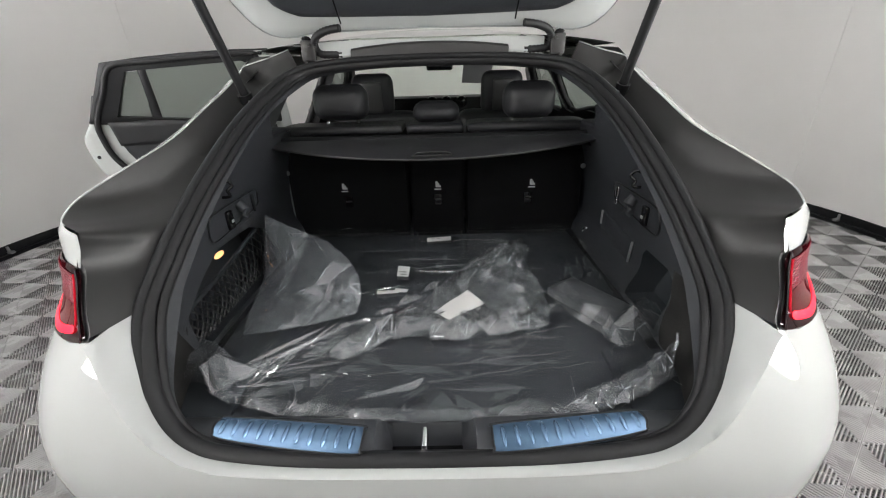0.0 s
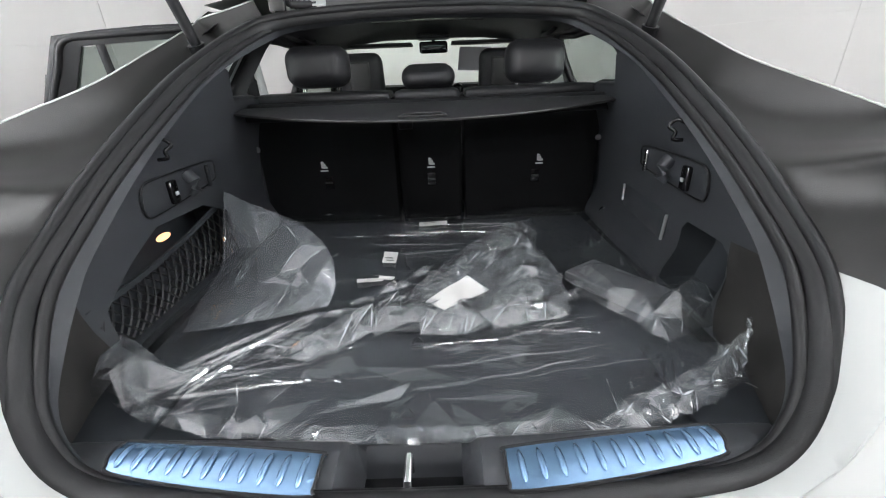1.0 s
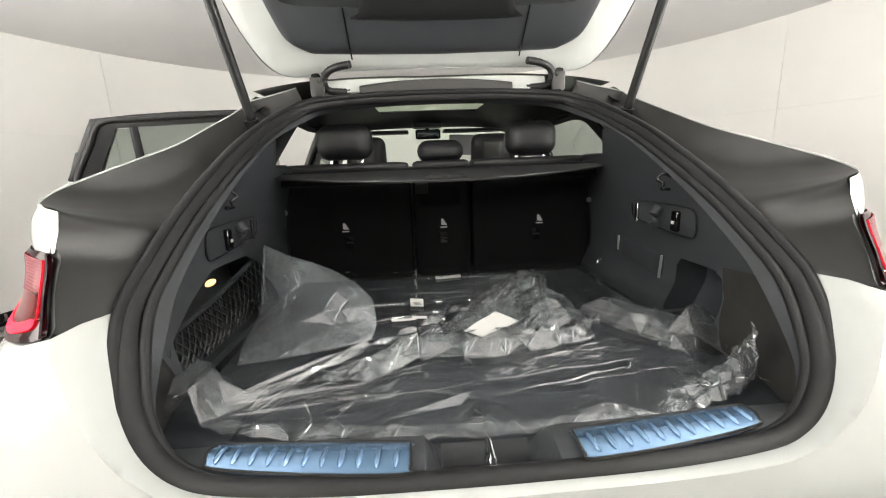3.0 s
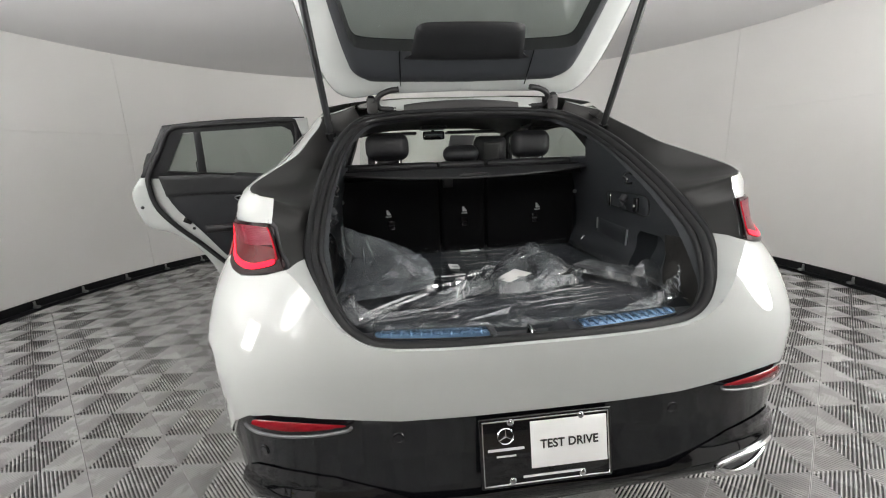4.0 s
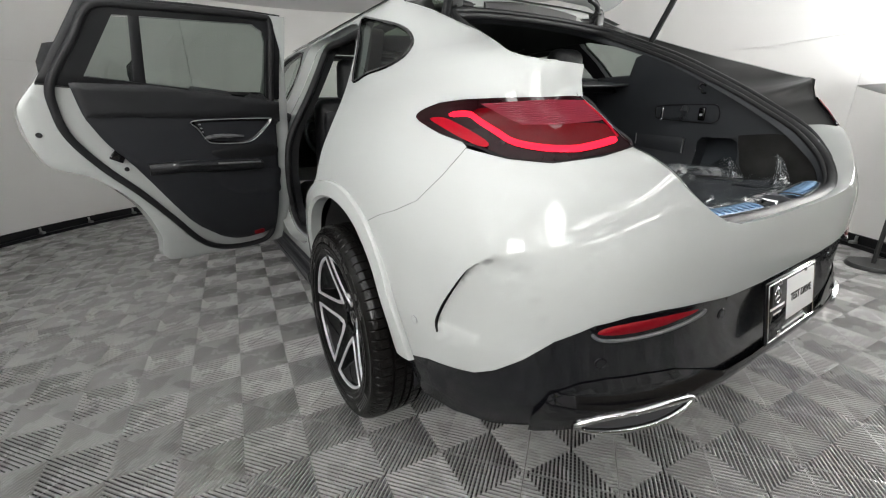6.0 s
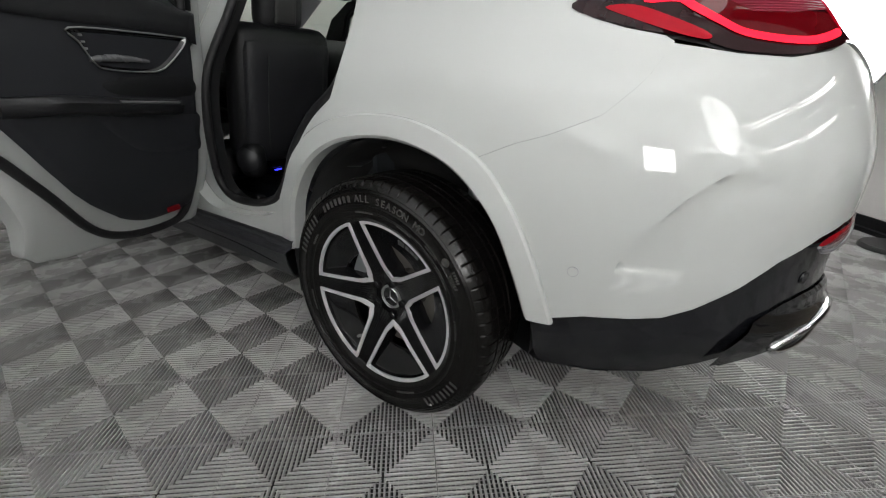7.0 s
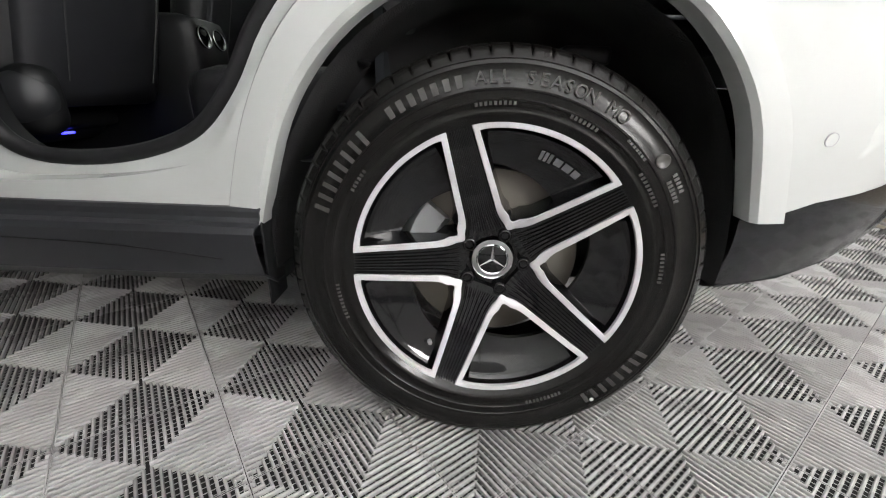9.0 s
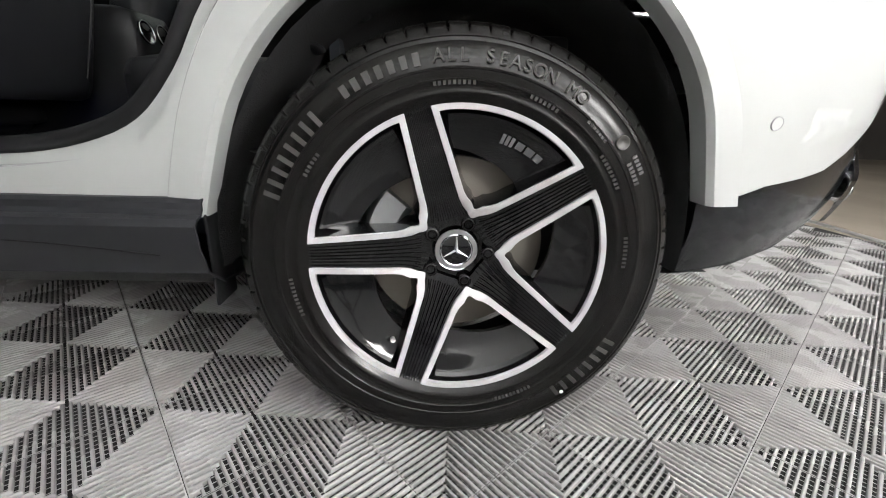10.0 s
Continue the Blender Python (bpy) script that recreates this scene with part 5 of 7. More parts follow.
_h = np.linspace(.40, 1.60, 61)
_raw = np.interp(np.linspace(.30, 1.70, 71), NZ, NIN)
_NSM = np.convolve(_raw, np.ones(11) / 11, "valid")


def build_door(car):
    door = empty("rear_door")
    door.parent = car
    door["label"] = "open white rear door with black trim panel"
    edge = [(.02, .425), (.30, .440), (.611, .470), (.640, .600), (.690, .740), (.756, .835), (.844, .912), (.941, .956), (.975, 1.03), (.987, 1.106), (.984, 1.164), (.950, 1.215), (.918, 1.254)]
    topf = [(.766, 1.504), (.60, 1.525), (.432, 1.539), (.20, 1.550), (.025, 1.552)]
    glass_all = [(.795, 1.268), (.681, 1.470), (.40, 1.488), (.178, 1.503), (.128, 1.478), (.117, 1.440), (.120, 1.205), (.60, 1.250)]

    def skin_n(h):
        return float(np.interp(h, [.42, .5, .7, .9, 1.0, 1.1, 1.2, 1.3, 1.55], [-.035, -.09, -.135, -.15, -.15, -.13, -.085, -.05, -.035]))
    full = curve(edge, 3)[:-1] + [np.array(p) for p in topf] + [np.array((.0, 1.20)), np.array((.0, .80))]
    # outer skin and white inner frame
    bm = patch(full, lambda s, h, o: door_at(s, h, skin_n(h)), 0.04, 0.0, [dense(glass_all, .05)], lambda p: -Vector(N_AX))
    part("outer_skin", bm, WHITE, door, "white painted outer skin", 50)
    bm = patch(full, lambda s, h, o: door_at(s, h, -0.030 + o), 0.03, 0.0, [dense(inset(glass_all, -.012), .05)], lambda p: Vector(N_AX), .008)
    part("inner_frame", bm, WHITE, door, "white painted inner door frame")
    ring = dense([tuple(p) for p in full], .03)
    rows = [[door_at(s, h, skin_n(h)) for s, h in ring], [door_at(s, h, -0.038) for s, h in ring]]
    bm = grid_bm(rows, close_v=True)
    bmesh.ops.recalc_face_normals(bm, faces=bm.faces[:])
    part("door_edge", bm, WHITE, door)
    # black upper window frame
    wf = [(.925, 1.245), (.770, 1.508), (.60, 1.529), (.432, 1.543), (.20, 1.554), (.045, 1.556), (.05, 1.20), (.40, 1.215), (.85, 1.235)]
    bm = patch(wf, lambda s, h, o: door_at(s, h, -0.012 + o), 0.03, 0.02, [dense(glass_all, .04)], lambda p: Vector(N_AX), .008)
    wfo = part("window_frame", bm, PLASTIC, door, "black window surround")
    # small white corner by the hinge
    part("hinge_corner", patch([(.125, 1.545), (.03, 1.548), (.03, 1.30), (.055, 1.42), (.09, 1.515)], lambda s, h, o: door_at(s, h, -0.006 + o), .03, .006, (), lambda p: Vector(N_AX)), WHITE, door)
    for pts in ([(.793, 1.272), (.684, 1.464), (.630, 1.470), (.640, 1.258)], [(.612, 1.258), (.600, 1.473), (.40, 1.486), (.178, 1.500), (.130, 1.474), (.119, 1.440), (.122, 1.210)]):
        g = part("window_pane", patch(inset(pts, -.004), lambda s, h, o: door_at(s, h, -0.030), .06, 0.0), GLASS, door, "green-grey tinted pane")
        g.visible_shadow = False
    part("window_post", patch([(.646, 1.25), (.632, 1.475), (.598, 1.478), (.606, 1.25)], lambda s, h, o: door_at(s, h, -0.016 + o), .03, .012, (), lambda p: Vector(N_AX), .004), PLASTIC, door)
    # seal along the edge
    seal = [door_at(s, h, -0.014) for s, h in curve([(.115, .480), (.20, .452), (.36, .472), (.48, .545), (.60, .700), (.70, .830), (.80, .945), (.875, 1.06), (.895, 1.16), (.885, 1.25), (.80, 1.39), (.735, 1.490), (.60, 1.508), (.40, 1.522), (.15, 1.534), (.10, 1.52), (.095, 1.40), (.100, 1.0), (.100, .60)], 5, True)]
    part("door_seal", tube(seal, .014, 8, True), RUBBER, door, "black rubber door seal")
    # trim panel
    trim = [(.092, .62), (.096, .555), (.117, .522), (.20, .508), (.288, .510), (.36, .535), (.417, .572), (.535, .680), (.700, .935), (.772, 1.03), (.818, 1.122), (.832, 1.18), (.842, 1.245), (.60, 1.240), (.30, 1.207), (.085, 1.185)]
    tp = part("trim_panel", patch(curve(trim[:12], 3) + [np.array(p) for p in trim[12:]], lambda s, h, o: door_at(s, h, 0.012 + o - 0.010 * smooth(1.10, 1.13, h) + (0.006 if h > 1.13 else 0)), .022, .03, (), lambda p: Vector(N_AX), .012), DOORTRIM, door, "black moulded door trim panel")
    upper = [(.822, 1.130), (.835, 1.246), (.60, 1.245), (.30, 1.213), (.072, 1.188), (.072, 1.095), (.12, 1.118), (.30, 1.124), (.47, 1.122), (.65, 1.128)]
    part("upper_trim", patch(upper, lambda s, h, o: door_at(s, h, 0.022 + o), .022, .02, (), lambda p: Vector(N_AX), .008), LEATHER, door, "black padded upper door trim")
    # handle bowl
    bowl = curve([(.474, 1.108), (.455, 1.075), (.425, 1.025), (.395, 1.012), (.30, 1.006), (.235, 1.010), (.19, 1.035), (.135, 1.085), (.122, 1.108), (.14, 1.113), (.30, 1.114)], 4, True)
    loop = [door_at(s, h, 0.020) for s, h in bowl]
    rows = [loop, [door_at(s, h, 0.010) for s, h in inset(bowl, .012)], [door_at(s, h, -0.012) for s, h in inset(bowl, .028)]]
    bw = part("handle_bowl", grid_bm(rows, close_v=True), PIANO, door, "gloss black handle recess with chrome rim")
    bm = bmesh.new()
    bm.faces.new([bm.verts.new(p) for p in rows[2]])
    part("bowl_back", bm, PIANO, door)
    part("bowl_rim", tube([door_at(s, h, 0.021) for s, h in bowl], .0024, 6, True), STEEL, door)
    part("door_handle", tube([door_at(s, h, n) for s, h, n in ((.435, 1.035, .014), (.40, 1.040, .020), (.33, 1.042, .020), (.26, 1.036, .012))], [.006, .010, .010, .006], 8, flat=1.0), SATINLIP, door, "satin grey inner door handle")
    for q in range(3):
        part("switch", moved(box((0, 0, 0), (.010, .010, .006), .002), Matrix.Translation(door_at(.437 + .004 * q, 1.062 + .016 * q, .012))), STEEL, door)
    # armrest with bright strip, and pocket
    arm = [(.66, .925), (.52, .925), (.40, .915), (.28, .907), (.20, .903)]
    rows = []
    for s, h in curve(arm, 5):
        k = smooth(.68, .52, s)
        rows.append([door_at(s, h + .022, .012), door_at(s, h + .018, .018 + .040 * k), door_at(s, h + .004, .022 + .050 * k), door_at(s, h - .018, .020 + .042 * k), door_at(s, h - .030, .010)])
    part("armrest", cap(grid_bm(rows, close_v=True)), LEATHER, door, "black padded armrest")
    part("pull_strip", tube([door_at(s, h, n) for s, h, n in ((.41, .926, .066), (.30, .920, .070), (.215, .915, .064))], .006, 8, flat=.7), STEEL, door, "brushed metal strip on the door pull")
    pocket = curve([(.44, .880), (.385, .80), (.30, .752), (.10, .735), (.085, .80), (.09, .875), (.25, .885)], 4, True)
    part("door_pocket", patch(pocket, lambda s, h, o: door_at(s, h, 0.013 + o), .03, .006, (), lambda p: Vector(N_AX), .010), DOORTRIM, door)
    sp = curve([(.40, .985), (.37, .94), (.12, .93), (.10, .985), (.20, .998)], 4, True)
    part("speaker_grille", patch(sp, lambda s, h, o: door_at(s, h, 0.014 + o), .03, .006, (), lambda p: Vector(N_AX), .004), PLASTIC, door)
    part("striker_hole", moved(box((0, 0, 0), (.045, .02, .055), .004), Matrix.Translation(door_at(.742, .990, -.026)) @ pose(0, 0, 0, 0, 30, 18)), PIANO, door)
    part("latch_plate", tube([door_at(.742 + a, .990 + b, -.018) for a, b in ((.03, .0), (0, .034), (-.03, 0), (0, -.034))], .0035, 6, True), STEEL, door)
    for s, h in ((.952, 1.075), (.725, .93)):
        part("rubber_stop", moved(revolve([(0, .004), (.007, .004), (.009, 0)], 12, "z"), Matrix.Translation(door_at(s, h, -.028)) @ pose(0, 0, 0, 90, 0, 18)), PLASTIC, door)
    part("door_light", moved(box((0, 0, 0), (.055, .006, .022), .004), Matrix.Translation(door_at(.197, .530, .018)) @ pose(0, 0, 0, 0, 0, 18)), REDLED, door, "small red door warning light")
    part("check_strap", tube([(-.80, 1.085, .823), (-.87, 1.06, .826)], .012, 6, flat=.6), STEEL, door)
    for h in (.62, 1.02):
        part("hinge", box((-.875, 1.10, h), (.04, .03, .07), .006), WHITE, door)


# ---- tailgate, struts and aperture ----
SEAL = [(x + DX, y, z) for x, y, z in ((0, -.977, .866), (-.20, -.974, .866), (-.34, -.964, .870), (-.405, -.953, .880), (-.448, -.936, .905), (-.482, -.908, .944), (-.506, -.870, .982), (-.530, -.822, 1.022), (-.546, -.770, 1.057), (-.550, -.690, 1.107), (-.549, -.600, 1.163), (-.541, -.480, 1.232), (-.524, -.340, 1.308), (-.502, -.210, 1.368), (-.470, -.105, 1.415), (-.423, -.035, 1.448), (-.330, -.005, 1.464), (-.18, .005, 1.474), (0, .007, 1.477))]
BRIM = [(-.465, .035, 1.520), (-.53, .0, 1.494)] + [shell(uy(y, z), z, -.0015) for y, z in HATCH[::-1]] + [(-.6165, -.770, 1.2075), (-.6220, -.775, 1.182), (-.628, -.789, 1.149), (-.611, -.822, 1.114), (-.594, -.854, 1.083), (-.579, -.885, 1.054)]


def build_aperture(car):
    half = curve(SEAL, 6)
    loop = [tuple(p) for p in half] + [(2 * DX - p[0], p[1], p[2]) for p in half[::-1][1:-1]]
    seal = part("boot_seal", tube(loop, .0165, 10, True), RUBBER, car, "black rubber boot seal")
    inner = []
    for x, y, z in loop:
        k = smooth(.88, 1.05, z)
        inner.append((DX + (x - DX) * (.982 - .022 * k), y + .012, z + .001 + .003 * k - .008 * smooth(1.05, 1.35, z)))
    part("seal_lip", tube(inner, .0085, 8, True), RUBBER, seal)
    outer = []
    for x, y, z in loop:
        outer.append((DX + (x - DX) * 1.014, y - .012, z - .008 + .020 * smooth(.88, 1.08, z)))
    part("seal_channel", tube(outer, .010, 8, True), PLASTIC, seal)
    # dark plastic band inside the seal
    band = []
    for x, y, z in loop:
        k = smooth(.92, 1.05, z)
        band.append((DX + (x - DX) * (.985 - .05 * k), y + .028 + .022 * k, z - .020 * (1 - k) + .002 - .02 * smooth(1.3, 1.45, z)))
    rows = [inner, lerp2(inner, band, .5), band]
    part("aperture_band", grid_bm([[tuple(p) for p in r] for r in rows], close_v=True), TRIM, car, "dark plastic band inside the seal")
    # gutters
    for side in (1, -1):
        b = curve(BRIM, 5)
        low = [p for p in half if p[2] > 1.05]
        low = low[::-1]
        lim = [q for q in low if q[0] < -.39]
        n = len(b)
        idx = np.linspace(0, len(lim) - 1, n)
        ii = [lerp(lim[int(k)], lim[min(int(k) + 1, len(lim) - 1)], k - int(k)) for k in idx]
        rows = []
        for o, i in zip(b, ii):
            mid = np.array([0, .030, -.040])
            k = smooth(-.88, -.70, o[1])
            rows.append([tuple(o), tuple(lerp(o, i, .06) + mid * .25 * k), tuple(lerp(o, i, .35) + mid * .75 * k), tuple(lerp(o, i, .65) + mid * 1.0 * k), tuple(lerp(o, i, .9) + mid * .6 * k), tuple(np.array(i) + np.array([-.010, 0, .002]))])
        bm = grid_bm(rows)
        bmesh.ops.recalc_face_normals(bm, faces=bm.faces[:])
        part("boot_gutter", mirrored(bm, side), GUTTER, car, "dark grey painted gutter beside the boot opening", 60)
        part("gutter_rim", mirrored(tube([tuple(p) for p in b[:-30]], .0017, 8), side), WHITE, car)
        lipu = X((.0, .874), (.20, .876), (.345, .884), (.40, .897), (.45, .925), (.492, .964), (.521, 1.000), (.556, 1.036), (.578, 1.052))
        edge = [bumper_skin(u, z, -.0008) for u, z in curve(lipu, 6)]
        sl = [p for p in half if p[2] < 1.06]
        idx = np.linspace(0, len(sl) - 1, len(edge))
        ii = [lerp(sl[int(k)], sl[min(int(k) + 1, len(sl) - 1)], k - int(k)) for k in idx]
        rows = []
        for e, s in zip(edge, ii):
            e = np.array(e)
            rows.append([tuple(lerp(e, s, -.14) + np.array([0, .007, -.002])), tuple(e), tuple(lerp(e, s, .35) + np.array([0, -.004, .004])), tuple(lerp(e, s, .7) + np.array([0, 0, .001])), tuple(np.array(s) + np.array([-.004, .004, -.006]))])
        bm = grid_bm(rows)
        bmesh.ops.recalc_face_normals(bm, faces=bm.faces[:])
        part("boot_lip", mirrored(bm, side), WHITE, car, "white painted lip below the boot seal")
        # strut on its ball joint
        st = part("gas_strut", mirrored(tube([(-.543, -.165, 1.385), (-.556, -.285, 1.625), (-.570, -.42, 1.90)], [.013, .013, .013], 12), side), PLASTIC, car, "black gas strut")
        part("strut_boot", mirrored(tube([(-.543, -.160, 1.372), (-.545, -.172, 1.40)], .020, 12), side), PLASTIC, st)
        part("strut_joint", mirrored(tube([(-.56, -.145, 1.362), (-.525, -.175, 1.378)], .010, 8), side), STEEL, st)
        part("bump_stop", mirrored(box((-.598, -.705, 1.105), (.016, .03, .05), .006), side), PLASTIC, car)
        # hinge and its wiring tube
        hg = part("tailgate_hinge", mirrored(tube([(-.385, .045, 1.512), (-.386, .025, 1.528), (-.387, .005, 1.540), (-.388, -.012, 1.548)], .015, 8, flat=.5), side), PIANO, car, "dark tailgate hinge arm")
        part("hinge_plate", mirrored(box((-.385, -.010, 1.512), (.044, .016, .062), .004, None), side), GUTTER, hg, "dark grey hinge bracket")
        for q in (-.025, .025):
            part("hinge_bolt", mirrored(moved(revolve([(0, .006), (.005, .006), (.006, 0)], 8, "z"), Matrix.Translation((-.385 + q * .3, -.021, 1.505 + q)) @ pose(0, 0, 0, 90, 0, 0)), side), GUTTER, hg)
        wire = curve([(-.255, .03, 1.500), (-.31, .018, 1.500), (-.355, .010, 1.505), (-.365, -.005, 1.53), (-.350, -.022, 1.552), (-.315, -.032, 1.566), (-.270, -.04, 1.572)], 8)
        part("wiring_tube", mirrored(tube(wire, [.0125 if k % 2 else .0105 for k in range(len(wire))], 10), side), RUBBER, car, "black corrugated wiring tube")
    # roof edge above the opening
    rows = []
    for x in np.linspace(-.37, .37, 25):
        k = (x / .47) ** 2
        rows.append([(x, .03 - .01 * k, roof_z(x, .02) - .004), (x, .020, 1.528 - .018 * k), (x, .010, 1.505 - .016 * k), (x, .02, 1.490 - .02 * k), (x, .03, 1.470 - .03 * k)])
    part("roof_cross_rail", grid_bm(rows), WHITE, car)
    rows = [[(x, .004, 1.532 - .016 * (x / .25) ** 2), (x, -.008, 1.525 - .016 * (x / .25) ** 2), (x, -.010, 1.492 - .014 * (x / .25) ** 2), (x, .004, 1.486 - .014 * (x / .25) ** 2)] for x in np.linspace(-.252, .252, 15)]
    part("rail_cover", cap(grid_bm(rows, close_v=True)), GUTTER, car, "dark grey cover over the roof rail")


def gate_at(x, s, n=0.0):
    """A place of the raised tailgate: s up from the hinge, n out of its inner face."""
    bow = -0.05 * (x / .6) ** 2 * smooth(.0, .5, s)
    return (x, -.766 * s - .643 * (n + bow), 1.55 + .643 * s - .766 * (n + bow))


def build_tailgate(car):
    gate = empty("tailgate")
    gate.parent = car
    gate["label"] = "raised white tailgate with rear window"
    out = [(-.36, -.012), (-.46, -.03), (-.53, .0), (-.575, .10), (-.605, .25), (-.625, .40), (-.63, .60), (-.615, .80), (-.585, .98), (-.53, 1.09), (-.40, 1.13), (0, 1.15)]
    loop = curve(out, 3) + [np.array((-p[0], p[1])) for p in curve(out, 3)[::-1][1:]] + [np.array((.0, -.004))]
    trim = [(0, .055), (-.34, .062), (-.40, .075), (-.445, .115), (-.465, .17), (-.49, .30), (-.515, .50), (-.515, .75), (-.48, .93), (-.40, 1.0), (0, 1.03)]
    tl = curve(trim, 3)
    tl = tl + [np.array((-p[0], p[1])) for p in tl[::-1][1:-1]]
    glass = [(0, .215), (-.30, .222), (-.40, .228), (-.435, .245), (-.45, .30), (-.475, .45), (-.475, .60), (-.44, .70), (-.35, .73), (0, .745)]
    gl = curve(glass, 3)
    gl = gl + [np.array((-p[0], p[1])) for p in gl[::-1][1:-1]]
    up = lambda p: (0, -.643, -.766)
    part("inner_shell", patch(loop, lambda x, s, o: gate_at(x, s, -.02 + o), .035, 0.0, [inset(tl, .01)], up, .012), WHITE, gate, "white painted inner frame of the tailgate")
    ol = dense([tuple(p) for p in loop], .035)
    rows = [[gate_at(x, s, -.028) for x, s in ol], [gate_at(x * 1.005, s, -.05) for x, s in ol], [gate_at(x * .985, s, -.085) for x, s in ol]]
    part("gate_edge", grid_bm(rows, close_v=True), WHITE, gate)
    part("outer_skin", patch([tuple(p) for p in inset(loop, .005)], lambda x, s, o: gate_at(x, s, -.088), .05, 0.0, [inset(gl, -.02)], lambda p: (0, .643, .766)), WHITE, gate, "white outer skin of the tailgate")
    part("inner_trim", patch(tl, lambda x, s, o: gate_at(x, s, o + .012 * smooth(.06, .12, s)), .022, 0.0, [gl], up, .016), TRIM, gate, "dark grey inner trim of the tailgate")
    rows = [[gate_at(x, s, .012) for x, s in gl], [gate_at(x, s, -.06) for x, s in gl]]
    part("window_reveal", grid_bm(rows, close_v=True), PLASTIC, gate)
    for s in (-1, 1):
        part("trim_joint", tube([gate_at(s * .262, .062, .0105), gate_at(s * .262, .14, .0135), gate_at(s * .262, .222, .0135)], .0022, 6), PIANO, gate)
    g = part("rear_window", patch(inset(gl, -.006), lambda x, s, o: gate_at(x, s, -.055), .08, 0.0), GLASS, gate, "tinted rear window")
    g.visible_shadow = False
    bx = curve([(-.212, .192), (.212, .192), (.218, .215), (.205, .30), (.185, .335), (.10, .345), (-.10, .345), (-.185, .335), (-.205, .30), (-.218, .215)], 3, True)
    part("brake_light_box", patch(bx, lambda x, s, o: gate_at(x, s, .034 + o), .03, .03, (), up, .012), PLASTIC, gate, "gloss black housing at the foot of the rear window")
    part("gate_handle", patch(curve([(-.10, .90), (.10, .90), (.11, .95), (.08, .98), (-.08, .98), (-.11, .95)], 3, True), lambda x, s, o: gate_at(x, s, .02 + o), .03, .012, (), up, .006), PLASTIC, gate)


# ---- boot interior ----
def side_x(y, z):
    """Half width of the boot between its side trims."""
    x = .532 + .032 * smooth(.86, .95, z) - .28 * max(0, z - 1.12) - .012 * smooth(1.0, 1.12, z)
    return x - .055 * smooth(-.72, -.95, y) + .004 * math.sin(y * 9)


def sided(bm, side):
    """As mirrored, for the linings, whose middle lies a little to the left."""
    return bm if side == 1 else moved(flip_x(bm), Matrix.Translation((-.012, 0, 0)))


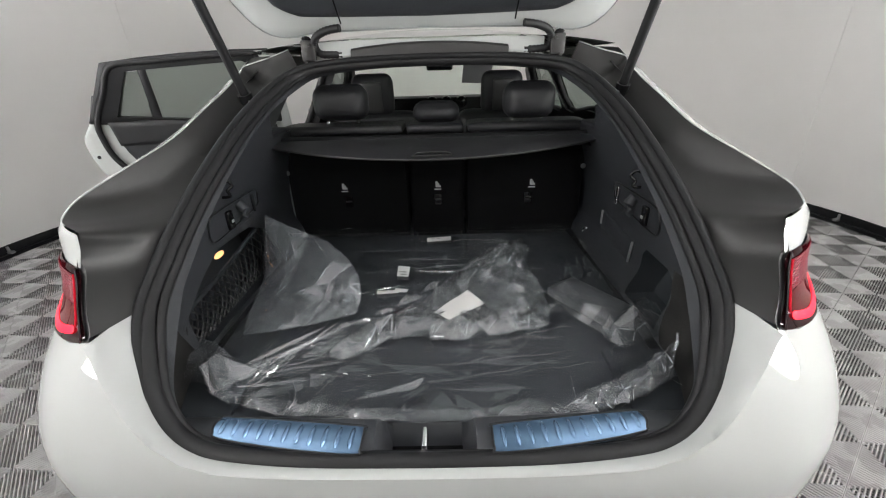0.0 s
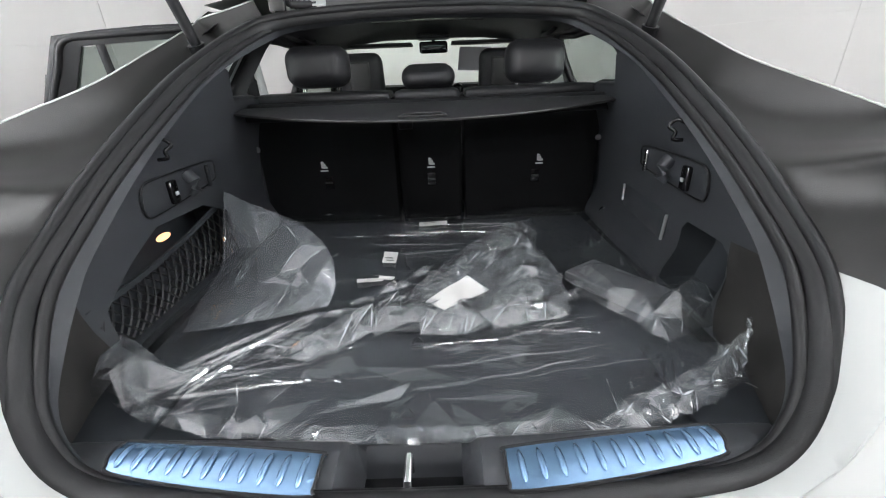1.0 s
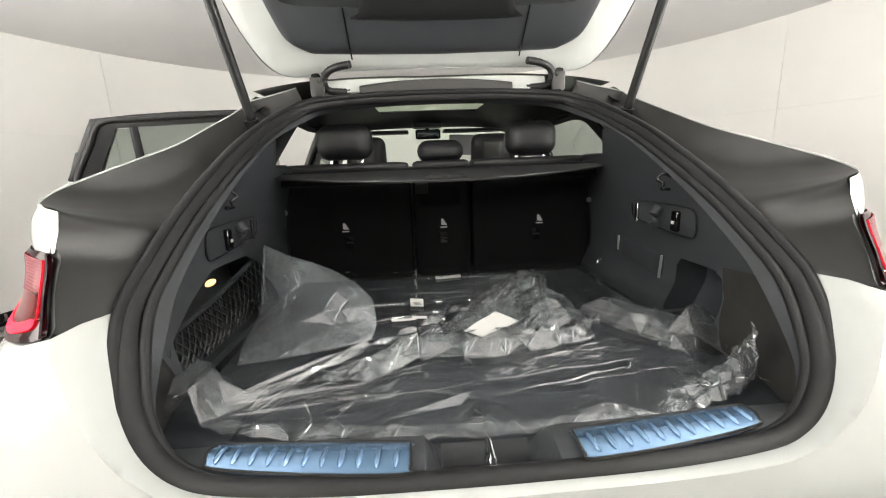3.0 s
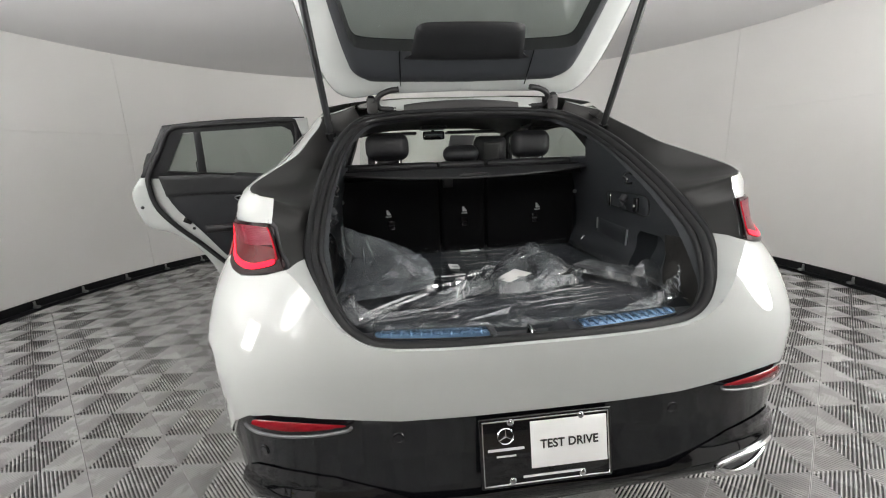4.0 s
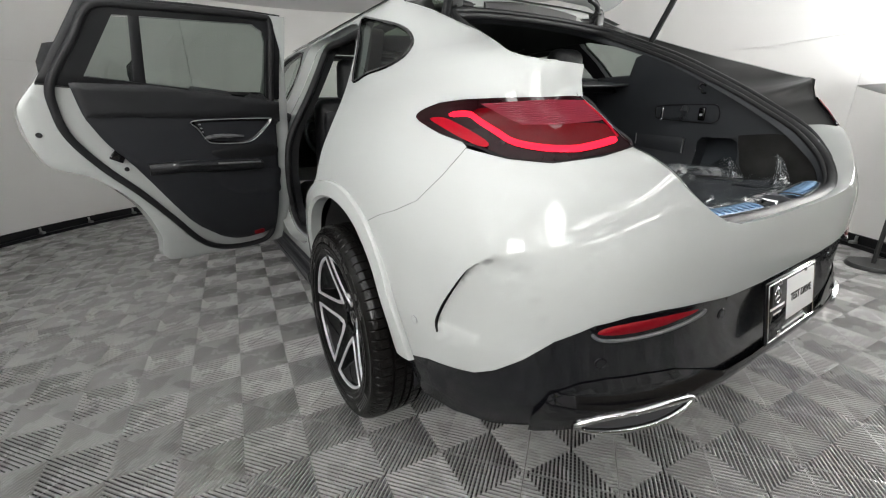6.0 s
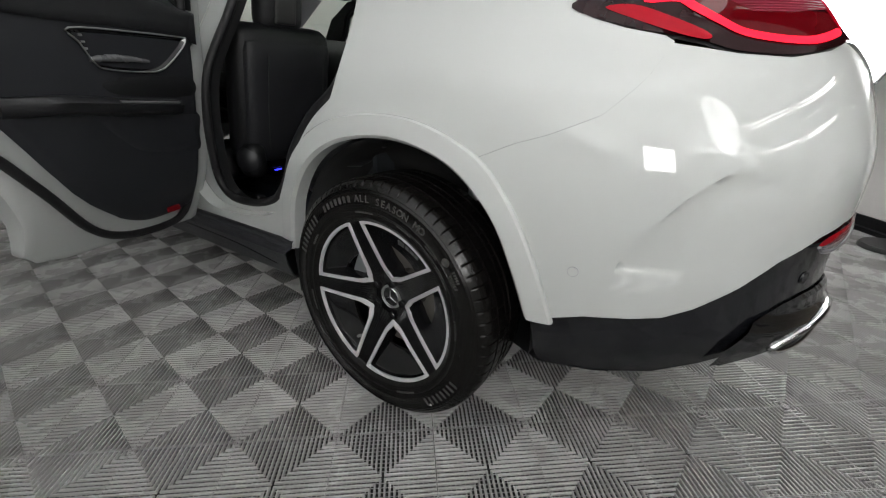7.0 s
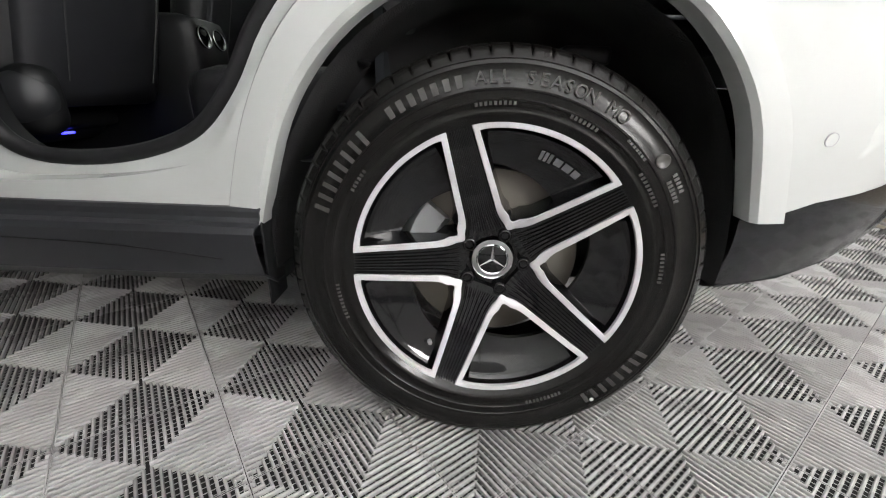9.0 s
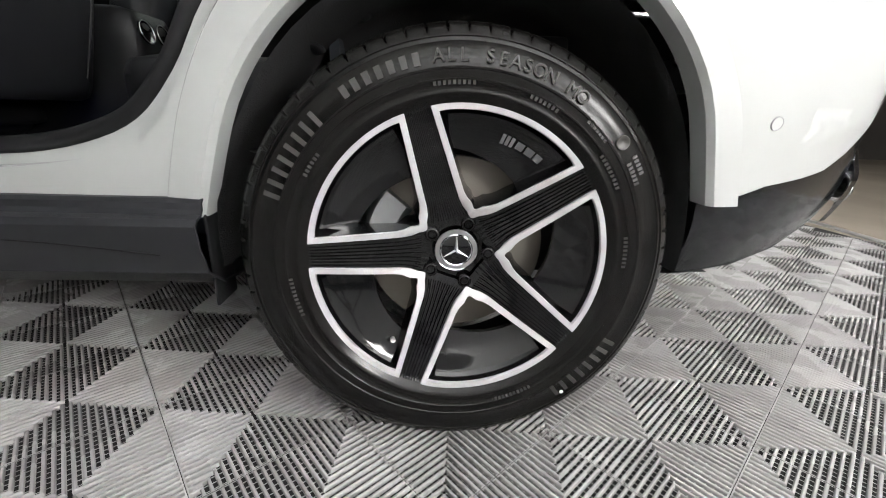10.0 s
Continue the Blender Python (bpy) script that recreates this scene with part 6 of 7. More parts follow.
def build_boot(car):
    floor_pts = [(-.52, -.70), (-.50, -.80), (-.44, -.868), (.44, -.868), (.50, -.80), (.52, -.70), (.535, -.30), (.525, .06), (-.525, .06), (-.535, -.30)]
    part("load_floor", patch(floor_pts, lambda x, y, o: (x, y, .842 + o), .05, .02, (), lambda p: (0, 0, 1), .006), CARPET, car, "dark grey carpeted load floor")
    prof = [(.07, .845), (.07, 1.262), (-.06, 1.262), (-.12, 1.262), (-.16, 1.34), (-.205, 1.352), (-.34, 1.298), (-.48, 1.222), (-.60, 1.153), (-.69, 1.098), (-.77, 1.047), (-.83, 1.000), (-.878, .955), (-.91, .915), (-.91, .845)]
    for side in (1, -1):
        hole = [[(-.69, .862), (-.655, .94), (-.57, .99), (-.47, 1.035), (-.30, 1.030), (-.20, .985), (-.18, .90), (-.18, .862)]] if side == 1 else [[(-.625, .862), (-.60, .985), (-.575, 1.0), (-.46, 1.0), (-.445, .98), (-.45, .862)]]
        hole = [[tuple(p) for p in h] for h in hole]
        bm = patch(prof, lambda y, z, o: (-side_x(y, z), y, z), .022, 0.0, hole, lambda p: (1, 0, 0))
        pan = part("boot_side_trim", sided(bm, side), TRIM, car, "dark grey moulded boot side trim")
        ring = dense(hole[0], .02)
        deep = .10 if side == 1 else .085
        rows = [[(-side_x(y, z), y, z) for y, z in ring], [(-side_x(y, z) - .012, y, z) for y, z in inset(ring, -.004)], [(-side_x(y, z) - deep, y, z) for y, z in ring]]
        part("recess_wall", sided(grid_bm(rows, close_v=True), side), CARPET, pan)
        part("recess_back", sided(patch(ring, lambda y, z, o: (-side_x(y, z) - deep + .002, y, z), .05), side), CARPET, pan)
        # switch and hook panel
        felt = [(-.605, .97), (-.60, 1.012), (-.66, 1.018), (-.72, 1.022)] if side == -1 else [(-.70, .93), (-.705, .985), (-.72, 1.01)]
        felt = [(-.63, .90), *felt] if side == -1 else felt
        felt += [(-.775, 1.018), (-.83, .985), (-.872, .945), (-.902, .908), (-.902, .850), (-.665 if side == -1 else -.70, .850)]
        part("side_carpet", sided(patch(felt, lambda y, z, o: (-side_x(y, z) + .004 + o, y, z), .025, .003, (), lambda p: (1, 0, 0), .003), side), FELT, pan, "dark felt lower lining")
        ahead = .018 if side == 1 else 0
        pl = curve([(y + ahead, z) for y, z in ((-.262, 1.130), (-.252, 1.105), (-.262, 1.080), (-.36, 1.068), (-.48, 1.058), (-.512, 1.066), (-.520, 1.095), (-.510, 1.124), (-.48, 1.132), (-.37, 1.134))], 3, True)
        pn = part("hook_panel", sided(patch(pl, lambda y, z, o: (-side_x(y, z) + .004 + o * .7, y, z), .02, .004, (), lambda p: (1, 0, 0), .004), side), TRIM, car, "inset panel with hooks and switches")
        part("panel_ring", sided(tube([(-side_x(y, z) + .003, y, z) for y, z in pl], .003, 6, True), side), PLASTIC, pn)
        hy = (-.412, -.352, -.272) if side == 1 else (-.455, -.385, -.285)
        part("release_switch", sided(box((-side_x(hy[0], 1.095) + .010, hy[0], 1.095), (.012, .026, .052), .004), side), PIANO, pn, "gloss black release switch")
        part("switch_mark", sided(box((-side_x(hy[0], 1.10) + .017, hy[0], 1.092), (.002, .010, .008), .0005), side), PAPER, pn)
        part("bag_hook", sided(tube([(-side_x(hy[1], 1.12) + .006, hy[1], 1.122), (-side_x(hy[1], 1.1) + .022, hy[1], 1.105), (-side_x(hy[1], 1.08) + .026, hy[1], 1.085), (-side_x(hy[1], 1.075) + .014, hy[1] - .006, 1.072)], [.016, .015, .013, .008], 10), side), TRIM, pn, "moulded bag hook")
        part("slot_cover", sided(box((-side_x(hy[2], 1.1) + .008, hy[2], 1.098), (.008, .012, .055), .003), side), CHROME if side == -1 else PLASTIC, pn)
        # upper luggage hook
        hk = curve([(-.500, -.462, 1.205), (-.482, -.452, 1.213), (-.470, -.448, 1.200), (-.480, -.458, 1.190), (-.472, -.466, 1.178), (-.490, -.470, 1.176)], 4)
        part("luggage_hook", sided(tube([(p[0] - .026, p[1], p[2]) for p in hk], .0038, 8), side), PIANO, car, "gloss black luggage hook")
        ti = part("tie_down_eye", sided(tube(curve([(-.553, -.075, .885), (-.545, -.06, .905), (-.540, -.05, .885), (-.545, -.06, .862)], 5, True), .004, 6, True), side), CHROME, car, "chrome tie-down eye")
        part("tie_plate", sided(box((-.560, -.062, .885), (.012, .036, .056), .005), side), PLASTIC, ti)
        if side == -1:
            pv = [(-.165, 1.008), (-.163, .948), (-.388, .928), (-.392, .995)]
            hp = part("side_flap", sided(patch(pv, lambda y, z, o: (-side_x(y, z) + .004 + o, y, z), .03, .004, (), lambda p: (1, 0, 0), .002), side), TRIM, car, "square flap in the side trim")
            for y, z0, z1 in ((-.166, .962, 1.008), (-.391, .930, .992)):
                part("flap_edge", sided(tube([(-side_x(y, z) + .006, y, z) for z in (z0, z1)], .0035, 6), side), STEEL, hp)
    lamp = part("boot_lamp", moved(revolve([(0, .008), (.011, .007), (.015, .003), (.0165, 0)], 20, "z"), Matrix.Translation((-.612, -.40, .985)) @ pose(0, 0, 0, 0, 70, 0) @ Matrix.Diagonal((.50, 1.50, 1, 1))), BOOTLAMP, car, "lit warm boot lamp")
    # net pocket
    net_part(car)
    # sill with two ribbed plates
    rows = []
    for x in np.linspace(-.47, .47, 80):
        k = abs(x)
        dip = .070 * smooth(.090, .064, k)
        back = -.872 - .012 * smooth(.40, .0, k)
        rim = -.955 - .012 * smooth(.45, .1, k)
        e = .03 * smooth(.40, .47, k)
        rows.append([(x, back + .006, .846), (x, back, .862 - dip * .3), (x, back - .016, .8785 - dip), (x, rim + .030, .8805 - dip), (x, rim + .008 + e, .874 - dip * .92), (x, rim - .004 + e, .862 - dip * .45)])
    part("boot_sill", grid_bm(rows), TRIM, car, "dark grey plastic boot sill")
    for side in (1, -1):
        part("boot_floor_edge", sided(box((-.465, -.80, .845), (.15, .24, .012), .003), side), CARPET, car)
    # black floor plate: the well's shade is put into its colour
    part("latch_well", box((0, -.935, .806), (.15, .07, .012), .004), PIANO, car)
    part("lock_striker", tube([(-.001, -.962, .845), (-.001, -.955, .878), (-.001, -.925, .880), (-.001, -.915, .845)], .0055, 10), CHROME, car, "steel lock striker")
    for side in (1, -1):
        def plate(u, v, o):
            """u along, v across."""
            x = -(.107 + .275 * u)
            fwd = -.895 - .022 * (1 - u) + .006 * u
            bck = -.950 - .026 * (1 - u) + .015 * u * u
            return (x, fwd + (bck - fwd) * v, .8825 + .004 * math.sin(math.pi * v) + o)
        pl = curve([(.03, .0), (.5, -.03), (.94, .0), (.985, .12), (1.0, .5), (.985, .82), (.93, 1.0), (.5, 1.03), (.04, 1.0), (.005, .85), (.0, .5), (.005, .12)], 4, True)
        p_ob = part("sill_plate", sided(patch(pl, plate, .04, .004, (), lambda p: (0, 0, 1), .004), side), BLUEFILM, car, "ribbed metal sill plate under blue protective film")
        part("plate_border", sided(tube([plate(u, v, .0005) for u, v in pl], .0022, 6, True), side), RUBBER, p_ob)
        for q in range(11):
            u = .07 + .086 * q
            rib = [plate(u + .012 * (v - .5), v, .0015) for v in np.linspace(.14, .86, 7)]
            part("sill_rib", sided(tube(rib, [.0012, .0038, .0042, .0042, .0042, .0038, .0012], 8, flat=.8), side), BLUEFILM, p_ob)


def net_part(car):
    """Elastic net with a black top band in the side recess."""
    def at(u, v):
        y = -.695 + .51 * u
        top = .948 - .028 * math.sin(math.pi * u) + .06 * u
        z = .850 + (top - .850) * v
        return (-.566 - .018 * math.sin(math.pi * u) * v + .012 * math.sin(math.pi * v), y, z)
    strands = []
    n = 20
    for k in range(-6, n + 7):
        for s in (1, -1):
            pts = []
            for t in np.linspace(0, 1, 10):
                u = (k + s * t * 3.4) / n
                if 0 <= u <= 1:
                    pts.append(at(u, t))
            if len(pts) > 2:
                strands.append(tube(pts, .0024, 4))
    net = part("luggage_net", join(*strands), RUBBER, car, "black elastic luggage net with a cloth top band")
    rows = [[at(u, 1.0), tuple(np.array(at(u, 1.0)) + np.array([.003, 0, .014])), tuple(np.array(at(u, 1.0)) + np.array([-.003, 0, .014]))] for u in np.linspace(0, 1, 20)]
    part("net_band", cap(grid_bm(rows, close_v=True)), CARPET, net)


# ---- cabin ----
def cushion(c, s, r=.03, bulge=.02, m=None, n=10):
    """A padded block with soft corners and a swollen face."""
    bm = bmesh.new()
    bmesh.ops.create_cube(bm, size=1)
    bmesh.ops.subdivide_edges(bm, edges=bm.edges[:], cuts=n, use_grid_fill=True)
    for v in bm.verts:
        p = Vector(v.co) * 2
        h = Vector(s) / 2
        core = Vector((h.x - r, h.y - r, h.z - r))
        q = Vector((p.x * h.x, p.y * h.y, p.z * h.z))
        inner = Vector((max(-core.x, min(core.x, q.x)), max(-core.y, min(core.y, q.y)), max(-core.z, min(core.z, q.z))))
        d = q - inner
        if d.length > 1e-6:
            q = inner + d.normalized() * r
        b = bulge * (1 - p.x ** 2 * .9) * (1 - p.z ** 2 * .9)
        q.y += math.copysign(b, p.y) * abs(p.y)
        v.co = q + Vector(c)
    if m is not None:
        bmesh.ops.transform(bm, matrix=m, verts=bm.verts)
    return bm


def headrest(parent, x, y, z, w, h, d, gap=.03):
    hr = part("headrest", cushion((x, y, z + gap + h / 2), (w, d, h), min(.045, d / 2.1), .016), LEATHER, parent, "black leather headrest")
    for s in (-1, 1):
        part("post", tube([(x + s * w * .28, y, z - .02), (x + s * w * .28, y, z + gap + .02)], .0065, 10), CHROME, hr)
        part("post_collar", revolve_at((x + s * w * .28, y, z + .002), [(0, .006), (.012, .006), (.016, 0), (.016, -.01)]), PLASTIC, hr)


def revolve_at(p, prof, n=16):
    return moved(revolve(prof, n, "z"), Matrix.Translation(p))


def build_cabin(car):
    # split rear bench: carpeted backs, leather tops
    for x0, x1 in ((-.565, -.106), (-.098, .114), (.122, .565)):
        w = x1 - x0
        c = (x0 + x1) / 2
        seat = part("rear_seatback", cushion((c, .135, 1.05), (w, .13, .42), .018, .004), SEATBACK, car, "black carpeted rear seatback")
        part("leather_front", cushion((c, .225, .98), (w - .01, .10, .55), .035, .02), LEATHER, seat)
        part("seat_top", cushion((c, .125, 1.252), (w - .006, .14, .035), .016, .002), LEATHER, seat)
        cx = {0: -.350, 1: .010, 2: .371}[0 if c < -.2 else 1 if c < .2 else 2]
        # anchor sign drawn as plain bars
        sign = [box((cx + dx, .0655, 1.045 + dz), (sx, .001, sz)) for dx, dz, sx, sz in ((-.005, .001, .006, .022), (.002, -.002, .009, .012), (.004, -.008, .016, .007), (-.001, .006, .005, .010), (0, -.019, .026, .004))]
        part("anchor_sign", join(*sign), GREYPRINT, seat, "small pale anchor sign")
        hx = cx + (.012 if c < .2 else -.012)
        hx = cx if abs(c) < .2 else hx
        a = part("anchor_pocket", box((hx, .069, .985), (.030, .010, .045), .003), PIANO, seat)
        part("anchor_bar", box((hx, .0635, .985), (.024, .003, .006), .001), PLASTIC, a)
    part("centre_latch", box((-.065, .062, 1.172), (.045, .02, .04), .005), PLASTIC, car)
    for x in (-.555, .555):
        part("seat_latch", moved(revolve([(0, .006), (.008, .005), (.010, 0)], 12, "z"), Matrix.Translation((x, .055, 1.105)) @ pose(0, 0, 0, 90, 0, 0)), STEEL, car)
    bench = car
    headrest(bench, -.336, .130, 1.262, .200, .125, .10, .02)
    headrest(bench, .351, .130, 1.256, .188, .128, .10, .018)
    headrest(bench, .012, .135, 1.256, .172, .068, .085, .006)
    # luggage cover
    cov = part("luggage_cover", tube([(-.545, -.02, 1.222), (.545, -.02, 1.222)], .026, 16), PLASTIC, car, "black roller luggage cover behind the seats")
    def flap(x, k):
        e = 1 - abs(x / .535) ** 2.0
        y1 = -.110 - .140 * e
        y = -.055 + (y1 + .055) * k
        return np.array((x, y, 1.240 - (.006 + .022 * e) * k ** 1.3))
    rows = []
    for x in np.linspace(-.532, .532, 30):
        top = [flap(x, k) for k in (0, .25, .5, .75, 1)]
        rows.append([tuple(p) for p in top] + [tuple(p - np.array((0, -.001, .007))) for p in top[::-1]])
    part("cover_flap", cap(grid_bm(rows, close_v=True)), COVER, cov, "black stiff cover flap")
    part("cover_edge", tube([tuple(flap(x, 1) - np.array((0, .0005, .003))) for x in np.linspace(-.532, .532, 30)], .0028, 6), GUTTER, cov)
    part("cover_handle", tube([tuple(flap(x, k) + np.array((0, 0, .004))) for x, k in ((-.055, .93), (-.040, .80), (.050, .80), (.065, .93), (-.055, .93))], .0022, 6), GUTTER, cov)
    for s in (-1, 1):
        part("cover_end", box((s * .548, -.02, 1.220), (.03, .06, .05), .008), PLASTIC, cov)
        part("shelf_trim", box((s * .575, -.03, 1.262), (.09, .20, .02), .008), TRIM, car)
    # bench cushions, floor and tunnel
    part("rear_bench", cushion((0, .48, .62), (1.24, .50, .20), .06, .01), LEATHER, car, "black leather rear bench")
    part("cabin_floor", box((0, 1.2, .345), (1.5, 2.2, .02)), CARPET, car)
    part("rear_bulkhead", box((0, .25, .55), (1.3, .02, .56)), CARPET, car)
    con = part("centre_console", cushion((0, 1.35, .62), (.24, .75, .55), .05, .01), PLASTIC, car, "black centre console with rear vents")
    for s in (-1, 1):
        m = Matrix.Translation((s * .045 - .02, .972, .822)) @ pose(0, 0, 0, 78, 0, 0)
        vent = part("rear_vent", moved(revolve([(0, .002), (.014, .002), (.028, .004), (.034, .006), (.036, 0)], 24, "z"), m), PIANO, con, "black round air vent")
        part("vent_ring", moved(revolve([(.0325, .006), (.0345, .0085), (.0358, .006)], 28, "z"), m), STEEL, vent)
    for s in (-1, 1):
        x = s * .37
        st = empty("front_seat")
        st.parent = car
        st["label"] = "black leather front seat"
        tilt = Matrix.Translation((x, 1.21, .62)) @ pose(0, 0, 0, 14, 0, 0)
        part("backrest", cushion((0, 0, .305), (.52, .15, .61), .07, .03, tilt), LEATHER, st)
        part("back_shell", cushion((0, -.055, .28), (.46, .08, .56), .035, .016, tilt), SEATSHELL, st, "dark grey seat back panel")
        for q in (-.135, .165):
            part("seam", tube([tilt @ Vector((q, -.109, .08)), tilt @ Vector((q * 1.05, -.113, .28)), tilt @ Vector((q, -.108, .50))], .0022, 6), GREYSTEEL, st)
        part("seat_base", cushion((x + .02, 1.30, .568), (.40, .06, .075), .02, .004), PLASTIC, st)
        part("seat_cushion", cushion((x, 1.56, .57), (.52, .46, .17), .06, .02), LEATHER, st)
        part("integrated_headrest", cushion((0, .02, .70), (.235, .10, .24), .05, .012, tilt), LEATHER, st, "black leather headrest")
        part("headrest_panel", cushion((0, -.035, .705), (.11, .02, .17), .009, .003, tilt), GREYSTEEL, st)
        part("recliner_shroud", cushion((x - .205, 1.135, .625), (.10, .13, .17), .045, .006), PLASTIC, st)
        # the disc's highlight is put into its lighter plastic
        part("recliner_cover", moved(revolve([(0, .024), (.030, .024), (.036, .020), (.050, .018), (.058, .008), (.062, .0)], 32, "z"), Matrix.Translation((x - .240, 1.110, .630)) @ pose(0, 0, 0, 0, -90, 35)), LIT_PLASTIC, st)
        for q in (-.17, .17):
            part("seat_rail", box((x + q, 1.42, .40), (.05, .5, .06), .01), PLASTIC, st)
    part("footwell_light", box((-.35, 1.285, .521), (.040, .01, .007), .002), BLUELED, car, "small blue footwell light")
    # dashboard, vents, wheel and mirror
    rows = []
    for x in np.linspace(-.68, .68, 24):
        rows.append([(x, 2.25, 1.12), (x, 2.0, 1.205), (x, 1.78, 1.246), (x, 1.70, 1.235), (x, 1.70, 1.02), (x, 1.80, .80), (x, 2.2, .7)])
    part("dashboard", cap(grid_bm(rows, close_v=True)), PLASTIC, car, "black dashboard with round vents")
    for x in (-.052, .052, .160):
        v = part("round_vent", moved(revolve([(0, .0), (.030, .004), (.034, .014), (.041, .014), (.043, 0)], 28, "z"), Matrix.Translation((x, 1.688, 1.205)) @ pose(0, 0, 0, 90, 0, 0)), CHROME, car, "round chrome air vent")
        part("vent_core", moved(revolve([(0, .010), (.010, .010), (.026, .006), (.029, .004)], 20, "z"), Matrix.Translation((x, 1.684, 1.205)) @ pose(0, 0, 0, 90, 0, 0)), PIANO, v)
    sw = part("steering_wheel", moved(tube([(.185 * math.cos(radians(a)), .185 * math.sin(radians(a)), 0) for a in range(0, 360, 10)], .015, 8, True), Matrix.Translation((-.37, 1.62, .98)) @ pose(0, 0, 0, 65, 0, 0)), LEATHER, car, "black leather steering wheel")
    part("steering_hub", cushion((-.37, 1.64, .975), (.30, .05, .10), .02, .01), PLASTIC, sw)
    mir = part("rear_view_mirror", cushion((.012, 1.42, 1.455), (.17, .03, .065), .014, .004), PIANO, car, "black interior mirror with blue-tinted glass")
    part("mirror_glass", box((.012, 1.400, 1.455), (.15, .003, .050), .001), shade("mirror_glass", (.75, .8, .9), .03, metal=1, grain=(300, 0)), mir)
    part("mirror_stem", tube([(.012, 1.435, 1.46), (.012, 1.50, 1.51)], .012, 8), PIANO, mir)
    part("roof_console", cushion((.012, 1.46, 1.515), (.20, .18, .03), .012, .004), PLASTIC, car)
    for s in (-1, 1):
        part("sun_visor", box((s * .33, 1.50, 1.478), (.42, .16, .018), .007, None), PLASTIC, car)
        part("grab_handle", tube([(s * .54, .62, 1.475), (s * .525, .66, 1.455), (s * .525, .80, 1.455), (s * .54, .84, 1.475)], .010, 8), PLASTIC, car)
        part("door_mirror", cushion((s * .98, 2.02, 1.10), (.20, .09, .14), .04, .01), WHITE, car, "white door mirror")
        part("mirror_arm", tube([(s * .86, 2.05, 1.05), (s * .95, 2.03, 1.06)], .025, 8), PIANO, car)
    m = [Vector((x, 1.60 + .72 * q - .10 * (x / .6) ** 2 - .012, 1.525 - .47 * q - .03 * (x / .6) ** 2)) for q, x in ((.12, .18), (.12, .385), (.42, .375), (.42, .172))]
    part("window_sticker", solid(grid_bm([[m[0], m[1]], [m[3], m[2]]]), .0008), SENSORGREY, car, "pale grey paper sticker on the windscreen")
    part("roof_light_strip", box((0, .30, 1.526), (.16, .015, .006), .002), PAPER, car)


def build_plate(car):
    """Dealer plate with a white card; names and addresses are plain bars."""
    m = Matrix.Translation((.006, -1.038, .619)) @ pose(0, 0, 0, 80, 0, 0)
    pl = part("licence_plate", moved(box((0, 0, 0), (.320, .168, .008), .003), m), PIANO, car, "black dealer plate with a white card and chrome frame line")
    part("white_card", moved(box((.054, .013, .0048), (.186, .112, .0015), .0004), m), CARD, pl)
    part("plate_text", moved(letters("TEST DRIVE", .0275, .0006, .018), m @ Matrix.Translation((.054, .012, .0062)) @ Matrix.Diagonal((1.0, 1.05, 1, 1))), INK, pl, "black words TEST DRIVE")
    rim = [(-.152, -.076), (.152, -.076), (.152, .076), (-.152, .076)]
    part("plate_border", moved(tube([(x, y, .0045) for x, y in dense(rim, .02)], .0018, 6, True), m), CHROME, pl)
    part("emblem_ring", moved(revolve([(.017, .0045), (.0185, .0065), (.020, .0045)], 32, "z"), m @ Matrix.Translation((-.098, .040, 0))), CHROME, pl, "plain round emblem")
    part("emblem_arms", moved(join(*[tube([(0, 0, .005), (.017 * math.sin(radians(120 * q)), .017 * math.cos(radians(120 * q)), .005)], [.0028, .0008], 6) for q in range(3)]), m @ Matrix.Translation((-.098, .040, 0))), CHROME, pl)
    bars = [box((-.098, .009, .0048), (.086, .006, .001)), box((-.098, -.007, .0048), (.046, .004, .001)), box((.015, -.061, .0048), (.150, .005, .001))]
    for b in bars:
        part("plain_bar", moved(b, m), GREYPRINT, pl)
    for x, y in ((-.085, .071), (.085, .071), (-.085, -.068), (.085, -.068)):
        part("plate_screw", moved(revolve([(0, .008), (.005, .0075), (.0085, .0045)], 14, "z"), m @ Matrix.Translation((x, y, 0))), CHROME, pl)


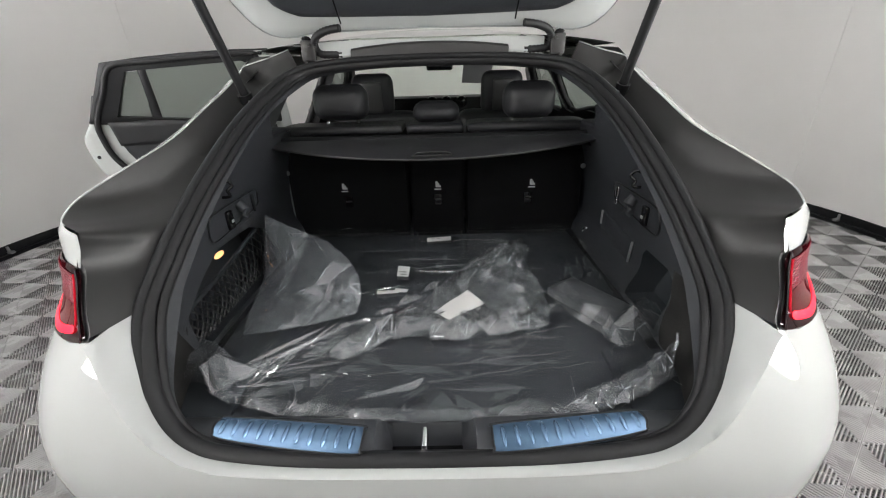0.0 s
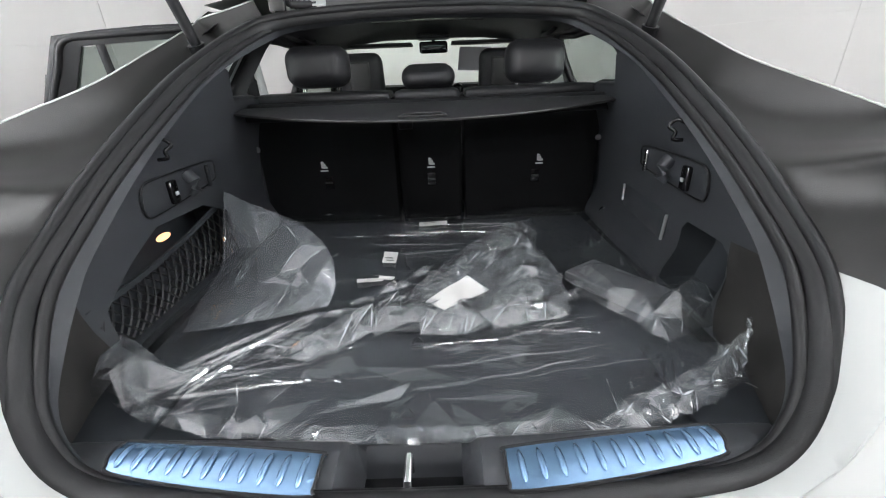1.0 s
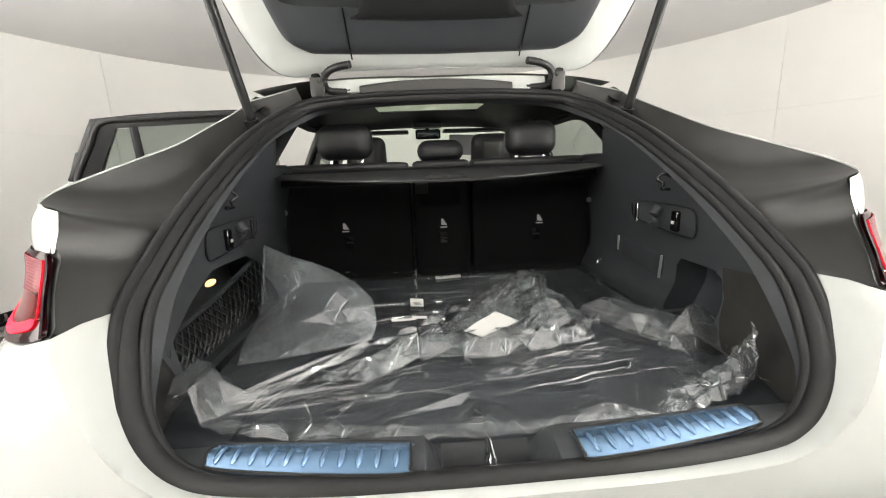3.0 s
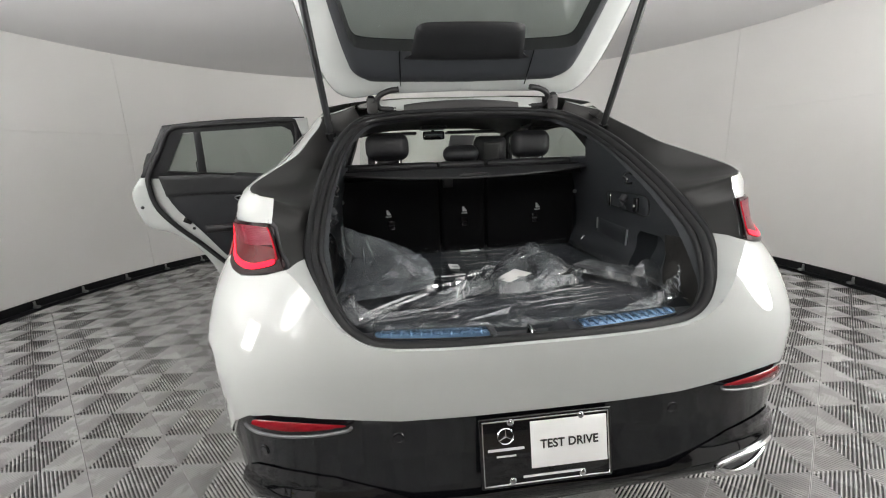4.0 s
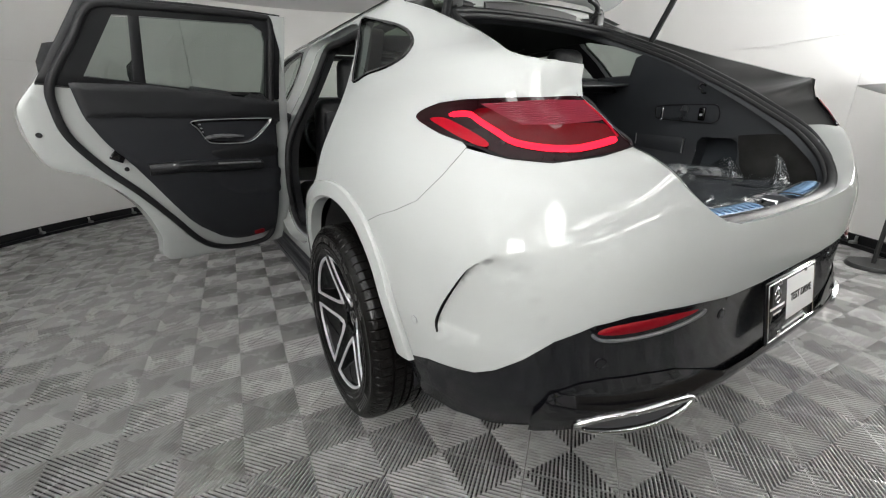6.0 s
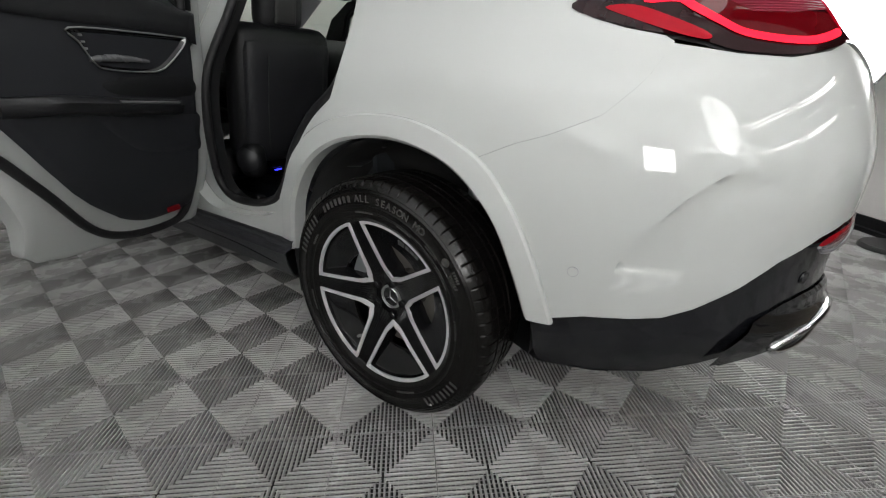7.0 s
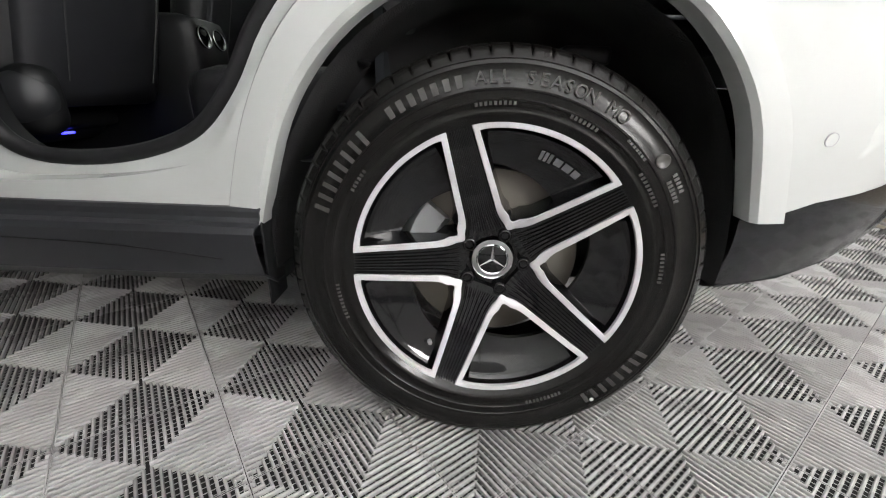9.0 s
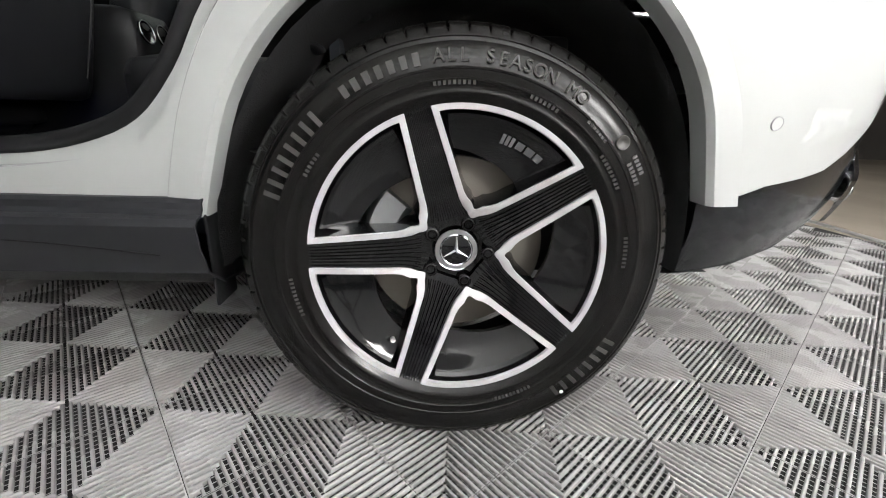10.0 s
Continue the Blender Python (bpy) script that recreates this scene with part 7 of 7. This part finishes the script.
# ---- loose things in the boot ----
def facets(outline, fn, step, seed, amp, stretch=1.0, turn=0.0):
    """A sheet of stiff film that broke into flat facets: fn gives the place over the plan, and each corner is knocked by amp.
    The facets are stretched along the direction turn."""
    rng = random.Random(seed)
    c, n = math.cos(radians(turn)), math.sin(radians(turn))
    rim = dense([tuple(map(float, p)) for p in outline], step)
    q = np.array(rim)
    pts, edges = list(rim), [(k, (k + 1) % len(rim)) for k in range(len(rim))]
    far = float(np.abs(q - q.mean(axis=0)).max()) * 1.5
    grid = []
    for a in np.arange(-far, far, step * stretch):
        for b in np.arange(-far, far, step):
            p, r = a + rng.uniform(-.45, .45) * step * stretch, b + rng.uniform(-.45, .45) * step
            grid.append((q[:, 0].mean() + p * c - r * n, q[:, 1].mean() + p * n + r * c))
    g = np.array(grid)
    keep = within_poly(g[:, 0], g[:, 1], rim) & (near_poly(g[:, 0], g[:, 1], rim) > step * .35)
    pts += [tuple(p) for p in g[keep]]
    V, _, F, _, _, _ = geometry.delaunay_2d_cdt([Vector(p) for p in pts], edges, [], 0, 1e-6)
    cen = np.array([[sum(V[i].x for i in f) / 3, sum(V[i].y for i in f) / 3] for f in F])
    ok = within_poly(cen[:, 0], cen[:, 1], rim)
    vv = np.array([(v.x, v.y) for v in V])
    deep = near_poly(vv[:, 0], vv[:, 1], rim)
    bm = bmesh.new()
    B = []
    for v, d in zip(V, deep):
        k = rng.uniform(-1, 1) * (amp(v.x, v.y) if callable(amp) else amp)
        B.append(bm.verts.new(tuple(fn(v.x, v.y, float(d), k))))
    for f, inside in zip(F, ok):
        if inside:
            bm.faces.new([B[i] for i in f])
    bmesh.ops.delete(bm, geom=[v for v in bm.verts if not v.link_faces], context="VERTS")
    return bm


def crease(pts, wide, high):
    """A sharp fold that stands up along a line and runs out at both ends."""
    P = [Vector(tuple(p)) for p in pts]
    rows = []
    for k, p in enumerate(P):
        t = (P[min(k + 1, len(P) - 1)] - P[max(k - 1, 0)]).normalized()
        side = t.cross(Vector((0, 0, 1))).normalized()
        e = math.sin(math.pi * (k + .15) / (len(P) - .7)) ** .5
        rows.append([p - side * wide * e, p + side * wide * .15 * e + Vector((0, 0, high * e)), p + side * wide * e])
    return grid_bm(rows)


def glint_whitened(bm, share, wide, seed, least=6.0):
    """Thin pale ribbons on a faceted film's sharper creases: whitening plus painted glints."""
    rng = random.Random(seed)
    bm.normal_update()
    out = bmesh.new()
    for e in bm.edges:
        if len(e.link_faces) != 2 or e.calc_face_angle(0) < radians(least) or rng.random() > share:
            continue
        a, b = e.verts[0].co, e.verts[1].co
        n = e.link_faces[0].normal + e.link_faces[1].normal
        if n.z < 0:
            n = -n
        n.normalize()
        side = (b - a).normalized().cross(n)
        w = wide * rng.uniform(.4, 1.3)
        up = n * .0012
        m = (a + b) / 2
        q = [out.verts.new(p + up) for p in (a, m - side * w, b, m + side * w)]
        out.faces.new(q)
    return out


FLOOR_FILM = .858


def build_wraps():
    # big sheet over the load floor: long flat facets across, a gathered hem along the sill, two bunched corners
    rng = random.Random(11)
    edge = [(-.505, .055), (-.20, .060), (.20, .058), (.525, .055), (.53, -.30), (.525, -.62), (.53, -.77), (.485, -.815), (.42, -.845), (.31, -.866), (.26, -.880), (.11, -.884), (-.012, -.888), (-.136, -.882), (-.289, -.866), (-.411, -.828), (-.50, -.775), (-.53, -.70), (-.52, -.45)]

    def lie(x, y, d, k):
        hem = smooth(.075, .0, abs(y + .868) if abs(x) < .3 else d)
        left = math.exp(-((x + .475) / .045) ** 2 - ((y + .765) / .05) ** 2)
        return (x + .3 * k * left, y + .5 * k * hem, FLOOR_FILM + .006 + k + .010 * hem + .050 * left)

    def knock(x, y):
        return .0022 + .0050 * smooth(-.80, -.86, y) + .008 * smooth(-.28, -.42, x) * smooth(-.62, -.76, y) + .018 * smooth(-.42, -.47, x) * smooth(-.70, -.75, y)
    flat = facets(edge, lie, .034, 5, knock, 3.2, 3)
    hem = facets([(-.46, -.800), (-.30, -.835), (-.10, -.862), (.10, -.866), (.26, -.862), (.40, -.835), (.43, -.842), (.27, -.882), (.11, -.889), (-.012, -.893), (-.136, -.887), (-.289, -.872), (-.42, -.832), (-.48, -.80)],
                 lambda x, y, d, k: (x, y, FLOOR_FILM + .008 + .010 * smooth(0, .014, d) + k), .019, 6, .0060, 1.5)
    bunch = facets([(-.535, -.70), (-.49, -.70), (-.44, -.735), (-.40, -.79), (-.42, -.83), (-.47, -.81), (-.53, -.77)],
                   lambda x, y, d, k: (x + k, y + k, FLOOR_FILM + .012 + .055 * smooth(0, .03, d) + k), .024, 7, .013)
    folds = []
    for k in range(34):
        y = -.02 - .80 * rng.random() ** .8
        x0, x1 = rng.uniform(-.42, .15), 0
        x1 = min(.50, x0 + rng.uniform(.16, .62))
        tilt, bow = rng.uniform(-.05, .10), rng.uniform(-.02, .02)
        folds.append(crease([(x0 + (x1 - x0) * t, y + tilt * (t - .5) + bow * math.sin(math.pi * t) + .003 * math.sin(t * 21 + k), FLOOR_FILM + .006) for t in np.linspace(0, 1, 14)], rng.uniform(.0012, .0032), rng.uniform(.0012, .0036)))
    for k in range(16):
        a, r = radians(rng.uniform(8, 80)), rng.uniform(.12, .34)
        x0, y0 = -.46 + rng.uniform(0, .12), -.80 + rng.uniform(0, .05)
        folds.append(crease([(x0 + r * t * math.cos(a), y0 + r * t * math.sin(a) * .7, FLOOR_FILM + .009) for t in np.linspace(0, 1, 9)], rng.uniform(.002, .006), rng.uniform(.003, .007)))
    for k in range(9):
        x0 = rng.uniform(.20, .40)
        folds.append(crease([(x0 + .14 * t, -.87 + .03 * k / 9 + rng.uniform(.05, .12) * t, FLOOR_FILM + .010) for t in np.linspace(0, 1, 8)], rng.uniform(.002, .005), rng.uniform(.003, .006)))
    flap = grid_bm([[(-.145, -.838, FLOOR_FILM + .007), (-.085, -.826, FLOOR_FILM + .009), (-.025, -.815, FLOOR_FILM + .010)], [(-.140, -.834, FLOOR_FILM + .009), (-.075, -.816, FLOOR_FILM + .015), (-.008, -.792, FLOOR_FILM + .020)]])
    lines = join(glint_whitened(hem, .22, .0010, 1), glint_whitened(bunch, .35, .0013, 2), glint_whitened(flat, .12, .0010, 3, 4))
    sheet_ob = part("plastic_sheet", flat, FILM, None, "", 1)
    tagged(sheet_ob, "crinkled clear plastic sheet spread over the load floor", "plastic sheet")
    tagged(part("fold_line", join(*folds), FILM, sheet_ob, "fine folds across the sheet", 1), kind="stuff")
    part("sheet_hem", hem, CRUMPLE, sheet_ob, "gathered and creased hem of the sheet", 1)
    part("bunched_corner", bunch, CRUMPLE, sheet_ob, "bunched corner of the sheet", 1)
    part("folded_flap", flap, BAG, sheet_ob, "", 1)
    tagged(part("crease_line", lines, GLINT_CREASE, sheet_ob, "creases drawn pale, whitening and painted glints", 1), kind="stuff")
    # the corner of the sheet that stands up beside the sill
    foot = curve([(.255, -.874, 0), (.31, -.858, .010), (.38, -.838, .026), (.44, -.815, .048), (.485, -.790, .068), (.505, -.765, .085)], 5)
    rows = []
    rng = random.Random(4)
    for k, p in enumerate(foot):
        w = .030 + .030 * math.sin(math.pi * k / (len(foot) - 1))
        rows.append([(p[0] + w * f * .5 + rng.uniform(-.0045, .0045), p[1] + w * (f - .4) + rng.uniform(-.0045, .0045), FLOOR_FILM + .006 + p[2] * (.25 + .85 * math.sin(math.pi * min(f, .62))) + rng.uniform(-.0045, .0045)) for f in (0, .2, .4, .6, .8, 1)])
    bm = grid_bm(rows)
    bmesh.ops.triangulate(bm, faces=bm.faces[:])
    tagged(part("crease_line", glint_whitened(bm, .22, .0013, 4), GLINT_CREASE, sheet_ob, "creases drawn pale, whitening and painted glints", 1), kind="stuff")
    part("sheet_corner", bm, WRAP, sheet_ob, "corner of the sheet that stands up", 32)
    # crumpled bag: a twisted tail that opens to a heap of folds round the leaflet
    heap = [(-.404, -.742), (-.326, -.735), (-.259, -.712), (-.195, -.718), (-.154, -.690), (-.093, -.645), (-.036, -.640), (.057, -.648), (.133, -.640), (.211, -.627), (.288, -.612), (.312, -.55), (.306, -.475), (.300, -.39), (.303, -.28), (.315, -.11), (.28, -.14), (.229, -.18), (.148, -.215), (.099, -.27), (.05, -.335), (.012, -.42), (-.03, -.475), (-.068, -.518), (-.142, -.578), (-.205, -.629), (-.261, -.674), (-.300, -.703), (-.36, -.722)]

    def pile(high):
        def fn(x, y, d, k):
            hollow = math.exp(-((x - .075) / .085) ** 2 - ((y + .53) / .062) ** 2)
            peak = math.exp(-((x - .295) / .03) ** 2 - ((y + .15) / .05) ** 2)
            rise = smooth(0, .042, d) * (1 - .92 * hollow) * (.75 + .5 * smooth(.10, .28, x) + .25 * noise.noise(Vector((x * 11, y * 11, 2))))
            lift = k * (1 - .7 * hollow)
            return (x + lift * .8, y + lift * .6, FLOOR_FILM + .010 + high * rise + .030 * peak + max(lift, -.006))
        return fn
    low = facets(heap, pile(.026), .034, 21, .010, 1.5, 35)
    top = facets(inset(heap, .004), pile(.046), .021, 22, .016, 1.7, 25)
    ridges = []
    rng = random.Random(8)
    for k in range(46):
        t = rng.random()
        x = -.30 + .58 * t
        y = (-.72 + .13 * t) if rng.random() < .5 else (-.70 + .52 * t * t ** .2)
        a, r = radians(rng.uniform(-10, 65)), rng.uniform(.03, .08)
        if not within_poly(np.array([x]), np.array([y]), heap)[0] or math.hypot((x - .075) / .09, (y + .53) / .065) < 1:
            continue
        ridges.append(crease([(x + r * q * math.cos(a), y + r * q * math.sin(a), FLOOR_FILM + .040) for q in np.linspace(0, 1, 5)], rng.uniform(.003, .007), rng.uniform(.006, .014)))
    lines = join(glint_whitened(top, .62, .0013, 5), glint_whitened(low, .35, .0013, 6))
    ob = part("plastic_bag", top, CRUMPLE, None, "", 1)
    tagged(ob, "crumpled clear plastic bag heaped on the sheet", "plastic bag")
    part("lower_layer", low, CRUMPLE, ob, "", 1)
    tagged(part("fold_line", join(*ridges), CRUMPLE, ob, "standing folds of the bag", 1), kind="stuff")
    tagged(part("crease_line", lines, GLINT_CREASE, ob, "creases drawn pale, whitening and painted glints", 1), kind="stuff")
    # standing bag by the net: tall at the inner corner, falling to the floor, with a second layer behind
    B0, C0 = np.array((-.470, -.620, FLOOR_FILM + .008)), np.array((-.205, -.535, FLOOR_FILM + .008))
    left = curve([B0, (-.500, -.50, .872), (-.512, -.375, .885), (-.520, -.300, .972), (-.531, -.241, 1.047)], 8)
    right = curve([C0, (-.193, -.505, .895), (-.205, -.450, .933)], 8)
    over = curve([(-.531, -.241, 1.047), (-.46, -.262, 1.018), (-.395, -.280, .998), (-.325, -.305, .976), (-.25, -.375, .952), (-.205, -.450, .933)], 8)

    def along(line, t):
        t = min(max(t, 0), 1) * (len(line) - 1)
        k = min(int(t), len(line) - 2)
        return lerp(line[k], line[k + 1], t - k)

    def stand(back):
        def fn(u, v, d, k):
            u, v = u / .30, v / .24
            low = lerp(B0, C0, u) + np.array((0, -.012 * math.sin(math.pi * u), 0))
            flat = (1 - v) * low + v * along(over, u) + (1 - u) * along(left, v) + u * along(right, v)
            flat = flat - ((1 - u) * (1 - v) * B0 + u * (1 - v) * C0 + (1 - u) * v * left[-1] + u * v * right[-1])
            swell = math.sin(math.pi * u) * math.sin(math.pi * min(v, .97))
            p = flat + np.array((.004, -.030, .018)) * swell + np.array((.2, -.8, .5)) * k * smooth(0, .02, d)
            p = p + np.array((.004, .026, -.006)) * back * swell
            p[2] = max(p[2], FLOOR_FILM + .006)
            return tuple(p)
        return fn
    frame_uv = [(0, 0), (.30, 0), (.30, .24), (0, .24)]
    front = facets(frame_uv, stand(0), .046, 31, lambda u, v: .016 + .010 * smooth(.12, .17, v) * smooth(.06, .14, u), 1.4, 60)
    back = facets(frame_uv, stand(1), .055, 32, .012, 1.2, 20)
    edge_fold = crease([tuple(p + np.array((.002, -.004, 0))) for p in left[10:]], .004, .002)
    lines = glint_whitened(front, .55, .0016, 7)
    ob = part("plastic_bag", front, BAG, None, "", 1)
    tagged(ob, "milky clear plastic bag standing upright beside the luggage net", "plastic bag")
    part("back_layer", back, BAG, ob, "", 1)
    part("edge_fold", edge_fold, BAG, ob, "", 1)
    tagged(part("crease_line", lines, GLINT_CREASE, ob, "creases drawn pale, whitening and painted glints", 1), kind="stuff")
    # wrapped kit at the side: a flat dark box with loose film and a milky bundle at one end
    wrap = empty("wrapped_kit")
    tagged(wrap, "black kit box wrapped in clear plastic by the side trim", "box")
    m = Matrix.Translation((.425, -.515, FLOOR_FILM + .019)) @ pose(0, 0, 0, 0, 0, -56)
    part("kit_box", cushion((.0, .0, 0), (.215, .105, .026), .006, .001, m), KITBOX, wrap)
    cover = [(.315, -.45), (.36, -.405), (.413, -.370), (.46, -.43), (.535, -.535), (.50, -.60), (.425, -.665), (.37, -.59)]
    part("film_wrap", facets(cover, lambda x, y, d, k: (x, y, FLOOR_FILM + .010 + .034 * smooth(0, .030, d) + k), .034, 41, .0045, 2.0, -56), WRAP, wrap, "creased clear film", 1)
    bundle = [(.413, -.645), (.46, -.585), (.520, -.525), (.560, -.530), (.590, -.585), (.565, -.640), (.49, -.675), (.425, -.705)]
    end = facets(bundle, lambda x, y, d, k: (x + .6 * k, y + .6 * k, FLOOR_FILM + .012 + .056 * smooth(0, .036, d) + k), .028, 42, .009, 1.3, 20)
    tagged(part("crease_line", glint_whitened(end, .45, .0014, 9), GLINT_CREASE, wrap, "creases drawn pale, whitening and painted glints", 1), kind="stuff")
    part("film_end", end, BAG, wrap, "bunched milky end of the film", 28)

    # papers
    def sheet(name, pts, z, lift, label, cat, seed):
        c = [np.array(p) for p in pts]
        rws = []
        for i in range(9):
            rw = []
            for j in range(9):
                p = lerp(lerp(c[0], c[1], i / 8), lerp(c[3], c[2], i / 8), j / 8)
                rw.append((p[0], p[1], z + lift * (abs(noise.noise(Vector((p[0] * 9 + seed, p[1] * 9, 0)))) + .5 * (j / 8) ** 2)))
            rws.append(rw)
        ob = part(name, solid(grid_bm(rws), .0006), PAPER)
        return tagged(ob, label, cat)
    z = FLOOR_FILM + .010
    sheet("paper_sheet", [(.007, -.566), (.045, -.600), (.140, -.535), (.098, -.466)], z + .018, .008, "white folded paper leaflet on the crumpled bag", "paper", 1)
    t1 = sheet("paper_tag", [(-.118, -.267), (-.080, -.275), (-.080, -.345), (-.116, -.338)], z, .004, "white printed paper tag on the plastic sheet", "paper tag", 2)
    part("tag_print", join(*[box((-.100 + .003 * k, -.318 - .009 * k, z + .006), (.020, .0022, .0006)) for k in range(3)]), INK, t1)
    sheet("paper_strip", [(-.165, -.424), (-.100, -.420), (-.100, -.440), (-.160, -.445)], z, .004, "narrow white paper strip on the plastic sheet", "paper strip", 3)
    sheet("paper_strip", [(-.112, -.414), (-.072, -.424), (-.078, -.442), (-.110, -.434)], z + .003, .003, "narrow white paper strip on the plastic sheet", "paper strip", 4)
    t2 = sheet("paper_label", [(-.034, -.042), (.056, -.030), (.056, -.068), (-.032, -.080)], z, .002, "small white label near the seatback", "label", 5)
    part("label_print", join(*[box((-.012 + .024 * k, -.058 + .003 * k, z + .004), (.014, .004, .0006)) for k in range(2)]), INK, t2)
    for x, y in ((-.003, -.679), (-.009, -.850)):
        tri = [(x + .016 * math.sin(radians(120 * k)), y + .014 * math.cos(radians(120 * k)), z + .004) for k in range(3)]
        ob = part("recycling_print", join(*[tube([lerp(tri[k], tri[(k + 1) % 3], .12), lerp(tri[k], tri[(k + 1) % 3], .72)], .0016, 4) for k in range(3)], box((x, y - .020, z + .004), (.022, .005, .0008))), INK)
        tagged(ob, "small black recycling print on the plastic sheet", "print", "film prints")


# ---- everything together ----
build_booth()
build_lamps()
build_fill_uplights()
car = empty("car")
tagged(car, "white coupe SUV with raised tailgate and open rear door", "car")
build_body(car)
build_shell_tops(car)
build_aperture(car)
build_tailgate(car)
build_boot(car)
build_cabin(car)
build_plate(car)
build_door(car)
CAMBER = 1.6
build_wheel(car, Matrix.Translation((-.830, 0, .370)) @ pose(0, 0, 0, 0, CAMBER, 0) @ Matrix.Scale(1.006, 4), 0, True)
build_wheel(car, Matrix.Translation((.851, 0, .370)) @ pose(0, 0, 0, 0, -CAMBER, 180) @ Matrix.Scale(1.006, 4), 20)
build_wheel(car, Matrix.Translation((-.838, 2.888, .3675)), 40)
build_wheel(car, Matrix.Translation((.838, 2.888, .3675)) @ pose(0, 0, 0, 0, 0, 180), 60)
build_wraps()
build_floor()
